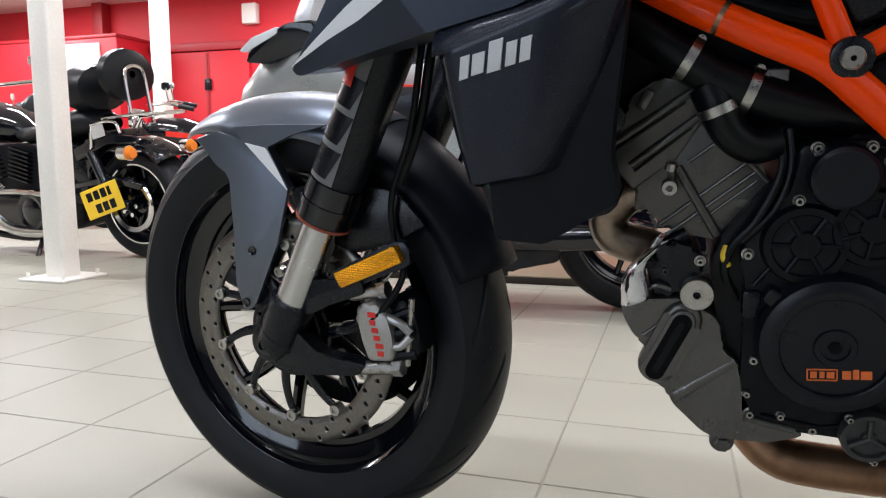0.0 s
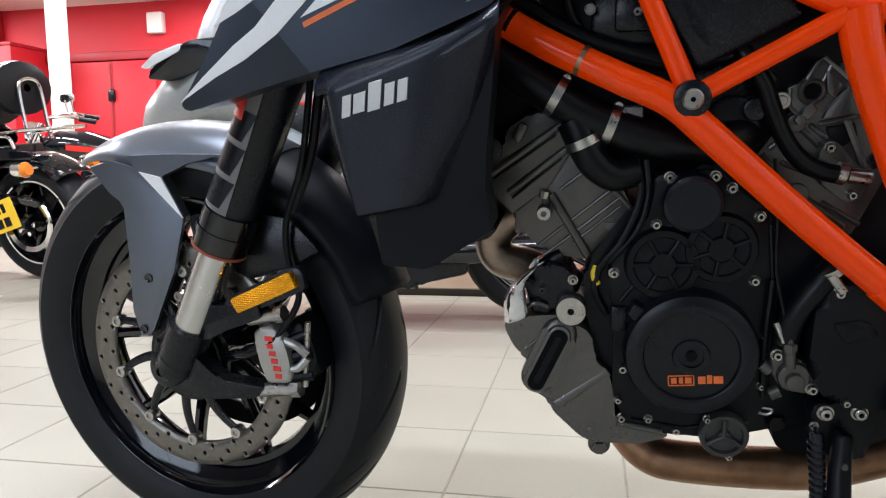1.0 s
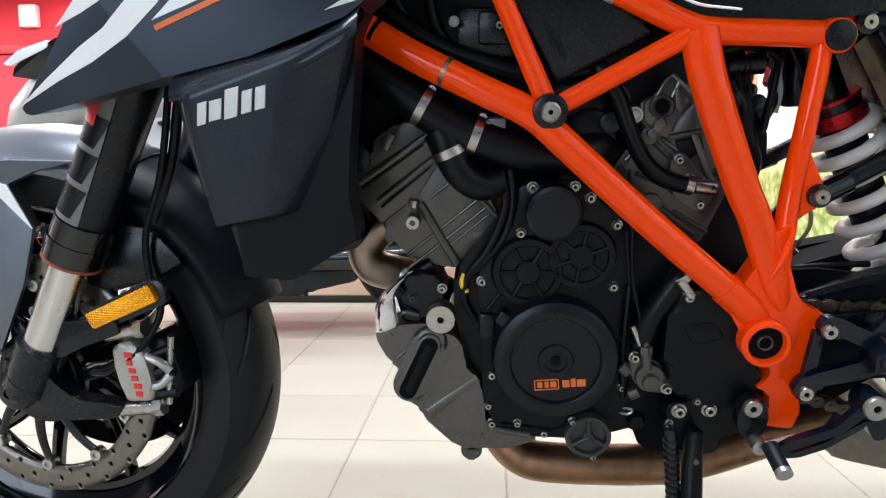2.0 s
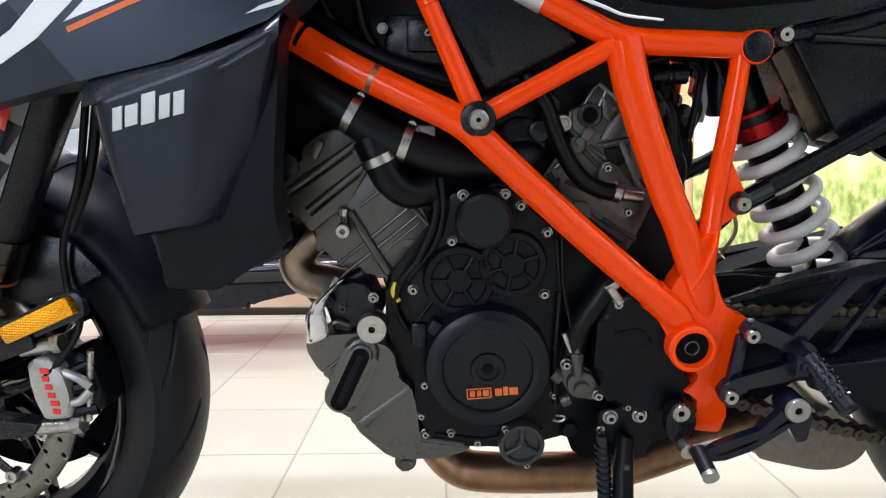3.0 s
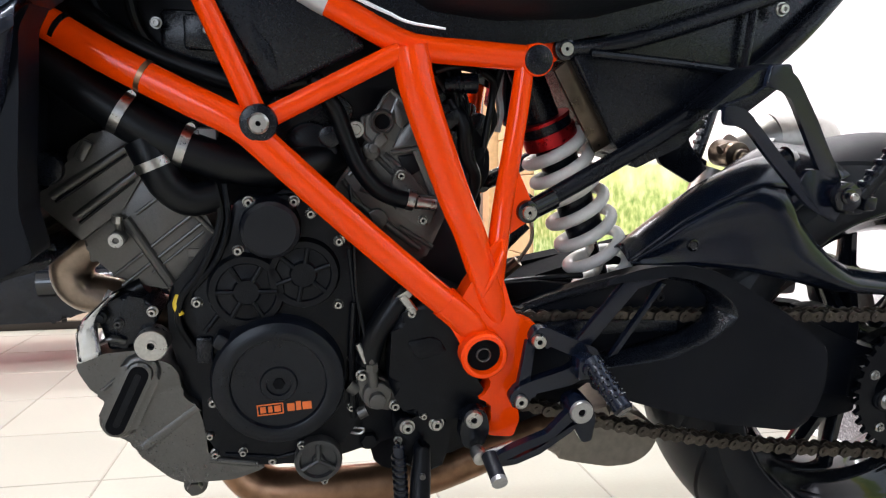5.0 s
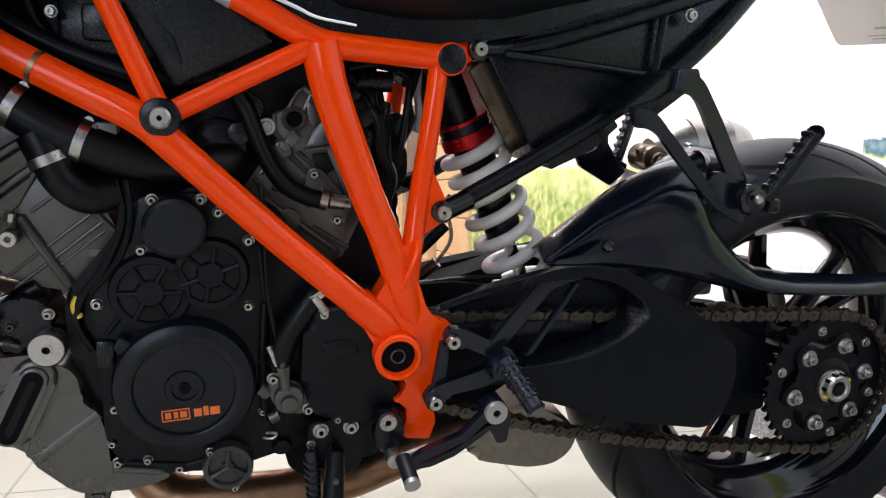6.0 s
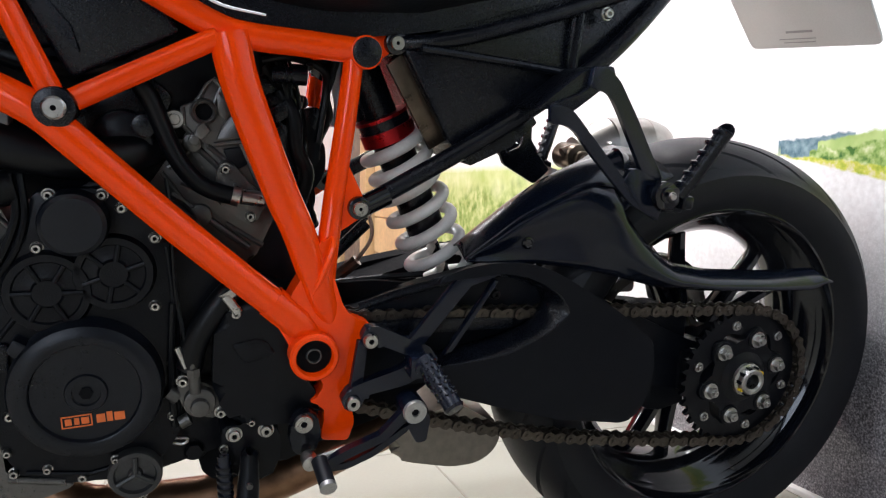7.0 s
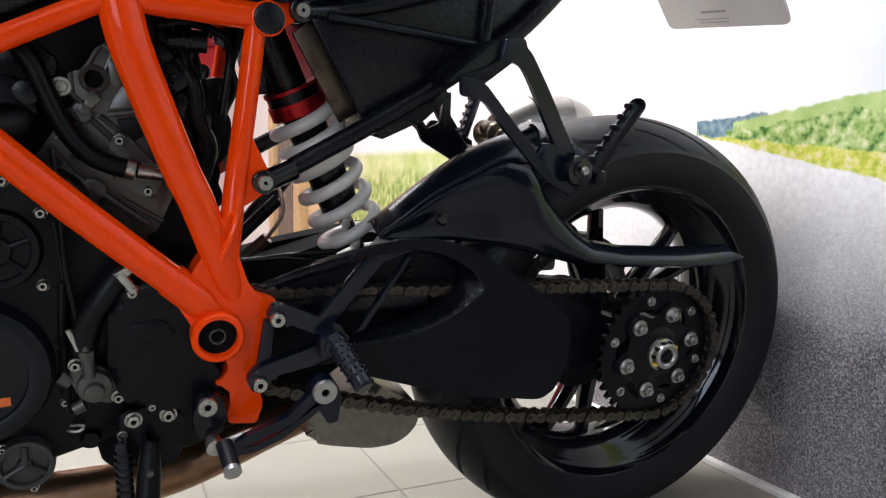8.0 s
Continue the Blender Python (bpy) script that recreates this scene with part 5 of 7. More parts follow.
part("relay", plate(rounded([(0.872, 0.636), (0.893, 0.642), (0.906, 0.645), (0.92, 0.635), (0.912, 0.615), (0.87, 0.6)], 0.004), 0.0, 0.04, 0.003), BLACK, wires)
part("relay_bracket", plate(rounded([(0.898, 0.698), (0.93, 0.7), (0.928, 0.68), (0.919, 0.65), (0.913, 0.655), (0.916, 0.675), (0.9, 0.68)], 0.003), 0.0, 0.02, 0.002), BLACK_GLOSS, wires)
part("drain_hose", tube([(0.928, 0.0, 0.7), (0.917, 0.0, 0.66), (0.921, 0.0, 0.634), (0.908, 0.0, 0.6), (0.895, 0.0, 0.53)], 0.005, 10), HOSE, wires)
part("hose_clip", disc_y(0.884, 0.65, -0.03, 0.0, 0.008, 14), BLACK_GLOSS, wires)
part("clear_hose", tube([(0.936, 0.03, 0.7), (0.934, 0.03, 0.67), (0.938, 0.03, 0.645), (0.934, 0.03, 0.62)], 0.005, 10), LAMP_GLASS, wires, "milky clear overflow hose")
rng = random.Random(5)
for k in range(16):
    part("connector", box(-0.012, 0.012, -0.011, 0.011, -0.009, 0.009, 0.003), BLACK if k % 3 else CASE_BLACK, wires, m=Matrix.Translation((0.85 + rng.uniform(-0.008, 0.02), rng.uniform(-0.045, -0.015), 0.682 - 0.0085 * k)) @ Matrix.Rotation(rng.uniform(-1, 1), 4, "Y"))
part("sensor_plug", join(tube([(0.848, -0.055, 0.678), (0.872, -0.058, 0.68)], 0.009, 14), tube([(0.868, -0.058, 0.68), (0.884, -0.058, 0.68)], 0.0115, 14), tube([(0.862, -0.058, 0.679), (0.865, -0.058, 0.6795)], 0.0118, 14)), BLACK, wires)
part("breather_hose", tube([(0.838, -0.05, 0.693), (0.862, -0.052, 0.698), (0.89, -0.04, 0.694), (0.909, -0.03, 0.684), (0.913, -0.02, 0.665), (0.91, -0.02, 0.64), (0.905, -0.02, 0.605)], 0.0045, 10), HOSE, wires)
part("breather_hose", tube([(0.858, -0.04, 0.66), (0.872, -0.05, 0.635), (0.876, -0.05, 0.6), (0.889, -0.045, 0.57), (0.88, -0.04, 0.53)], 0.0085, 12), HOSE, wires)
part("cable_clip", box(0.884, 0.893, -0.05, -0.03, 0.685, 0.695, 0.003), BLACK, wires)
for k in range(9):
    dx = rng.uniform(-0.008, 0.012)
    part("wire", tube([(0.858 + dx, -0.05 + 0.006 * k, 0.70), (0.872 + dx, -0.05 + 0.006 * k, 0.66 - 0.006 * k), (0.872 + rng.uniform(-0.02, 0.02), -0.05, 0.6), (0.895 + dx * 0.6, -0.03, 0.56 - 0.008 * k), (0.885, -0.02, 0.5)], 0.0022, 6), HOSE, wires)

# ---- exhaust ----
exhaust = part("exhaust", tube([(0.484, -0.012, 0.5), (0.452, -0.008, 0.488), (0.43, -0.002, 0.462), (0.438, 0.0, 0.434), (0.475, 0.005, 0.42), (0.53, 0.02, 0.39)], 0.0235, 24), HEADER, bike, "heat-browned steel exhaust")
part("header_flange", join(tube([(0.478, -0.012, 0.498), (0.494, -0.014, 0.508)], 0.029, 20, smooth=False), box(0.462, 0.474, -0.05, -0.03, 0.478, 0.496, 0.003)), CAST, exhaust)
part("lower_pipe", tube([(0.57, 0.03, 0.25), (0.6, 0.015, 0.192), (0.632, 0.002, 0.162), (0.68, -0.005, 0.156), (0.79, -0.008, 0.157), (0.85, -0.006, 0.164), (0.905, -0.005, 0.182), (0.978, 0.0, 0.209), (1.03, 0.005, 0.225)], 0.027, 26), COPPER, exhaust, "copper-brown lower exhaust pipe")
part("collector_box", plate(rounded([(1.0066, 0.2106), (1.0159, 0.1909), (1.0396, 0.1826), (1.0652, 0.1766), (1.1, 0.1688), (1.1347, 0.1699), (1.1557, 0.1813), (1.1674, 0.1981), (1.1703, 0.2227), (1.1009, 0.2627), (1.0275, 0.2428)], 0.012, 4), -0.03, 0.1, 0.02, 6), COLLECTOR, exhaust, "dull steel collector box")
part("mid_pipe", tube([(1.1, 0.1, 0.25), (1.2, 0.13, 0.34), (1.28, 0.145, 0.46), (1.315, 0.15, 0.56)], 0.024, 20), TITAN, exhaust)
part("silencer", join(tube([(1.345, 0.15, 0.588), (1.38, 0.152, 0.596), (1.40, 0.153, 0.599)], (0.026, 0.048), 30, smooth=False), tube([(1.40, 0.153, 0.599), (1.47, 0.155, 0.602)], 0.048, 32), tube([(1.47, 0.155, 0.602), (1.49, 0.155, 0.602), (1.505, 0.155, 0.601), (1.512, 0.155, 0.60)], (0.048, 0.034), 32, smooth=False)), TITAN, exhaust, "brushed steel silencer")
part("silencer_collar", join(disc_y(1.335, 0.584, 0.115, 0.165, 0.021, 24), disc_y(1.337, 0.583, 0.106, 0.13, 0.0125, 20), disc_y(1.337, 0.583, 0.099, 0.12, 0.0078, 6), tube([(1.312, 0.13, 0.59), (1.33, 0.13, 0.597)], 0.008, 10)), BRONZE, exhaust, "dark bronze clamp with a nut")
part("silencer_bolt", disc_y(1.385, 0.608, 0.104, 0.12, 0.0035, 12), STEEL, exhaust)

# ---- bodywork ----
left_edge = spline([(0.2915, 0, 0.664), (0.298, 0, 0.62), (0.306, 0, 0.58), (0.317, 0, 0.538)], 4)
right_edge = spline([(0.468, 0, 0.724), (0.45, 0, 0.672), (0.436, 0, 0.62), (0.408, 0, 0.555)], 4)
shroud_rows = []
for j, (p, q) in enumerate(zip(left_edge, right_edge)):
    row = []
    for k in range(19):
        u = k / 18
        bend = max(0.0, (u - 0.56) / 0.44)
        lip = max(0.0, 1 - u / 0.06)
        row.append((p.x + (q.x - p.x) * u, -0.2165 + 0.045 * bend ** 2 * (j / (len(left_edge) - 1)) ** 0.6 + 0.012 * lip ** 2, p.z + (q.z - p.z) * u))
    shroud_rows.append(row)
shroud_rows.append([(x + 0.002, y + 0.012, z - 0.004) for x, y, z in shroud_rows[-1]])
shroud = part("radiator_shroud", loft(shroud_rows), NAVY_PAINT, bike, "dark blue-black radiator shroud with a silver badge", sharp=60, solid=0.003)
fold_rows = []
for x, z in ((0.288, 0.677), (0.324, 0.685), (0.36, 0.693), (0.39, 0.7), (0.42, 0.708), (0.452, 0.725), (0.468, 0.736)):
    fold_rows.append([(x, yy, z + dz) for dz, yy in ((0.001, -0.17), (0.003, -0.19), (0.002, -0.198), (-0.0005, -0.2045), (-0.0045, -0.2095), (-0.0095, -0.2135), (-0.015, -0.2158), (-0.0205, -0.2165))])
part("shroud_fold", loft(fold_rows), NAVY_PAINT, shroud, sharp=70, solid=0.0015)
part("shroud_inner", plate(rounded([(0.33, 0.55), (0.378, 0.563), (0.41, 0.62), (0.435, 0.67), (0.462, 0.728), (0.474, 0.737), (0.462, 0.715), (0.457, 0.66), (0.45, 0.6), (0.447, 0.56), (0.455, 0.518), (0.385, 0.474), (0.335, 0.478)], 0.006), -0.19, -0.14, 0.008, 3), BLACK_GRAINED, shroud)
part("shroud_bolt", lathe([(0, -0.002), (0.005, -0.002), (0.006, 0)], 0.446, 0.672, 14, y=-0.191), CASE_BLACK, shroud)
# badge on the shroud: plain slanting blocks
shear = Matrix(((1, 0, 0.12, 0), (0, 1, 0, 0), (0.245, 0, 1, 0), (0, 0, 0, 1)))
for x0, x1, z0, z1 in ((0.0, 0.009, 0.0, 0.021), (0.0115, 0.0235, 0.001, 0.02), (0.0265, 0.0395, -0.001, 0.0265), (0.043, 0.053, 0.0, 0.021), (0.056, 0.066, 0.0, 0.021)):
    part("badge_bar", box(x0, x1, -0.2202, -0.217, z0, z1, 0.0004, 1), DECAL_SILVER, shroud, m=Matrix.Translation((0.3135, 0, 0.6345)) @ shear)
radiator = part("radiator", plate([(0.352, 0.70), (0.41, 0.72), (0.425, 0.69), (0.39, 0.47), (0.335, 0.48)], -0.165, 0.165, 0.004), BLACK_GRAINED, bike, "black radiator behind the shroud")
part("radiator_cowl", plate(rounded([(0.318, 0.535), (0.36, 0.545), (0.40, 0.555), (0.375, 0.478), (0.33, 0.482)], 0.008), -0.176, 0.12, 0.006), BLACK, radiator)
part("radiator_foot", join(plate(rounded([(0.37, 0.485), (0.43, 0.51), (0.45, 0.50), (0.44, 0.49), (0.38, 0.472)], 0.004), -0.12, 0.1, 0.003), tube([(0.38, -0.13, 0.484), (0.445, -0.1, 0.508)], 0.004, 8)), BLACK, radiator)
for k in range(9):
    part("radiator_fin", box(0.33 + 0.008 * k, 0.3325 + 0.008 * k, -0.15, 0.15, 0.49 + 0.002 * k, 0.69, 0.0), CASE_BLACK, radiator)
part("fan_shroud", join(disc_y(0.36, 0.585, -0.1, 0.1, 0.055, 28), plate(rounded([(0.38, 0.74), (0.44, 0.735), (0.431, 0.6), (0.424, 0.53), (0.40, 0.5)], 0.006), -0.105, 0.13, 0.005)), BLACK_GRAINED, radiator)

# tank side panel that runs forward to a point, with white and orange stripes
for side in (-1, 1):
    ys = 0.2 * side
    line = [(0.132, 0.651), (0.14, 0.6445), (0.212, 0.662), (0.275, 0.678), (0.362, 0.697), (0.455, 0.731), (0.478, 0.748), (0.53, 0.80), (0.40, 0.86), (0.30, 0.84), (0.21, 0.765), (0.165, 0.695)]
    spike = part("tank_spoiler", plate(rounded(line, 0.004), ys, 0.10 * side, 0.008, 3), SLATE_PAINT, bike, "matt dark grey tank spoiler with white stripes")
    e = ys + 0.0006 * side
    part("stripe", plate([(0.133, 0.654), (0.176, 0.678), (0.21, 0.694), (0.247, 0.717), (0.283, 0.749), (0.31, 0.79), (0.285, 0.80), (0.25, 0.75), (0.225, 0.725), (0.199, 0.708), (0.161, 0.678)], e + 0.0004 * side, ys - 0.001 * side, 0.0), DECAL_WHITE, spike, "white stripe")
    part("stripe", plate([(0.18, 0.727), (0.206, 0.739), (0.226, 0.75), (0.27, 0.79), (0.262, 0.80), (0.215, 0.767)], e + 0.0004 * side, ys - 0.001 * side, 0.0), DECAL_WHITE, spike)
    part("stripe", plate([(0.2745, 0.7265), (0.32, 0.745), (0.40, 0.776), (0.40, 0.769), (0.333, 0.7445), (0.276, 0.7215)], e + 0.0004 * side, ys - 0.001 * side, 0.0), DECAL_ORANGE, spike, "orange stripe")
    part("stripe", plate([(0.273, 0.731), (0.32, 0.7485), (0.395, 0.778), (0.39, 0.80), (0.32, 0.775), (0.294, 0.75)], e + 0.0004 * side, ys - 0.001 * side, 0.0), DECAL_SILVER, spike)
    part("accent", plate([(0.436, 0.7365), (0.468, 0.745), (0.478, 0.752), (0.45, 0.744)], e + 0.001 * side, ys - 0.001 * side, 0.0), DECAL_SILVER, spike)
tank = part("fuel_tank", loft([[(x, w * math.sin(u), z0 + (z1 - z0) * (0.5 + 0.5 * math.cos(u))) for u in [math.pi * k / 8 - math.pi for k in range(17)]] for x, w, z0, z1 in
                               ((0.36, 0.06, 0.83, 0.93), (0.40, 0.13, 0.78, 0.98), (0.5, 0.17, 0.76, 1.02), (0.62, 0.165, 0.757, 1.01), (0.72, 0.14, 0.752, 0.95), (0.80, 0.11, 0.74, 0.88), (0.84, 0.07, 0.735, 0.84))]), BLACK_GLOSS, bike, "black painted fuel tank")
airbox = part("airbox_panel", plate(rounded([(0.598, 0.77), (0.61, 0.755), (0.658, 0.662), (0.758, 0.713), (0.733, 0.742), (0.69, 0.765), (0.62, 0.79)], 0.008), -0.095, 0.095, 0.006), BLACK, bike, "black plastic airbox side panel")
part("panel_crease", plate(rounded([(0.64, 0.735), (0.65, 0.705), (0.668, 0.685), (0.661, 0.71)], 0.003), -0.098, -0.09, 0.003), BLACK, airbox)
seat = part("seat", loft([[(x, w * math.sin(u), z0 + (z1 - z0) * (0.5 + 0.5 * math.cos(u))) for u in [math.pi * k / 8 - math.pi for k in range(17)]] for x, w, z0, z1 in
                           ((0.79, 0.09, 0.735, 0.86), (0.83, 0.135, 0.735, 0.87), (0.9, 0.155, 0.733, 0.86), (1.0, 0.155, 0.74, 0.87), (1.1, 0.14, 0.76, 0.92), (1.25, 0.12, 0.82, 0.96), (1.4, 0.09, 0.88, 0.98), (1.45, 0.04, 0.9, 0.97))]), LEATHER, bike, "black vinyl seat")
part("seat_piping", tube([(0.735, -0.118, 0.764), (0.756, -0.121, 0.754), (0.777, -0.124, 0.7455), (0.796, -0.127, 0.738), (0.833, -0.13, 0.733)], (0.0024, 0.0012), 8), DECAL_WHITE, seat, "thin pale seat edge")
part("seat_base", plate(rounded([(0.70, 0.772), (0.74, 0.748), (0.79, 0.729), (0.83, 0.724), (0.93, 0.722), (0.985, 0.73), (1.06, 0.745), (1.16, 0.768), (1.28, 0.815), (1.28, 0.86), (0.7, 0.81)], 0.005), -0.088, 0.088, 0.003), BLACK, seat)

# ---- rear frame and tail ----
sub = part("rear_subframe", tube([(0.975, -0.08, 0.72), (1.03, -0.095, 0.727), (1.12, -0.1, 0.753), (1.25, -0.1, 0.80)], 0.009, 14), BLACK, bike, "black tubular rear subframe")
for side in (-1, 1):
    y = 0.1 * side
    if side > 0:
        part("subframe_tube", tube([(0.975, y, 0.72), (1.03, y, 0.727), (1.12, y, 0.753), (1.25, y, 0.80)], 0.009, 14), BLACK, sub)
    part("subframe_tube", tube([(0.935, 0.105 * side, 0.543), (0.963, y, 0.556), (1.081, y, 0.624), (1.167, y, 0.68), (1.215, y, 0.712), (1.264, y, 0.759), (1.34, 0.085 * side, 0.84)], 0.0105, 16), BLACK, sub)
    part("subframe_tube", tube([(1.0, y, 0.716), (1.09, y, 0.71), (1.185, y, 0.702)], 0.0048, 10), BLACK, sub)
    part("subframe_tube", tube([(1.19, y, 0.77), (1.186, y, 0.705)], 0.005, 10), BLACK, sub)
    part("tail_bolt", bolt_bm(1.222, 0.772, y - 0.004 if side < 0 else y, 0.006), STEEL, sub)
    part("strut_end", join(disc_y(0.935, 0.544, 0.118 * side, 0.095 * side, 0.0125, 24), tube([(0.936, 0.108 * side, 0.543), (0.968, 0.102 * side, 0.557)], 0.012, 14)), BLACK_GLOSS, sub)
    shade_socket(part("strut_bolt", lathe([(0, -0.001), (0.0021, -0.002), (0.0021, -0.004), (0.0075, -0.004), (0.0085, -0.002), (0.0085, 0)], 0.935, 0.544, 18, y=(-0.1185 if side < 0 else 0.122)), STEEL, sub), 0.935, 0.544, 0.0024)
    part("upper_lug", disc_y(0.976, 0.72, 0.088 * side, 0.06 * side, 0.0125, 24), BLACK_GLOSS, sub)
    shade_socket(part("upper_bolt", lathe([(0, -0.001), (0.0021, -0.002), (0.0021, -0.004), (0.0072, -0.004), (0.0082, -0.002), (0.0082, 0)], 0.976, 0.72, 18, y=(-0.0885 if side < 0 else 0.092)), STEEL, sub), 0.976, 0.72, 0.0024)
tail = part("tail_box", plate(rounded([(0.984, 0.712), (1.02, 0.735), (1.12, 0.77), (1.3, 0.82), (1.32, 0.80), (1.19, 0.69), (1.06, 0.6), (1.046, 0.612)], 0.006), -0.088, 0.088, 0.004), BLACK, bike, "black plastic tail box inside the subframe")
part("tail_underside", plate(rounded([(1.055, 0.607), (1.14, 0.655), (1.15, 0.643), (1.118, 0.614), (1.068, 0.59)], 0.003), -0.095, 0.09, 0.002), BLACK, tail)
part("heat_plate", plate([(0.9697, 0.6967), (0.9873, 0.7116), (1.0465, 0.6184), (1.0255, 0.6055)], -0.074, -0.068, 0.001), HEAT_PLATE, tail, "browned metal heat plate")
part("rear_cowl", loft([[(x, w * math.sin(u), z0 + (z1 - z0) * (0.5 + 0.5 * math.cos(u))) for u in [math.pi * k / 6 - math.pi for k in range(13)]] for x, w, z0, z1 in
                        ((1.2, 0.11, 0.75, 0.88), (1.3, 0.105, 0.80, 0.93), (1.42, 0.08, 0.87, 0.97), (1.52, 0.03, 0.93, 0.97))]), BLACK, tail)
holder = part("plate_holder", tube([(1.34, 0.0, 0.86), (1.45, 0, 0.885), (1.52, 0, 0.89), (1.575, 0, 0.885)], 0.014, 12), BLACK, bike, "black number plate holder with a white plate")
part("number_plate", plate(rounded([(-0.122, 0.0), (0.122, 0.0), (0.128, 0.17), (-0.128, 0.17)], 0.012), -0.0015, 0.0015, 0.0), PLATE_WHITE, holder, "white back of a number plate", m=Matrix.Translation((1.655, 0.012, 0.773)) @ Matrix.Rotation(radians(-38), 4, "Y") @ Matrix.Rotation(radians(90), 4, "Z"))
for k, (u, w, v) in enumerate(((0.012, 0.05, 0.026), (0.02, 0.07, 0.015), (0.018, 0.06, 0.009))):
    part("plate_print_bar", box(u - w / 2, u + w / 2, 0.0015, 0.0022, v, v + 0.0035 if k == 0 else v + 0.0012), PRINT_GREY, holder, m=Matrix.Translation((1.655, 0.012, 0.773)) @ Matrix.Rotation(radians(-38), 4, "Y") @ Matrix.Rotation(radians(90), 4, "Z"))

# passenger footrest brackets
for side in (-1, 1):
    y = 0.165 * side
    yi = 0.1 * side
    rb = part("passenger_bracket", plate(rounded([(1.1766, 0.7105), (1.1945, 0.7083), (1.2102, 0.697), (1.2373, 0.6589), (1.2665, 0.6126), (1.2857, 0.5883), (1.2663, 0.5846), (1.2514, 0.5992), (1.234, 0.6274), (1.2119, 0.6636), (1.1995, 0.6811), (1.1887, 0.6845), (1.1726, 0.6854)], 0.006), y, y - 0.007 * side, 0.003, 3), SATIN_NAVY, bike, "black cast passenger footrest bracket")
    part("bracket_arm", plate(rounded([(1.1276, 0.6665), (1.1471, 0.6648), (1.1581, 0.6595), (1.1981, 0.6198), (1.2275, 0.5909), (1.2627, 0.5568), (1.2808, 0.5402), (1.2639, 0.5478), (1.2421, 0.5599), (1.2123, 0.5873), (1.1837, 0.6142), (1.1597, 0.6395), (1.1478, 0.645), (1.1297, 0.6454)], 0.006), y, y - 0.007 * side, 0.003, 3), SATIN_NAVY, rb)
    part("bracket_web", plate(rounded([(1.2376, 0.6001), (1.2514, 0.5992), (1.2698, 0.5899), (1.2874, 0.5771), (1.2884, 0.557), (1.2838, 0.5374), (1.2639, 0.5488), (1.2268, 0.5825)], 0.005), y + 0.0005 * side, y - 0.006 * side, 0.0025), SATIN_NAVY, rb)
    part("top_bar", plate(rounded([(1.1276, 0.666), (1.1629, 0.6788), (1.1895, 0.7), (1.1942, 0.7107), (1.2, 0.69), (1.1868, 0.684), (1.1608, 0.664), (1.145, 0.652)], 0.003), y - 0.001 * side, y - 0.012 * side, 0.003), BLACK, rb)
    part("bracket_root", plate(rounded([(1.115, 0.66), (1.17, 0.705), (1.205, 0.712), (1.21, 0.7), (1.18, 0.684), (1.14, 0.662)], 0.004), y - 0.008 * side, yi, 0.004), BLACK, rb)
    clevis = rounded([(1.262, 0.575), (1.27, 0.589), (1.29, 0.586), (1.298, 0.572), (1.292, 0.556), (1.268, 0.556)], 0.006)
    part("peg_hinge", join(plate(clevis, y + 0.018 * side, y + 0.01 * side, 0.002), plate(clevis, y - 0.004 * side, y - 0.012 * side, 0.002), disc_y(1.278, 0.573, y + 0.021 * side, y + 0.016 * side, 0.009, 18)), BLACK_GLOSS, rb)
    part("peg_knuckle", join(disc_y(1.279, 0.572, y + 0.011 * side, y - 0.005 * side, 0.011, 18), box(1.284, 1.31, min(y + 0.01 * side, y - 0.004 * side), max(y + 0.01 * side, y - 0.004 * side), 0.55, 0.575, 0.004), box(1.3, 1.316, min(y + 0.02 * side, y), max(y + 0.02 * side, y), 0.556, 0.572, 0.003)), BLACK, rb)
    part("hinge_pin", lathe([(0, -0.003), (0.004, -0.003), (0.005, 0)], 1.278, 0.573, 14, y=(y - 0.0275) if side < 0 else y + 0.03), STEEL, rb)
    peg = part("passenger_peg", tube([(1.3, y + 0.01 * side, 0.572), (1.314, y + 0.02 * side, 0.602), (1.332, y + 0.032 * side, 0.644), (1.334, y + 0.034 * side, 0.65)], (0.0095, 0.0098), 14), BLACK, rb, "folded-up rubber passenger peg")
    for k in range(6):
        c = Vector((1.305, y + 0.014 * side, 0.582)).lerp(Vector((1.332, y + 0.032 * side, 0.644)), k / 5)
        part("peg_tooth", box(c.x - 0.0105, c.x - 0.002, c.y - 0.008, c.y + 0.008, c.z, c.z + 0.0075, 0.003, 2), BLACK, peg)

# rider's footrest bracket, peg and gear lever
rest = part("footrest_bracket", plate(rounded([(0.934, 0.41), (0.94, 0.421), (0.953, 0.421), (0.992, 0.403), (1.012, 0.395), (1.026, 0.378), (1.015, 0.368), (0.999, 0.38), (0.955, 0.4), (0.938, 0.398)], 0.004), -0.151, -0.138, 0.003), SATIN_NAVY, bike, "black footrest bracket with heel guard")
part("lower_arm", plate(rounded([(0.914, 0.339), (0.92, 0.325), (0.935, 0.325), (0.942, 0.342), (0.985, 0.35), (1.018, 0.366), (1.02, 0.378), (1.0, 0.384), (0.98, 0.37), (0.94, 0.358), (0.922, 0.351)], 0.004), -0.151, -0.138, 0.003), SATIN_NAVY, rest)
part("upright", plate(rounded([(0.932, 0.404), (0.943, 0.402), (0.938, 0.35), (0.924, 0.345)], 0.002), -0.147, -0.138, 0.002), SATIN_NAVY, rest)
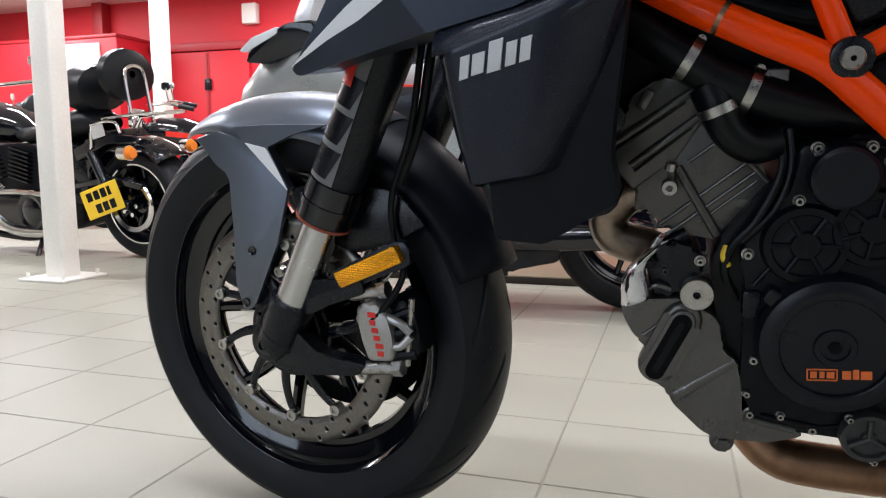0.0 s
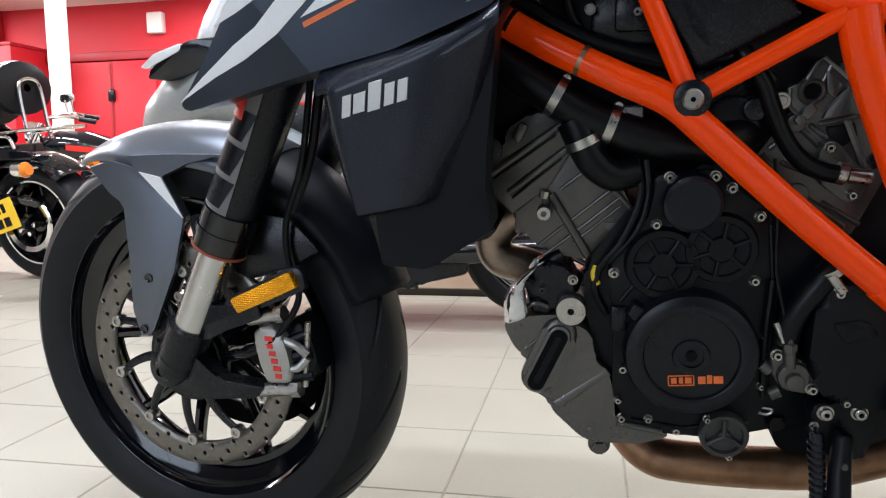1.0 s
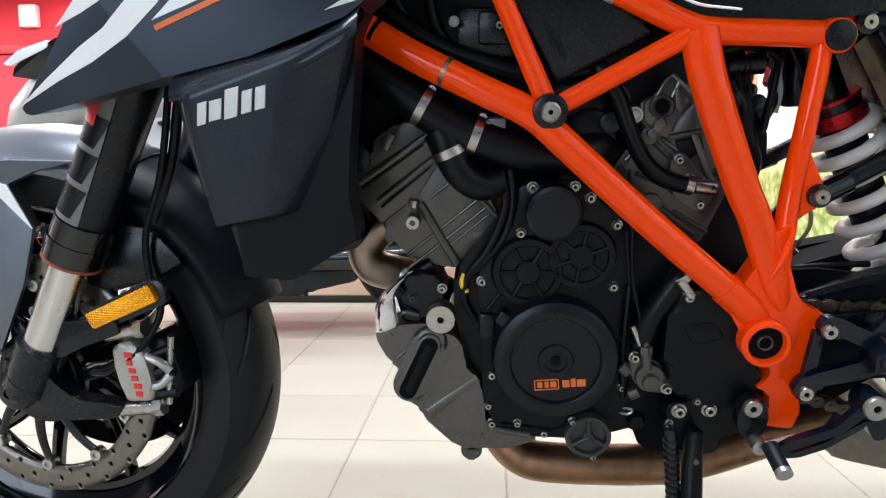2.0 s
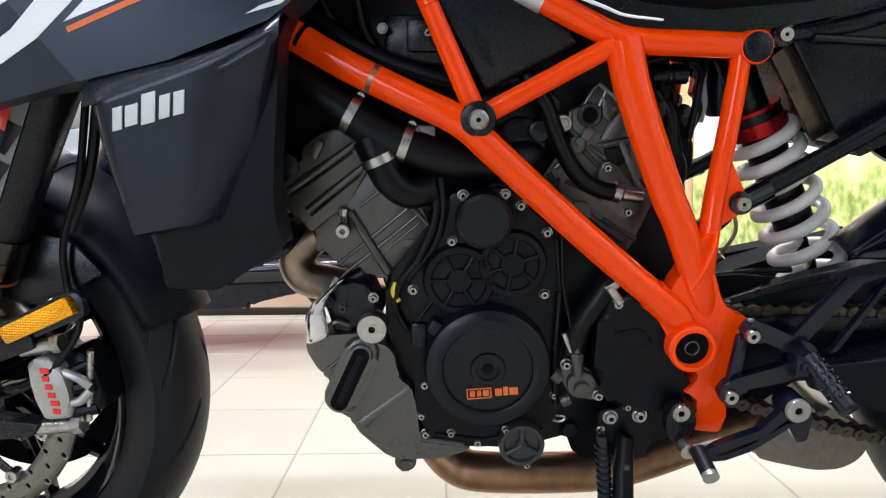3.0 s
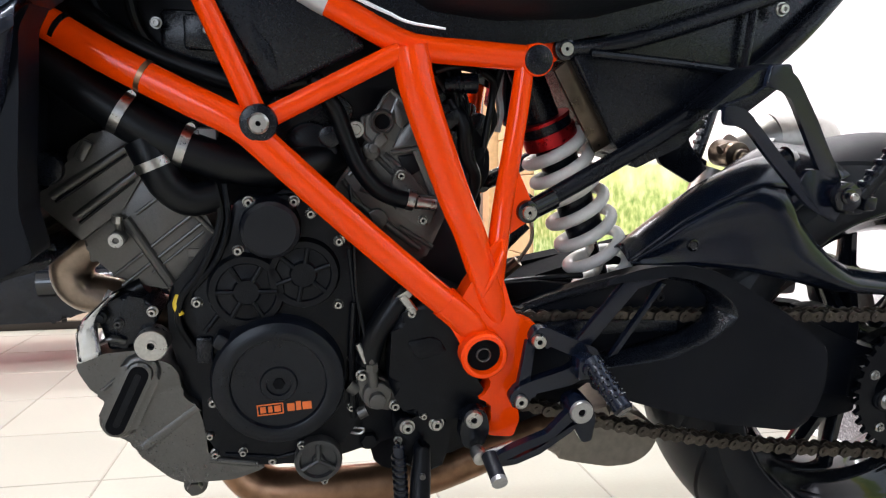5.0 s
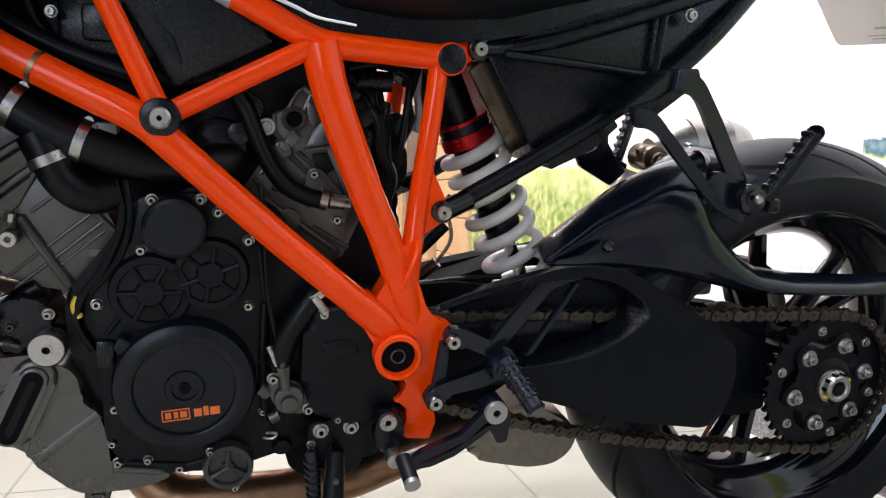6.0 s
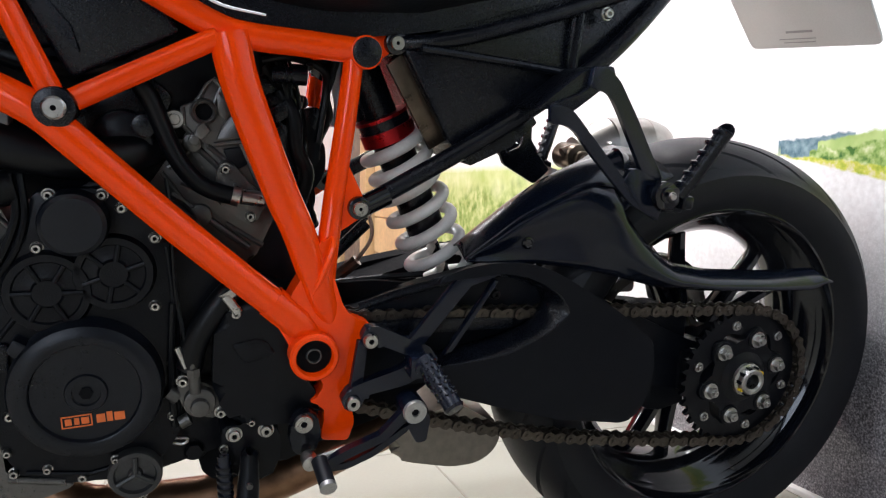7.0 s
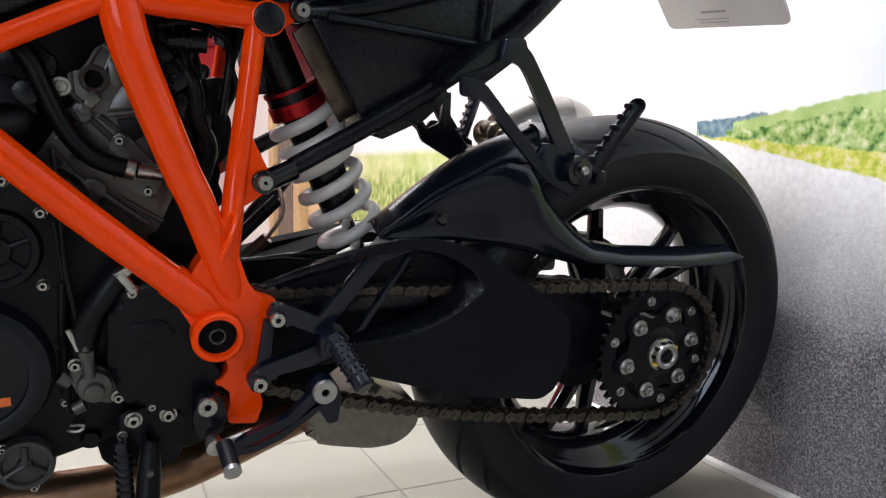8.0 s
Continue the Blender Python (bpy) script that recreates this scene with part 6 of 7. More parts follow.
for pr in ([(0.986, 0.4), (1.005, 0.393), (1.056, 0.465), (1.092, 0.472), (1.097, 0.479), (1.045, 0.477)], [(1.03, 0.382), (1.041, 0.386), (1.092, 0.467), (1.086, 0.469)]):
    part("heel_guard_bar", plate(pr, -0.15, -0.142, 0.0025), SATIN_NAVY, rest)
for bx, bz, br in ((0.944, 0.406, 0.0082), (0.927, 0.335, 0.0082)):
    shade_socket(part("bracket_bolt", lathe([(0.0, -0.003), (0.003, -0.005), (0.003, -0.007), (br * 0.85, -0.007), (br, -0.005), (br, 0)], bx, bz, 20, y=-0.15), STEEL, rest), bx, bz, 0.0035)
peg_a, peg_b = Vector((1.0006, -0.165, 0.3853)), Vector((1.0215, -0.212, 0.3485))
peg = part("rider_peg", join(tube([tuple(peg_a), tuple(peg_a.lerp(peg_b, 0.5)), tuple(peg_b)], (0.0112, 0.0105), 18), tube([tuple(peg_b), tuple(peg_b + (peg_b - peg_a) * 0.05)], (0.0118, 0.0095), 18)), SATIN_NAVY, rest, "studded black rider's peg")
peg_d = (peg_b - peg_a).normalized()
peg_u = peg_d.cross(Vector((0, 1, 0))).normalized()
peg_v = peg_u.cross(peg_d)
for k in range(7):
    for q in range(-2, 3):
        a = radians(36 * q + (18 if k % 2 else 0))
        out = -(peg_v * math.cos(a)) + peg_u * math.sin(a)
        out = out if out.y < 0 else -out + 2 * peg_u * out.dot(peg_u)
        c = peg_a.lerp(peg_b, 0.14 + 0.11 * k) + out * 0.0105
        part("peg_stud", tube([tuple(c), tuple(c + out * 0.0022)], (0.002, 0.0013), 8), BLACK_GLOSS, peg)
part("peg_clevis", join(box(0.985, 1.008, -0.172, -0.145, 0.365, 0.39, 0.004), disc_y(0.997, 0.379, -0.177, -0.14, 0.008, 16)), SATIN_NAVY, rest)
lever = part("gear_lever", plate(rounded([(0.886, 0.268), (0.9, 0.281), (0.923, 0.291), (0.955, 0.303), (0.981, 0.331), (0.996, 0.342), (1.004, 0.334), (0.987, 0.319), (0.961, 0.295), (0.93, 0.283), (0.9, 0.27)], 0.003), -0.17, -0.159, 0.003), SATIN_NAVY, bike, "black gear lever with a rubber toe peg")
part("lever_strut", plate(rounded([(0.898, 0.264), (0.921, 0.266), (0.949, 0.277), (0.985, 0.302), (0.993, 0.312), (0.984, 0.309), (0.946, 0.284), (0.92, 0.273), (0.898, 0.272)], 0.003), -0.168, -0.161, 0.0025), SATIN_NAVY, lever)
part("lever_pivot", join(disc_y(0.993, 0.327, -0.171, -0.14, 0.0145, 28), plate(rounded([(0.985, 0.335), (1.008, 0.332), (1.013, 0.314), (1.011, 0.287), (0.999, 0.285), (0.988, 0.305)], 0.004), -0.166, -0.15, 0.003)), SATIN_NAVY, lever)
shade_socket(part("pivot_cap", lathe([(0, -0.002), (0.004, -0.003), (0.0045, -0.005), (0.0125, -0.005), (0.0135, -0.003), (0.0135, 0)], 0.992, 0.328, 24, y=-0.171), CALIPER, lever), 0.992, 0.328, 0.0042)
part("toe_peg", tube([(0.889, -0.168, 0.28), (0.8925, -0.198, 0.268)], 0.0088, 16), RUBBER, lever, "rubber toe peg")
part("toe_peg_cap", tube([(0.8925, -0.198, 0.268), (0.8928, -0.203, 0.266)], 0.009, 16), CALIPER, lever)
part("shift_rod", join(tube([(0.882, -0.16, 0.276), (0.92, -0.155, 0.284)], 0.0045, 10), disc_y(0.88, 0.276, -0.168, -0.15, 0.0085, 18)), STEEL, lever)
part("shift_ear", plate(rounded([(0.863, 0.316), (0.876, 0.326), (0.89, 0.322), (0.895, 0.3), (0.888, 0.276), (0.87, 0.274), (0.86, 0.29)], 0.006), -0.145, -0.128, 0.003), BLACK, lever)
shade_socket(part("ear_bolt", lathe([(0, -0.003), (0.0036, -0.004), (0.0036, -0.006), (0.0095, -0.006), (0.0105, -0.004), (0.0105, 0)], 0.875, 0.314, 20, y=-0.145), STEEL, lever), 0.875, 0.314, 0.0042)

# sidestand
stand = part("sidestand", plate(rounded([(0.79, 0.3), (0.803, 0.306), (0.815, 0.3), (0.832, 0.303), (0.848, 0.303), (0.856, 0.282), (0.853, 0.248), (0.842, 0.234), (0.806, 0.24), (0.794, 0.262)], 0.008), -0.115, -0.085, 0.004), CASE_BLACK, bike, "black steel sidestand, swung down")
part("stand_leg", loft([[(x + w * math.cos(a), yy + 0.011 * math.sin(a), z) for a in [2 * math.pi * k / 16 for k in range(17)]] for x, w, yy, z in ((0.8205, 0.004, -0.127, 0.278), (0.8205, 0.0095, -0.127, 0.274), (0.8185, 0.012, -0.135, 0.24), (0.8145, 0.0125, -0.155, 0.195), (0.811, 0.0115, -0.205, 0.1), (0.808, 0.0105, -0.262, 0.03))]), CASE_BLACK, stand)
part("stand_spring", tube([(0.793, -0.13, 0.277), (0.796, -0.14, 0.225), (0.798, -0.155, 0.16)], (0.0065, 0.008), 14), SATIN_NAVY, stand)
for k in range(14):
    c = Vector((0.7935, -0.131, 0.265)).lerp(Vector((0.798, -0.153, 0.17)), k / 13)
    part("spring_turn", tube([tuple(c - Vector((0, 0, 0.0015))), tuple(c + Vector((0, 0, 0.0015)))], 0.0088, 14), BLACK, stand)
part("stand_foot", box(0.78, 0.84, -0.30, -0.245, 0.036, 0.046, 0.003), BLACK, stand, m=None)
bolts(stand, [(0.805, 0.293), (0.839, 0.295)], -0.116, 0.0078)
bolts(stand, [(0.823, 0.308), (0.794, 0.278)], -0.118, 0.0045)
part("leg_rivet", disc_y(0.819, 0.246, -0.148, -0.135, 0.0035, 12), CAST, stand)
# added sheet in shade colour, closes the pale gap under the engine
part("under_fill", plate(rounded([(0.74, 0.3), (0.9, 0.31), (1.05, 0.345), (1.06, 0.31), (0.99, 0.265), (0.9, 0.235), (0.8, 0.2), (0.775, 0.21), (0.765, 0.25)], 0.008), -0.05, 0.05, 0.004), DEEP_SHADE, bike, "near-black filler sheet under the engine and linkage")

# ---- rear wheel, drive and swingarm ----
RX, RZ = 1.48, 0.314
rear_wheel = part("rear_wheel", lathe([(0.0, -0.07), (0.05, -0.07), (0.055, -0.06), (0.045, -0.03), (0.045, 0.03), (0.055, 0.06), (0.05, 0.07), (0, 0.07)], RX, RZ, 40), BLACK_GLOSS, bike, "gloss black cast rear wheel")
part("tyre", tyre_bm(RX, RZ, 0.3165, 0.19, 0.094, 11, 462, 52), RUBBER, rear_wheel, "wide black road tyre with slanting grooves")
part("rim", rim_bm(RX, RZ, 0.225, 0.078), BLACK_GLOSS, rear_wheel)
for i in range(5):
    a = radians(40 + 72 * i)
    for s in (-1, 1):
        part("spoke", spoke_bm(RX, RZ, a + s * 0.12, a + s * 0.2, 0.04, 0.19, 0.014, 0.01, 0, 0, 0.022, 0.014), BLACK_GLOSS, rear_wheel)
part("rear_brake_disc", drilled_disc(RX, RZ, 0.085, 0.12, 0.09, 3, 80), DISC, rear_wheel, solid=0.005)
part("rear_caliper", join(box(1.39, 1.45, 0.09, 0.13, 0.37, 0.42, 0.008), tube([(1.32, 0.12, 0.43), (1.38, 0.12, 0.45), (1.44, 0.12, 0.42)], 0.004, 8)), CALIPER, bike, "rear brake caliper")
part("caliper_bracket", plate(rounded([(1.49, 0.385), (1.5, 0.43), (1.53, 0.428), (1.56, 0.415), (1.6, 0.38), (1.6, 0.346), (1.504, 0.345)], 0.01), 0.1, 0.125, 0.005), CASE_BLACK, bike, "black rear caliper bracket")
part("brake_line", tube([(1.25, 0.11, 0.45), (1.34, 0.115, 0.475), (1.43, 0.12, 0.46), (1.5, 0.12, 0.43), (1.46, 0.12, 0.4)], 0.0045, 8), HOSE, bike)
CY = -0.127
def sprocket_bm(teeth=38):
    bm = bmesh.new()
    n = teeth * 6
    rim_r = []
    for i in range(n):
        ph = (i % 6) / 6
        rim_r.append(0.0925 + 0.0085 * max(0, math.sin(ph * 2 * math.pi)) - 0.001)
    inner = [0.063 + 0.006 * math.cos(6 * 2 * math.pi * i / n) for i in range(n)]
    ra, rb = [], []
    for y, store in ((CY - 0.003, ra), (CY + 0.003, rb)):
        store.append([bm.verts.new((RX + rim_r[i] * math.cos(2 * math.pi * i / n), y, RZ + rim_r[i] * math.sin(2 * math.pi * i / n))) for i in range(n)])
        store.append([bm.verts.new((RX + inner[i] * math.cos(2 * math.pi * i / n), y, RZ + inner[i] * math.sin(2 * math.pi * i / n))) for i in range(n)])
    for i in range(n):
        j = (i + 1) % n
        bm.faces.new((ra[0][i], ra[0][j], ra[1][j], ra[1][i]))
        bm.faces.new((rb[0][j], rb[0][i], rb[1][i], rb[1][j]))
        bm.faces.new((ra[0][j], ra[0][i], rb[0][i], rb[0][j]))
        bm.faces.new((ra[1][i], ra[1][j], rb[1][j], rb[1][i]))
    return bm


sprocket = part("rear_sprocket", sprocket_bm(), CASE_BLACK, rear_wheel, "black toothed rear sprocket")
lobes = [((0.062 + 0.011 * math.cos(6 * (q - radians(16)))) * math.cos(q) + RX, (0.062 + 0.011 * math.cos(6 * (q - radians(16)))) * math.sin(q) + RZ) for q in [2 * math.pi * k / 96 for k in range(96)]]
part("sprocket_carrier", join(plate(lobes, CY - 0.008, CY + 0.02, 0.003, 2), lathe([(0.0, CY - 0.014), (0.026, CY - 0.014), (0.03, CY - 0.012), (0.038, CY - 0.007)], RX, RZ, 40)), CASE_BLACK, sprocket)
for a in range(16, 376, 60):
    part("carrier_boss", disc_y(RX + 0.056 * math.cos(radians(a)), RZ + 0.056 * math.sin(radians(a)), CY - 0.01, CY + 0.01, 0.0145, 20), CASE_BLACK, sprocket)
    part("carrier_nut", hexnut_bm(RX + 0.056 * math.cos(radians(a)), RZ + 0.056 * math.sin(radians(a)), CY - 0.01, 0.0078, 0.009), STEEL, sprocket)
for a in range(46, 406, 60):
    part("sprocket_nut", hexnut_bm(RX + 0.077 * math.cos(radians(a)), RZ + 0.077 * math.sin(radians(a)), CY - 0.004, 0.0046, 0.005), STEEL, sprocket)
part("axle_nut", join(lathe([(0.0105, CY - 0.027), (0.013, CY - 0.029), (0.017, CY - 0.029), (0.019, CY - 0.026), (0.0195, CY - 0.02), (0.023, CY - 0.018), (0.024, CY - 0.012), (0.024, CY)], RX, RZ, 24), lathe([(0, CY - 0.012), (0.0105, CY - 0.012), (0.0105, CY - 0.027)], RX, RZ, 24)), STEEL, sprocket, "silver castellated axle nut")
for k in range(10):
    a = radians(36 * k)
    part("nut_notch", box(RX + 0.0185 * math.cos(a) - 0.0022, RX + 0.0185 * math.cos(a) + 0.0022, CY - 0.0265, CY - 0.018, RZ + 0.0185 * math.sin(a) - 0.0022, RZ + 0.0185 * math.sin(a) + 0.0022), YELLOW if k in (1, 6) else CASE_BLACK, sprocket)

# chain: alternate inner and outer links round both sprockets
front_c, front_r, rear_r = Vector((0.868, 0.376)), 0.044, 0.0965
rear_c = Vector((RX, RZ))
axis = rear_c - front_c
dist, base_a = axis.length, math.atan2(axis.y, axis.x)
off = math.asin((rear_r - front_r) / dist)
top_a, low_a = base_a + math.pi / 2 + off, base_a - math.pi / 2 - off
loop = []
for k in range(41):
    t = k / 40
    loop.append(front_c + Vector((math.cos(top_a), math.sin(top_a))) * front_r + (rear_c + Vector((math.cos(top_a), math.sin(top_a))) * rear_r - front_c - Vector((math.cos(top_a), math.sin(top_a))) * front_r) * t)
for k in range(1, 60):
    a = top_a + (low_a - top_a) * k / 60
    loop.append(rear_c + Vector((math.cos(a), math.sin(a))) * rear_r)
p0, p1 = rear_c + Vector((math.cos(low_a), math.sin(low_a))) * rear_r, front_c + Vector((math.cos(low_a), math.sin(low_a))) * front_r
for k in range(41):
    t = k / 40
    q = p0.lerp(p1, t)
    loop.append(Vector((q.x, q.y - 0.022 * math.sin(math.pi * t))))
for k in range(1, 30):
    a = low_a - (2 * math.pi - (top_a - low_a)) * k / 30
    loop.append(front_c + Vector((math.cos(a), math.sin(a))) * front_r)
run = [0.0]
for a, b in zip(loop, loop[1:] + loop[:1]):
    run.append(run[-1] + (b - a).length)
LINKS = 2 * round(run[-1] / 0.015875 / 2)
step = run[-1] / LINKS


def on_loop(s):
    s %= run[-1]
    for i in range(len(loop)):
        if run[i + 1] >= s:
            t = (s - run[i]) / max(1e-9, run[i + 1] - run[i])
            return loop[i].lerp(loop[(i + 1) % len(loop)], t)
    return loop[0]


def link_mesh(name, half, r):
    """Two waisted side plates with their pin heads, between two pins one pitch apart."""
    outline = []
    for k in range(13):
        a = math.pi / 2 + math.pi * k / 12
        outline.append((-step / 2 + r * math.cos(a), r * math.sin(a)))
    outline.append((0, -r * 0.62))
    for k in range(13):
        a = -math.pi / 2 + math.pi * k / 12
        outline.append((step / 2 + r * math.cos(a), r * math.sin(a)))
    outline.append((0, r * 0.62))
    bms = [plate(outline, -half, -half + 0.0022, 0), plate(outline, half - 0.0022, half, 0)]
    for s in (-1, 1):
        bms.append(lathe([(0, -half - 0.0014), (0.0022, -half - 0.0014), (0.0026, -half), (0.005, -half + 0.002), (0.005, half - 0.002), (0, half)], s * step / 2, 0, 10))
    bm = join(*bms)
    data = bpy.data.meshes.new(name)
    bm.to_mesh(data)
    bm.free()
    data.materials.append(CHAIN_MAT)
    return data


outer_link, inner_link = link_mesh("outer_link", 0.0105, 0.0072), link_mesh("inner_link", 0.0078, 0.0076)
chain = part("drive_chain", lathe([(0.02, CY + 0.03), (front_r - 0.003, CY + 0.03), (front_r - 0.003, CY + 0.038), (0.02, CY + 0.038)], front_c.x, front_c.y, 32, closed=True), CASE_BLACK, bike, "worn brown steel drive chain")
for i in range(LINKS):
    a, b = on_loop(i * step), on_loop((i + 1) * step)
    ob = new("chain_link", outer_link if i % 2 else inner_link)
    ob.parent = chain
    ang = math.atan2(b.y - a.y, b.x - a.x)
    ob.matrix_local = Matrix.Translation(((a.x + b.x) / 2, CY + 0.034 * (RX - (a.x + b.x) / 2) / (RX - front_c.x), (a.y + b.y) / 2)) @ Matrix.Rotation(-ang, 4, "Y")

# swingarm, chain guard and hugger
arm = part("swingarm", plate(rounded([(0.9, 0.412), (0.951, 0.425), (1.019, 0.447), (1.092, 0.464), (1.14, 0.47), (1.25, 0.43), (1.42, 0.355), (1.5, 0.345), (1.52, 0.31), (1.49, 0.28), (1.38, 0.29), (1.2, 0.335), (1.0, 0.325), (0.88, 0.33)], 0.015), -0.095, -0.06, 0.008, 3), BLACK_GRAINED, bike, "black cast swingarm")
# far arm and bridge coloured near-black, shade below the spring painted in
part("arm_right", plate(rounded([(0.9, 0.40), (0.99, 0.425), (1.12, 0.45), (1.25, 0.43), (1.42, 0.355), (1.5, 0.345), (1.52, 0.31), (1.49, 0.28), (1.38, 0.29), (1.2, 0.335), (1.0, 0.35), (0.88, 0.345)], 0.015), 0.11, 0.14, 0.008, 3), DEEP_SHADE, arm)
part("arm_bridge", box(0.93, 1.04, -0.09, 0.12, 0.36, 0.412, 0.012), DEEP_SHADE, arm)
part("arm_ridge", tube([(0.945, -0.09, 0.424), (1.0, -0.095, 0.443), (1.06, -0.1, 0.459), (1.14, -0.1, 0.472)], 0.006, 10), BLACK, arm)
# two added dark sheets fill the pale gap below the spring
part("arm_inner_fill", plate(rounded([(0.9, 0.39), (1.0, 0.42), (1.1, 0.45), (1.18, 0.47), (1.18, 0.42), (0.92, 0.37)], 0.01), 0.055, 0.11, 0.006), DEEP_SHADE, arm)
part("arm_gap_fill", plate(rounded([(0.9, 0.444), (0.97, 0.447), (1.03, 0.44), (1.1, 0.445), (1.1, 0.40), (0.9, 0.38)], 0.004), -0.058, -0.05, 0.002), DEEP_SHADE, arm)
part("arm_end", plate(rounded([(1.319, 0.409), (1.358, 0.4116), (1.415, 0.393), (1.413, 0.3275), (1.43, 0.258), (1.376, 0.2495), (1.352, 0.26), (1.37, 0.33)], 0.01), -0.085, -0.06, 0.005), BLACK_GRAINED, arm)
part("axle_block", box(1.40, 1.5, -0.1, -0.075, 0.285, 0.345, 0.006), CASE_BLACK, arm)
GUARD_RIDGE = ((0.995, 0.366), (1.0412, 0.3705), (1.0786, 0.3735), (1.1065, 0.3776), (1.1345, 0.3866), (1.1589, 0.4002), (1.1798, 0.4157), (1.1889, 0.425), (1.1847, 0.4355), (1.1727, 0.4478), (1.1525, 0.4625), (1.1262, 0.4736), (1.0979, 0.4785), (1.04, 0.471))
GUARD_OPENING = ((0.995, 0.369), (1.048, 0.3765), (1.067, 0.381), (1.095, 0.387), (1.13, 0.398), (1.151, 0.41), (1.163, 0.4245), (1.1655, 0.4335), (1.161, 0.443), (1.151, 0.4515), (1.132, 0.46), (1.118, 0.4645), (1.095, 0.467), (1.04, 0.463))
cg = [(1.02, 0.4735), (1.0507, 0.484), (1.077, 0.4885), (1.1115, 0.489), (1.1476, 0.482), (1.1744, 0.4705), (1.1985, 0.457), (1.2532, 0.425), (1.2982, 0.394), (1.3119, 0.3813), (1.3172, 0.3445), (1.3138, 0.3141), (1.304, 0.2917), (1.2954, 0.2794), (1.2766, 0.2745), (1.2469, 0.2795), (1.1819, 0.2898), (1.1199, 0.3076), (1.06, 0.327), (1.01, 0.345)]
guard_c = part("chain_guard", plate(rounded(cg, 0.008) + list(GUARD_RIDGE), -0.152, -0.147, 0.0022, 3), BLACK_GRAINED, arm, "large matt black chain guard")
ridge_line = spline([(x, -0.1515, z) for x, z in GUARD_RIDGE], 4)
opening_line = spline([(x, -0.127, z) for x, z in GUARD_OPENING], 4)
bevel_rows = []
for p, q in zip(ridge_line, opening_line):
    bevel_rows.append([(p.x + (q.x - p.x) * t, p.y + (q.y - p.y) * t ** 1.5, p.z + (q.z - p.z) * t) for t in (0, 0.12, 0.3, 0.5, 0.7, 0.85, 1)] + [(q.x, q.y + 0.012, q.z)])
part("guard_chamfer", loft(bevel_rows), BLACK, guard_c, "broad chamfer round the opening", sharp=50, solid=0.001)
part("guard_bolt", bolt_bm(1.11, 0.437, -0.1, 0.006), CASE_BLACK, arm)
part("chain_slider", plate(rounded([(0.93, 0.408), (1.0, 0.416), (1.13, 0.412), (1.13, 0.398), (1.0, 0.398), (0.93, 0.395)], 0.004), -0.118, -0.1, 0.002), BLACK, arm)
def between(x, pairs):
    """The value at x on a line of (x, value) corners."""
    for (a, va), (b, vb) in zip(pairs, pairs[1:]):
        if x <= b:
            return va + (vb - va) * max(0, x - a) / (b - a)
    return pairs[-1][1]


HUG_TOP = ((1.07, 0.482), (1.098, 0.5), (1.132, 0.525), (1.168, 0.5455), (1.201, 0.561), (1.231, 0.5715), (1.262, 0.566), (1.275, 0.553), (1.284, 0.534), (1.308, 0.508), (1.335, 0.485), (1.362, 0.469), (1.418, 0.459), (1.516, 0.4545), (1.61, 0.4555), (1.622, 0.446))
HUG_LOW = ((1.07, 0.479), (1.104, 0.476), (1.164, 0.474), (1.226, 0.466), (1.278, 0.455), (1.349, 0.438), (1.42, 0.4325), (1.52, 0.4275), (1.588, 0.426), (1.622, 0.443))
FRONT_Y, TAIL_Y = (-0.099, -0.1025, -0.103, -0.102, -0.1005, -0.0995, -0.0995, -0.1, -0.101, -0.102, -0.103), (-0.096, -0.104, -0.112, -0.118, -0.122, -0.125, -0.127, -0.127, -0.119, -0.11, -0.104)
side_rows = []
for i in range(93):
    x = 1.07 + 0.552 * i / 92
    top, low = between(x, HUG_TOP), between(x, HUG_LOW)
    mixed = min(1, max(0, (x - 1.2) / 0.17))
    mixed = mixed * mixed * (3 - 2 * mixed)
    side_rows.append([(x, FRONT_Y[k] * (1 - mixed) + TAIL_Y[k] * mixed, top + (low - top) * k / 10) for k in range(11)])
hugger = part("rear_hugger", loft(side_rows), SATIN_NAVY, bike, "black rear wheel hugger with chain cover tail", sharp=70, solid=0.003)
secs = []
for i in range(13):
    t = i / 12
    a = radians(150 - 34 * t)
    r = 0.331
    secs.append([(RX + (r - 0.03 * (abs(u) ** 3)) * math.cos(a), 0.1 * u, RZ + (r - 0.03 * (abs(u) ** 3)) * math.sin(a)) for u in [-1 + k / 6 for k in range(13)]])
part("hugger_arch", loft(secs), SATIN_NAVY, hugger, "satin black arch over the tyre", solid=0.003)
crease = spline([(1.068, -0.098, 0.48), (1.098, -0.099, 0.5), (1.132, -0.1, 0.525), (1.168, -0.1, 0.5455), (1.201, -0.1, 0.561), (1.231, -0.0995, 0.5715), (1.255, -0.098, 0.5695), (1.285, -0.09, 0.567)], 6)
crown = spline([(1.075, -0.05, 0.487), (1.1168, -0.05, 0.5205), (1.1531, -0.05, 0.5485), (1.1903, -0.05, 0.5725), (1.2289, -0.05, 0.591), (1.262, -0.05, 0.601), (1.285, -0.05, 0.602), (1.303, -0.05, 0.597)], 6)
top_rows = []
for p, q in zip(crease, crown):
    row = [(p.x + (q.x - p.x) * u, p.y + (q.y - p.y) * u, p.z + (q.z - p.z) * math.sin(u * math.pi / 2) ** 0.9) for u in [k / 9 for k in range(10)]]
    top_rows.append(row + [(q.x, q.y + 0.05 * v, q.z - 0.034 * v ** 1.4) for v in (0.2, 0.4, 0.6, 0.8, 1)])
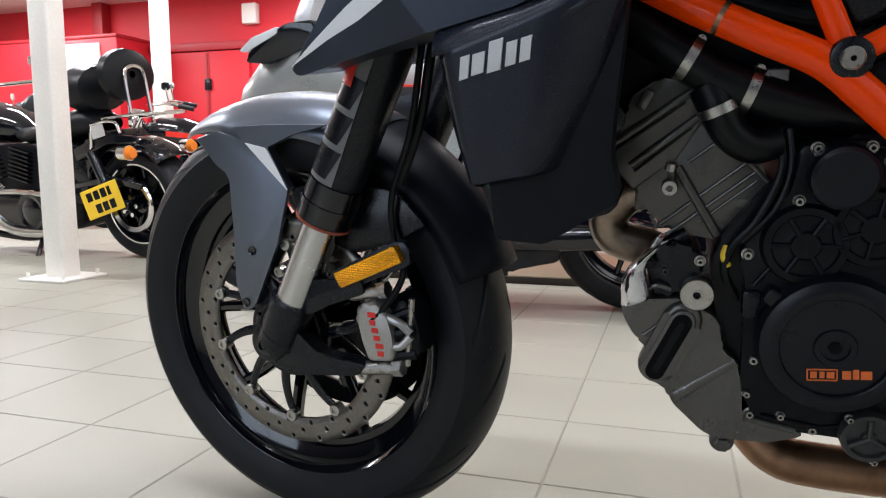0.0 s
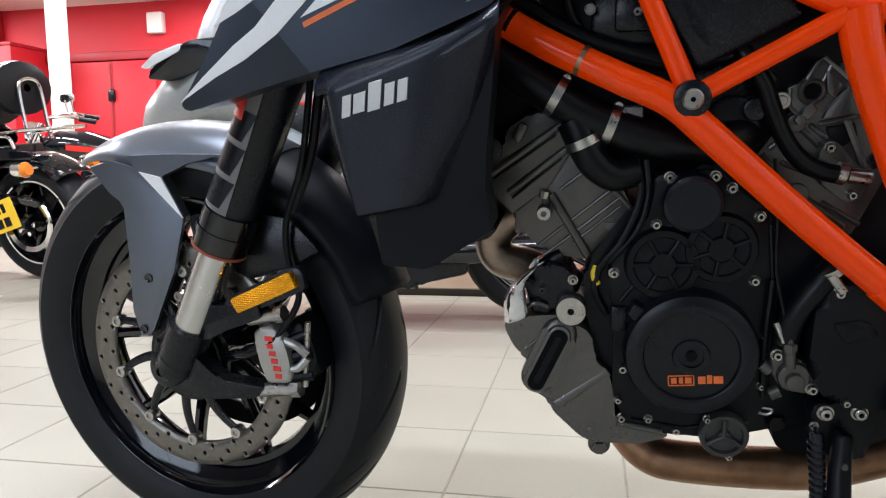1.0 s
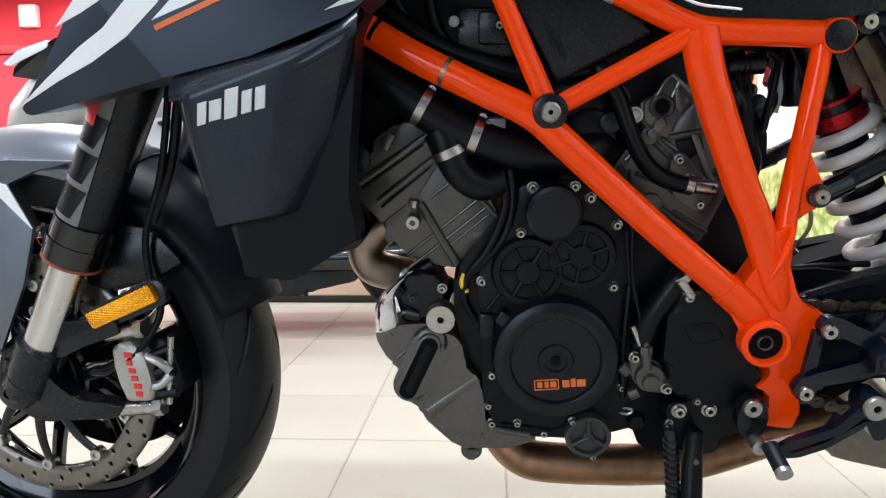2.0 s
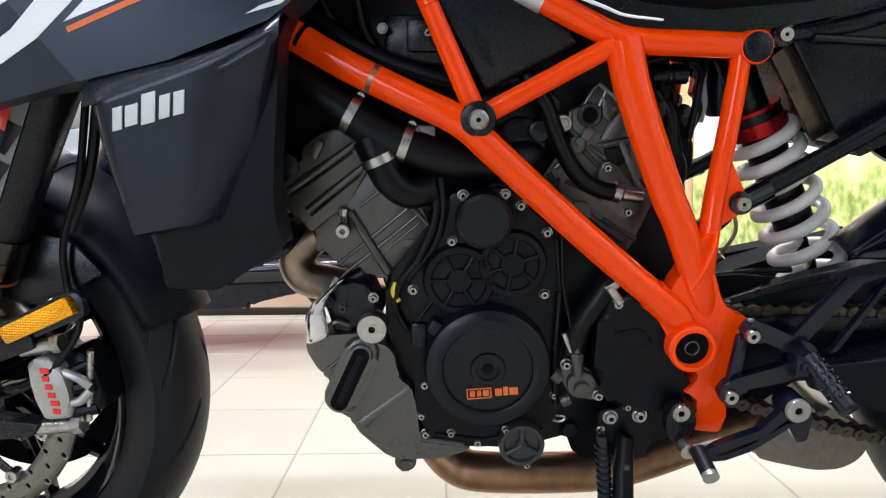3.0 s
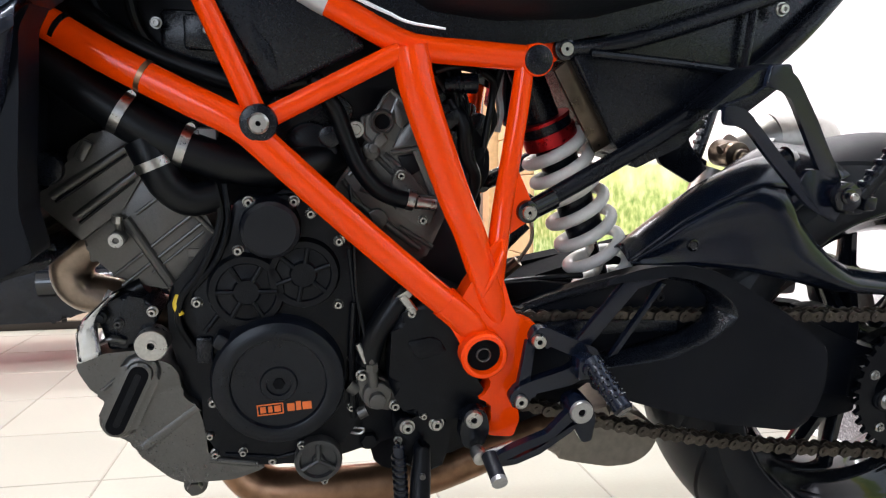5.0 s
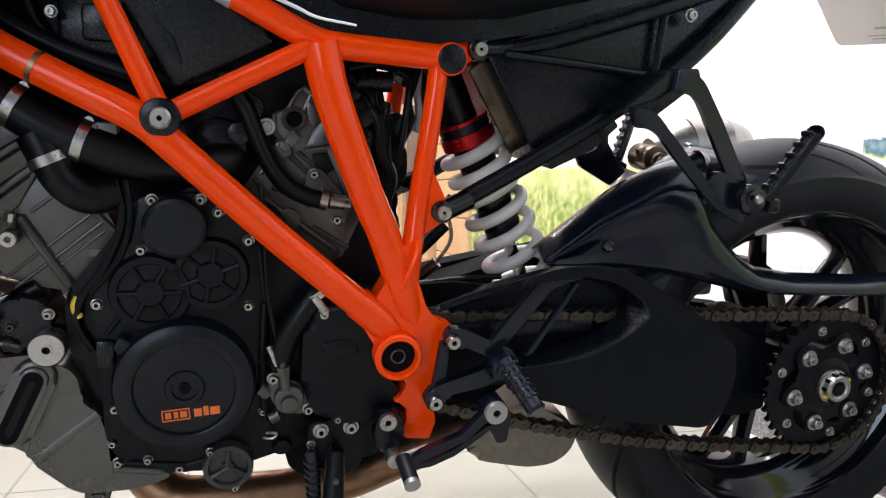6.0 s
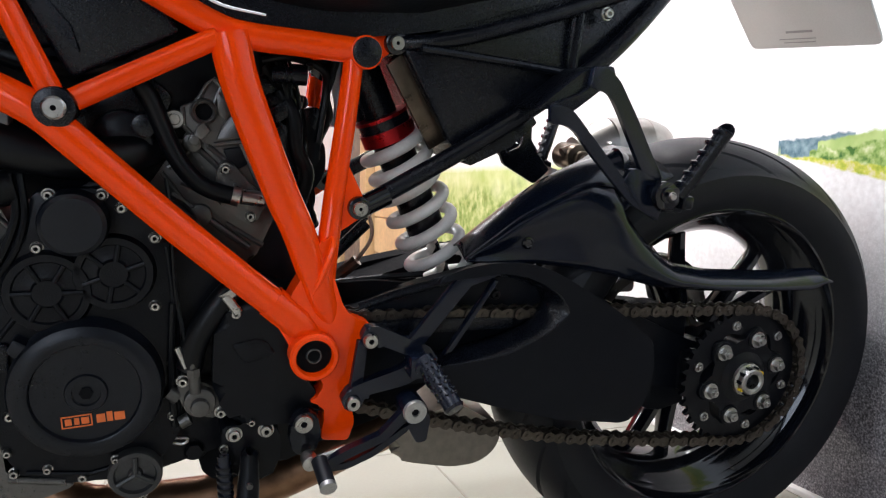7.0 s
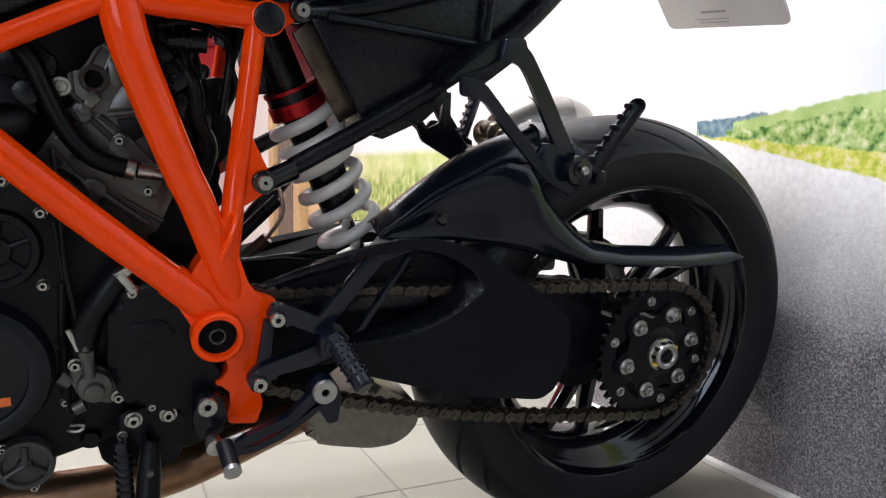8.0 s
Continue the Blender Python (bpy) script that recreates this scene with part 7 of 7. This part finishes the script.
part("hugger_top", loft(top_rows), SATIN_NAVY, hugger, "smooth satin black upper face", sharp=70, solid=0.002)
part("hugger_ridge", join(tube([(1.2022, -0.055, 0.5500), (1.2290, -0.055, 0.5664), (1.2686, -0.055, 0.5855), (1.2891, -0.055, 0.5919)], (0.006, 0.0205), 22), tube([(1.2888, -0.055, 0.5941), (1.3008, -0.055, 0.5951), (1.3068, -0.055, 0.5946)], (0.0205, 0.008), 22, smooth=False)), SATIN_NAVY, hugger, "rounded ridge over the tyre")
part("hugger_hole", lathe([(0, -0.0005), (0.0045, -0.0005), (0.0055, -0.0015), (0.0075, -0.001), (0.008, 0.001)], 1.148, 0.5, 18, y=-0.102), BLACK_GLOSS, hugger)

# shock absorber
A, B = Vector((0.944, 0.0, 0.725)), Vector((1.084, 0.0, 0.43))
d = (B - A).normalized()
shock = part("shock_absorber", tube([tuple(A), tuple(A.lerp(B, 0.3)), tuple(A.lerp(B, 0.33))], 0.0205, 24, smooth=False), BLACK, bike, "rear shock absorber with a white coil spring")
part("shock_body", tube([tuple(A.lerp(B, 0.3)), tuple(A.lerp(B, 0.78))], 0.0245, 24), BLACK, shock)
part("damper_rod", tube([tuple(A.lerp(B, 0.78)), tuple(B)], 0.009, 14), CHROME, shock)
part("preload_ring", join(tube([tuple(A.lerp(B, 0.29)), tuple(A.lerp(B, 0.302))], 0.0335, 30, smooth=False)), RED_ANOD, shock, "red anodised preload ring")
part("preload_ring", join(tube([tuple(A.lerp(B, 0.337)), tuple(A.lerp(B, 0.388))], 0.0345, 30, smooth=False)), RED_ANOD, shock, "red anodised preload ring")
part("lock_ring", tube([tuple(A.lerp(B, 0.302)), tuple(A.lerp(B, 0.337))], 0.0318, 30, smooth=False), BLACK, shock)
ref = Vector((0, 1, 0)) - d * d.y
ref.normalize()
up = d.cross(ref)
coil = []
TURNS = 7.2
for k in range(int(TURNS * 24) + 1):
    t = k / (TURNS * 24)
    a = 2 * math.pi * TURNS * t + 1.0
    s = 0.39 + 0.655 * (t ** 1.12)
    coil.append(tuple(A.lerp(B, s) + (ref * math.cos(a) + up * math.sin(a)) * 0.0378))
part("coil_spring", tube(coil, 0.0079, 14, smooth=False), SPRING_WHITE, shock, "white coil spring")
part("spring_seat", tube([tuple(A.lerp(B, 1.04)), tuple(A.lerp(B, 1.09))], (0.034, 0.03), 24, smooth=False), BLACK, shock)
part("shock_reservoir", tube([(0.958, 0.03, 0.725), (0.958, 0.032, 0.66), (0.962, 0.034, 0.63)], 0.018, 18), BLACK, shock)
part("linkage", join(tube([(0.91, 0.03, 0.43), (0.98, 0.03, 0.5)], 0.008, 10), tube([(0.92, 0.06, 0.43), (1.0, 0.06, 0.53)], 0.011, 10)), BLACK, bike)
part("lambda_sensor", join(tube([(0.935, 0.0, 0.435), (0.96, -0.01, 0.46)], 0.0075, 10), tube([(0.96, -0.01, 0.46), (0.98, 0, 0.49), (0.975, 0.02, 0.53)], 0.0025, 6)), HEADER, bike, "small browned exhaust sensor")
part("axle_cable", tube([(0.93, -0.02, 0.435), (0.99, -0.03, 0.443), (1.04, -0.03, 0.445)], 0.004, 8), HOSE, bike)
# frame parts on the far side that show past the tyre
part("far_bracket", plate(rounded([(1.183, 0.608), (1.199, 0.573), (1.251, 0.545), (1.275, 0.567), (1.241, 0.603), (1.24, 0.645), (1.23, 0.643), (1.225, 0.6), (1.205, 0.59), (1.195, 0.606)], 0.004), 0.096, 0.104, 0.002), BLACK, bike, "black far-side silencer bracket")


# ---- other motorcycles in the showroom ----
def ring_loft(stations):
    """A rounded body from stations of x, half width, bottom and top."""
    return loft([[(x, w * math.sin(u), z0 + (z1 - z0) * (0.5 + 0.5 * math.cos(u))) for u in [math.pi * k / 8 - math.pi for k in range(17)]] for x, w, z0, z1 in stations])


def road_wheel(parent, cx, cz, r, width, lip, hub_mat, spokes=9, edge=None):
    wheel = part("wheel", lathe([(0, -0.06), (0.05, -0.06), (0.055, -0.04), (0.04, 0.0), (0.055, 0.04), (0.05, 0.06), (0, 0.06)], cx, cz, 24), hub_mat, parent)
    part("tyre", tyre_bm(cx, cz, r, width, r - lip, 16, 96, 20), RUBBER, wheel)
    part("rim", rim_bm(cx, cz, lip + 0.005, width * 0.4), BLACK_GLOSS, wheel)
    part("rim_edge", lathe([(lip - 0.002, -width * 0.4 - 0.004), (lip + 0.008, -width * 0.4 - 0.004), (lip + 0.008, -width * 0.4), (lip - 0.002, -width * 0.4)], cx, cz, 64, closed=True), edge or CHROME, wheel)
    for i in range(spokes):
        a = 2 * math.pi * i / spokes
        part("spoke", spoke_bm(cx, cz, a, a + 0.1, 0.04, lip - 0.03, 0.014, 0.01, -0.02, -0.03, 0.012, 0.01), hub_mat, wheel)
    return wheel


def cruiser(m):
    c = empty("cruiser_motorcycle", "black and chrome cruiser motorcycle with a passenger backrest", "motorcycle", m, "parked cruisers")
    w = road_wheel(c, 0, 0.31, 0.315, 0.2, 0.215, BLACK_GLOSS)
    part("drive_pulley", lathe([(0.12, -0.125), (0.145, -0.13), (0.15, -0.12), (0.145, -0.11), (0.12, -0.115)], 0, 0.31, 48, closed=True), CHROME, w, "chromed belt pulley")
    for k in range(5):
        a = 2 * math.pi * k / 5
        part("pulley_bolt", tube([(0.05 * math.cos(a), -0.12, 0.31 + 0.05 * math.sin(a)), (0.05 * math.cos(a), -0.145, 0.31 + 0.05 * math.sin(a))], 0.012, 8), CHROME, w)
    part("axle_nut", tube([(0, -0.12, 0.31), (0, -0.165, 0.31)], 0.022, 8), CHROME, w)
    secs = []
    for i in range(17):
        a = radians(165 - 120 * i / 16)
        secs.append([((0.365 - 0.05 * abs(u) ** 3) * math.cos(a), 0.13 * u, 0.31 + (0.365 - 0.05 * abs(u) ** 3) * math.sin(a)) for u in [-1 + k / 5 for k in range(11)]])
    fender = part("rear_fender", loft(secs), BLACK_GLOSS, c, "gloss black rear fender", solid=0.004)
    part("fender_strut", plate(rounded([(-0.35, 0.62), (-0.1, 0.70), (0.12, 0.68), (0.13, 0.64), (-0.08, 0.645), (-0.33, 0.55)], 0.02), -0.155, -0.135, 0.006), BLACK_GLOSS, fender)
    # added black disc, keeps the view between the spokes dark
    part("wheel_dark_backing", lathe([(0, 0.06), (0.2, 0.06), (0.205, 0.07), (0, 0.075)], 0, 0.31, 40), BLACK, w)
    part("fender_skirt", plate(rounded([(-0.42, 0.5), (-0.3, 0.66), (-0.1, 0.72), (-0.05, 0.66), (-0.2, 0.6), (-0.33, 0.45)], 0.02), -0.12, 0.12, 0.01), BLACK_GLOSS, fender)
    part("swingarm", tube([(-0.55, -0.14, 0.36), (-0.3, -0.145, 0.34), (0.02, -0.145, 0.31)], 0.028, 12), BLACK, c)
    part("belt_guard", plate(rounded([(-0.45, 0.42), (-0.1, 0.47), (0.12, 0.43), (0.1, 0.40), (-0.1, 0.44), (-0.45, 0.39)], 0.01), -0.15, -0.12, 0.004), BLACK_GLOSS, c)
    part("shock", tube([(-0.1, -0.16, 0.36), (-0.2, -0.16, 0.6)], 0.03, 14), BLACK_GLOSS, c)
    for s in (-1, 1):
        ind = part("indicator", join(tube([(0.13, 0.14 * s, 0.60), (0.13, 0.2 * s, 0.60)], 0.009, 8), tube([(0.08, 0.22 * s, 0.60), (0.14, 0.22 * s, 0.60)], (0.036, 0.04), 16)), CHROME, c)
        part("indicator_lens", tube([(0.14, 0.22 * s, 0.60), (0.165, 0.22 * s, 0.60)], (0.038, 0.026), 16), AMBER_LENS, ind, "amber indicator lens")
    pl = part("plate_bracket", tube([(-0.02, -0.14, 0.32), (-0.1, -0.19, 0.34)], 0.012, 8), BLACK, c)
    pm = Matrix.Translation((-0.125, -0.2, 0.35)) @ Matrix.Rotation(radians(-18), 4, "Y") @ Matrix.Rotation(radians(12), 4, "Z")
    part("number_plate", box(-0.118, 0.118, -0.003, 0.003, -0.08, 0.08, 0.002, 1), PLATE_YELLOW, pl, "yellow rear number plate", m=pm)
    for u0, u1, z0, z1 in ((-0.085, -0.05, 0.012, 0.06), (-0.04, -0.005, 0.012, 0.06), (0.005, 0.04, 0.012, 0.06), (0.05, 0.07, 0.012, 0.06), (-0.05, -0.015, -0.06, -0.012), (-0.005, 0.03, -0.06, -0.012), (0.04, 0.075, -0.06, -0.012)):
        part("plate_bar", box(u0, u1, -0.0045, -0.0028, z0, z1), BLACK, pl, m=pm)
    part("side_cover", plate(rounded([(-0.28, 0.36), (-0.3, 0.62), (-0.5, 0.68), (-0.75, 0.66), (-0.7, 0.36), (-0.5, 0.3)], 0.03), -0.12, 0.12, 0.015), BLACK_GLOSS, c)
    part("luggage_roll", ring_loft([(-0.42, 0.05, 0.9, 1.0), (-0.38, 0.17, 0.82, 1.06), (-0.3, 0.19, 0.8, 1.08), (-0.22, 0.17, 0.82, 1.06), (-0.18, 0.05, 0.9, 1.0)]), LEATHER, c, "black soft luggage roll")
    seat_c = part("saddle", ring_loft([(-0.2, 0.08, 0.70, 0.80), (-0.3, 0.13, 0.68, 0.85), (-0.5, 0.15, 0.66, 0.82), (-0.75, 0.14, 0.64, 0.74), (-0.9, 0.08, 0.66, 0.76)]), LEATHER, c, "black leather saddle")
    back = part("backrest_pad", loft([[(x, w * math.sin(u), 1.0 + h * math.cos(u)) for u in [2 * math.pi * k / 20 for k in range(20)]] for x, w, h in ((-0.09, 0.02, 0.02), (-0.085, 0.15, 0.115), (-0.06, 0.18, 0.14), (-0.02, 0.175, 0.135), (0.0, 0.11, 0.09), (0.002, 0.02, 0.02))], close=True), LEATHER, c, "padded black backrest")
    part("backrest_loop", tube([(0.04, -0.07, 0.74), (0.025, -0.07, 0.85), (0.015, -0.065, 1.0), (0.012, -0.03, 1.04), (0.012, 0.03, 1.04), (0.015, 0.065, 1.0), (0.025, 0.07, 0.85), (0.04, 0.07, 0.74)], 0.01, 10), CHROME, back, "chromed backrest loop")
    rack = part("luggage_rack", tube([(-0.12, -0.13, 0.775), (0.1, -0.14, 0.79), (0.24, -0.1, 0.795), (0.27, 0, 0.797), (0.24, 0.1, 0.795), (0.1, 0.14, 0.79), (-0.12, 0.13, 0.775)], 0.009, 8), CHROME, c, "chromed luggage rack")
    for k in range(4):
        part("rack_bar", tube([(-0.02 + 0.07 * k, -0.12, 0.788), (-0.02 + 0.07 * k, 0.12, 0.788)], 0.006, 8), CHROME, rack)
    part("side_rail", tube([(-0.2, -0.16, 0.62), (-0.15, -0.17, 0.74), (0.0, -0.17, 0.76), (0.03, -0.16, 0.70)], 0.008, 8), CHROME, rack)
    part("bag_plate", plate([(-0.16, 0.67), (-0.07, 0.69), (-0.08, 0.76), (-0.17, 0.75)], -0.175, -0.168, 0.002), DECAL_SILVER, rack)
    tank_c = part("fuel_tank", ring_loft([(-0.8, 0.05, 0.68, 0.75), (-0.9, 0.13, 0.66, 0.84), (-1.1, 0.17, 0.64, 0.9), (-1.3, 0.15, 0.66, 0.9), (-1.42, 0.06, 0.72, 0.84)]), BLACK_GLOSS, c, "gloss black fuel tank")
    part("tank_flash", plate([(-0.95, 0.77), (-1.25, 0.8), (-1.25, 0.76), (-0.98, 0.73)], -0.178, -0.165, 0.0), DECAL_RED, tank_c)
    eng = part("engine", plate(rounded([(-0.4, 0.17), (-0.36, 0.4), (-0.55, 0.6), (-0.8, 0.66), (-1.15, 0.62), (-1.25, 0.2), (-0.9, 0.12)], 0.04), -0.13, 0.13, 0.02), CASE_BLACK, c, "black and chrome V-twin engine")
    cover = part("primary_cover", lathe([(0.08, -0.2), (0.1, -0.205), (0.118, -0.19), (0.125, -0.17), (0.125, -0.1)], -0.7, 0.27, 32), BLACK_GLOSS, eng, "round black cover with a chromed edge")
    part("cover_edge", lathe([(0.119, -0.189), (0.126, -0.185), (0.126, -0.17), (0.119, -0.172)], -0.7, 0.27, 32, closed=True), CHROME, cover)
    part("cover_face", lathe([(0, -0.212), (0.04, -0.21), (0.07, -0.204), (0.082, -0.198)], -0.7, 0.27, 32), BLACK_GLOSS, cover)
    part("primary_case", plate(rounded([(-0.6, 0.15), (-0.57, 0.36), (-1.2, 0.35), (-1.22, 0.18)], 0.06), -0.18, -0.1, 0.03, 4), BLACK_GLOSS, eng)
    part("case_band", tube([(-0.6, -0.185, 0.37), (-0.85, -0.19, 0.385), (-1.2, -0.185, 0.37)], 0.016, 10), CHROME, eng)
    for base_x, lean in ((-0.82, 14), (-1.02, -14)):
        for k in range(8):
            part("cooling_fin", box(-0.08, 0.08, -0.165, 0.165, -0.005, 0.005, 0.002, 1), BLACK_GLOSS, eng, m=Matrix.Translation((base_x + math.sin(radians(lean)) * 0.025 * k, 0, 0.45 + 0.024 * k)) @ Matrix.Rotation(radians(lean), 4, "Y"))
    part("exhaust", tube([(-1.0, -0.12, 0.42), (-1.1, -0.17, 0.3), (-0.9, -0.19, 0.16), (-0.5, -0.19, 0.15)], 0.026, 12), CHROME, c)
    part("bottom_rail", tube([(-0.5, -0.13, 0.14), (-0.9, -0.15, 0.11), (-1.3, -0.13, 0.2), (-1.45, -0.05, 0.6)], 0.02, 10), BLACK, c)
    road_wheel(c, -1.72, 0.31, 0.315, 0.13, 0.23, BLACK_GLOSS)
    for s in (-1, 1):
        part("fork_leg", tube([(-1.72, 0.1 * s, 0.31), (-1.42, 0.1 * s, 0.95)], 0.024, 12), CHROME, c)
    bar = part("handlebar", tube([(-1.1, -0.4, 1.0), (-1.2, -0.36, 1.02), (-1.36, -0.12, 1.0), (-1.36, 0.12, 1.0), (-1.2, 0.36, 1.02), (-1.1, 0.4, 1.0)], 0.013, 10), CHROME, c, "chromed handlebar with black grips")
    for s in (-1, 1):
        part("grip", tube([(-1.02, 0.42 * s, 0.985), (-1.13, 0.39 * s, 1.005)], 0.019, 12), RUBBER, bar)
        part("mirror", join(tube([(-1.2, 0.34 * s, 1.02), (-1.22, 0.36 * s, 1.14)], 0.006, 6), plate(rounded([(-1.25, 1.12), (-1.19, 1.12), (-1.19, 1.18), (-1.25, 1.18)], 0.02), 0.35 * s, 0.36 * s, 0.004)), CHROME, bar)
    part("headlamp", lathe([(0, -0.02), (0.07, -0.01), (0.09, 0.03), (0.08, 0.09), (0, 0.13)], 0, 0, 24), CHROME, c, m=Matrix.Translation((-1.52, 0, 0.88)) @ Matrix.Rotation(radians(-90), 4, "Z"))
    part("front_fender", loft([[(-1.72 + (0.345 - 0.04 * abs(u) ** 3) * math.cos(radians(150 - 110 * i / 10)), 0.08 * u, 0.31 + (0.345 - 0.04 * abs(u) ** 3) * math.sin(radians(150 - 110 * i / 10))) for u in [-1 + k / 4 for k in range(9)]] for i in range(11)]), BLACK_GLOSS, c, solid=0.004)
    part("sidestand", tube([(-0.7, -0.14, 0.14), (-0.66, -0.24, 0.012)], 0.014, 8), BLACK, c)
    return c


first_cruiser = cruiser(Matrix.Translation((-2.27, 2.42, 0)) @ Matrix.Rotation(radians(-6), 4, "Z") @ Matrix.Rotation(radians(6), 4, "X"))
copy_thing(first_cruiser, Matrix.Translation((-2.5, 4.86, 0)) @ Matrix.Rotation(radians(35), 4, "Z") @ Matrix.Rotation(radians(6), 4, "X"))
copy_thing(first_cruiser, Matrix.Translation((-4.6, 4.1, 0)) @ Matrix.Rotation(radians(-15), 4, "Z") @ Matrix.Rotation(radians(6), 4, "X"))

# grey faired touring motorcycle parked behind, side on
tour = empty("touring_motorcycle", "light grey faired touring motorcycle parked on the tiles", "motorcycle", Matrix.Translation((-1.02, 1.55, 0)) @ Matrix.Rotation(radians(5), 4, "Z") @ Matrix.Rotation(radians(7), 4, "X"))
TOUR_PAINT = surface("light_grey_paint", (0.3, 0.32, 0.32), 0.3, 0.2, 0.06, 300, 5, 0.0, coat=0.4)
road_wheel(tour, 0.0, 0.3, 0.3, 0.12, 0.22, BLACK_GLOSS, 9, BLACK_GLOSS)
road_wheel(tour, 1.42, 0.31, 0.31, 0.18, 0.22, BLACK_GLOSS, 9, BLACK_GLOSS)
SHIFT = Matrix.Translation((0.29, 0, 0.05))
fairing = part("front_fairing", ring_loft([(-0.33, 0.03, 0.6, 0.68), (-0.28, 0.1, 0.57, 0.78), (-0.18, 0.16, 0.58, 0.88), (-0.02, 0.21, 0.66, 0.95), (0.2, 0.24, 0.6, 0.98), (0.42, 0.2, 0.58, 0.9), (0.55, 0.1, 0.62, 0.85)]), TOUR_PAINT, tour, "light grey front fairing", m=SHIFT)
part("lower_fairing", plate(rounded([(0.05, 0.68), (0.3, 0.72), (0.62, 0.6), (0.66, 0.5), (0.4, 0.42), (0.2, 0.5)], 0.03), -0.235, 0.235, 0.03), TOUR_PAINT, fairing, m=SHIFT)
part("dark_panel", plate(rounded([(0.25, 0.7), (0.5, 0.74), (0.62, 0.66), (0.4, 0.62)], 0.02), -0.245, 0.245, 0.01), BLACK, fairing, m=SHIFT)
part("red_line", plate([(0.3, 0.748), (0.62, 0.735), (0.62, 0.742), (0.3, 0.755)], -0.243, 0.243, 0.0), DECAL_RED, fairing, m=SHIFT)
head_shell = part("headlight_shell", plate(rounded([(-0.2, 0.84), (-0.1, 0.83), (0.08, 0.9), (0.06, 0.97), (-0.04, 0.96), (-0.17, 0.88)], 0.02), -0.2, 0.2, 0.03), BLACK_GLOSS, fairing, "black headlight surround", m=SHIFT)
part("headlight_lens", plate(rounded([(-0.212, 0.878), (-0.19, 0.872), (-0.07, 0.928), (-0.065, 0.952), (-0.16, 0.92)], 0.008), -0.206, 0.206, 0.012), LAMP_GLASS, head_shell, "clear ribbed headlight lens", m=SHIFT)
screen = part("windscreen", loft([[(x + 0.16 * (k / 6) ** 1.4, 0.17 * math.sin(u) * (1 - 0.2 * k / 6), 0.95 + 0.26 * k / 6 - 0.0 * u) for u, x in [(-1.3 + 0.26 * j, -0.08 + 0.1 * (abs(-1.3 + 0.26 * j) / 1.3) ** 2) for j in range(11)]] for k in range(7)]), LAMP_GLASS, fairing, "clear windscreen", solid=0.004, m=SHIFT)
for s in (-1, 1):
    part("fork_leg", tube([(0.0, 0.1 * s, 0.3), (0.2, 0.1 * s, 0.72)], 0.027, 12), BLACK, tour)
part("fuel_tank", ring_loft([(0.42, 0.1, 0.7, 0.9), (0.52, 0.18, 0.68, 1.0), (0.7, 0.18, 0.68, 1.0), (0.85, 0.1, 0.7, 0.86)]), TOUR_PAINT, tour)
part("saddle", ring_loft([(0.8, 0.1, 0.72, 0.82), (0.95, 0.15, 0.72, 0.84), (1.2, 0.14, 0.76, 0.88), (1.5, 0.1, 0.82, 0.94)]), LEATHER, tour)
part("tail_fairing", ring_loft([(1.0, 0.12, 0.66, 0.76), (1.25, 0.12, 0.7, 0.82), (1.6, 0.06, 0.82, 0.92)]), TOUR_PAINT, tour)
part("engine", plate(rounded([(0.4, 0.32), (0.38, 0.55), (0.6, 0.66), (0.9, 0.6), (0.98, 0.36), (0.8, 0.26), (0.55, 0.24)], 0.03), -0.17, 0.17, 0.02), CASE_BLACK, tour)
part("swingarm", plate(rounded([(0.9, 0.4), (0.95, 0.43), (1.2, 0.38), (1.45, 0.34), (1.46, 0.29), (1.1, 0.3), (0.9, 0.33)], 0.02), -0.14, -0.1, 0.008), BLACK_GLOSS, tour)
part("belly_pan", plate(rounded([(0.45, 0.22), (0.5, 0.36), (1.14, 0.36), (1.16, 0.21), (1.02, 0.19), (0.98, 0.168), (0.66, 0.165)], 0.03), -0.2, 0.2, 0.02), BLACK, tour)
part("belly_peg", join(tube([(0.94, -0.15, 0.18), (0.94, -0.15, 0.15)], 0.008, 8), tube([(0.97, -0.15, 0.18), (0.97, -0.15, 0.152)], 0.008, 8)), BLACK, tour)
part("silencer", tube([(0.92, -0.19, 0.29), (1.45, -0.21, 0.31)], 0.045, 20), BLACK_GLOSS, tour, "black silencer")
part("footrest", tube([(1.0, -0.15, 0.36), (1.02, -0.26, 0.35)], 0.013, 10), BLACK, tour)
part("side_reflector", box(1.2, 1.26, -0.15, -0.14, 0.44, 0.46, 0.003), AMBER_LENS, tour)
part("front_fender", loft([[(0.33 * math.cos(radians(150 - 120 * i / 10)), 0.075 * u, 0.3 + (0.33 - 0.04 * abs(u) ** 3) * math.sin(radians(150 - 120 * i / 10))) for u in [-1 + k / 4 for k in range(9)]] for i in range(11)]), TOUR_PAINT, tour, solid=0.004)

# ---- floor tiles ----
for cx, cy in near_tiles:
    ob = new("floor_tile", tile_data)
    ob.parent = floor
    ob.location = (cx, cy, 0)
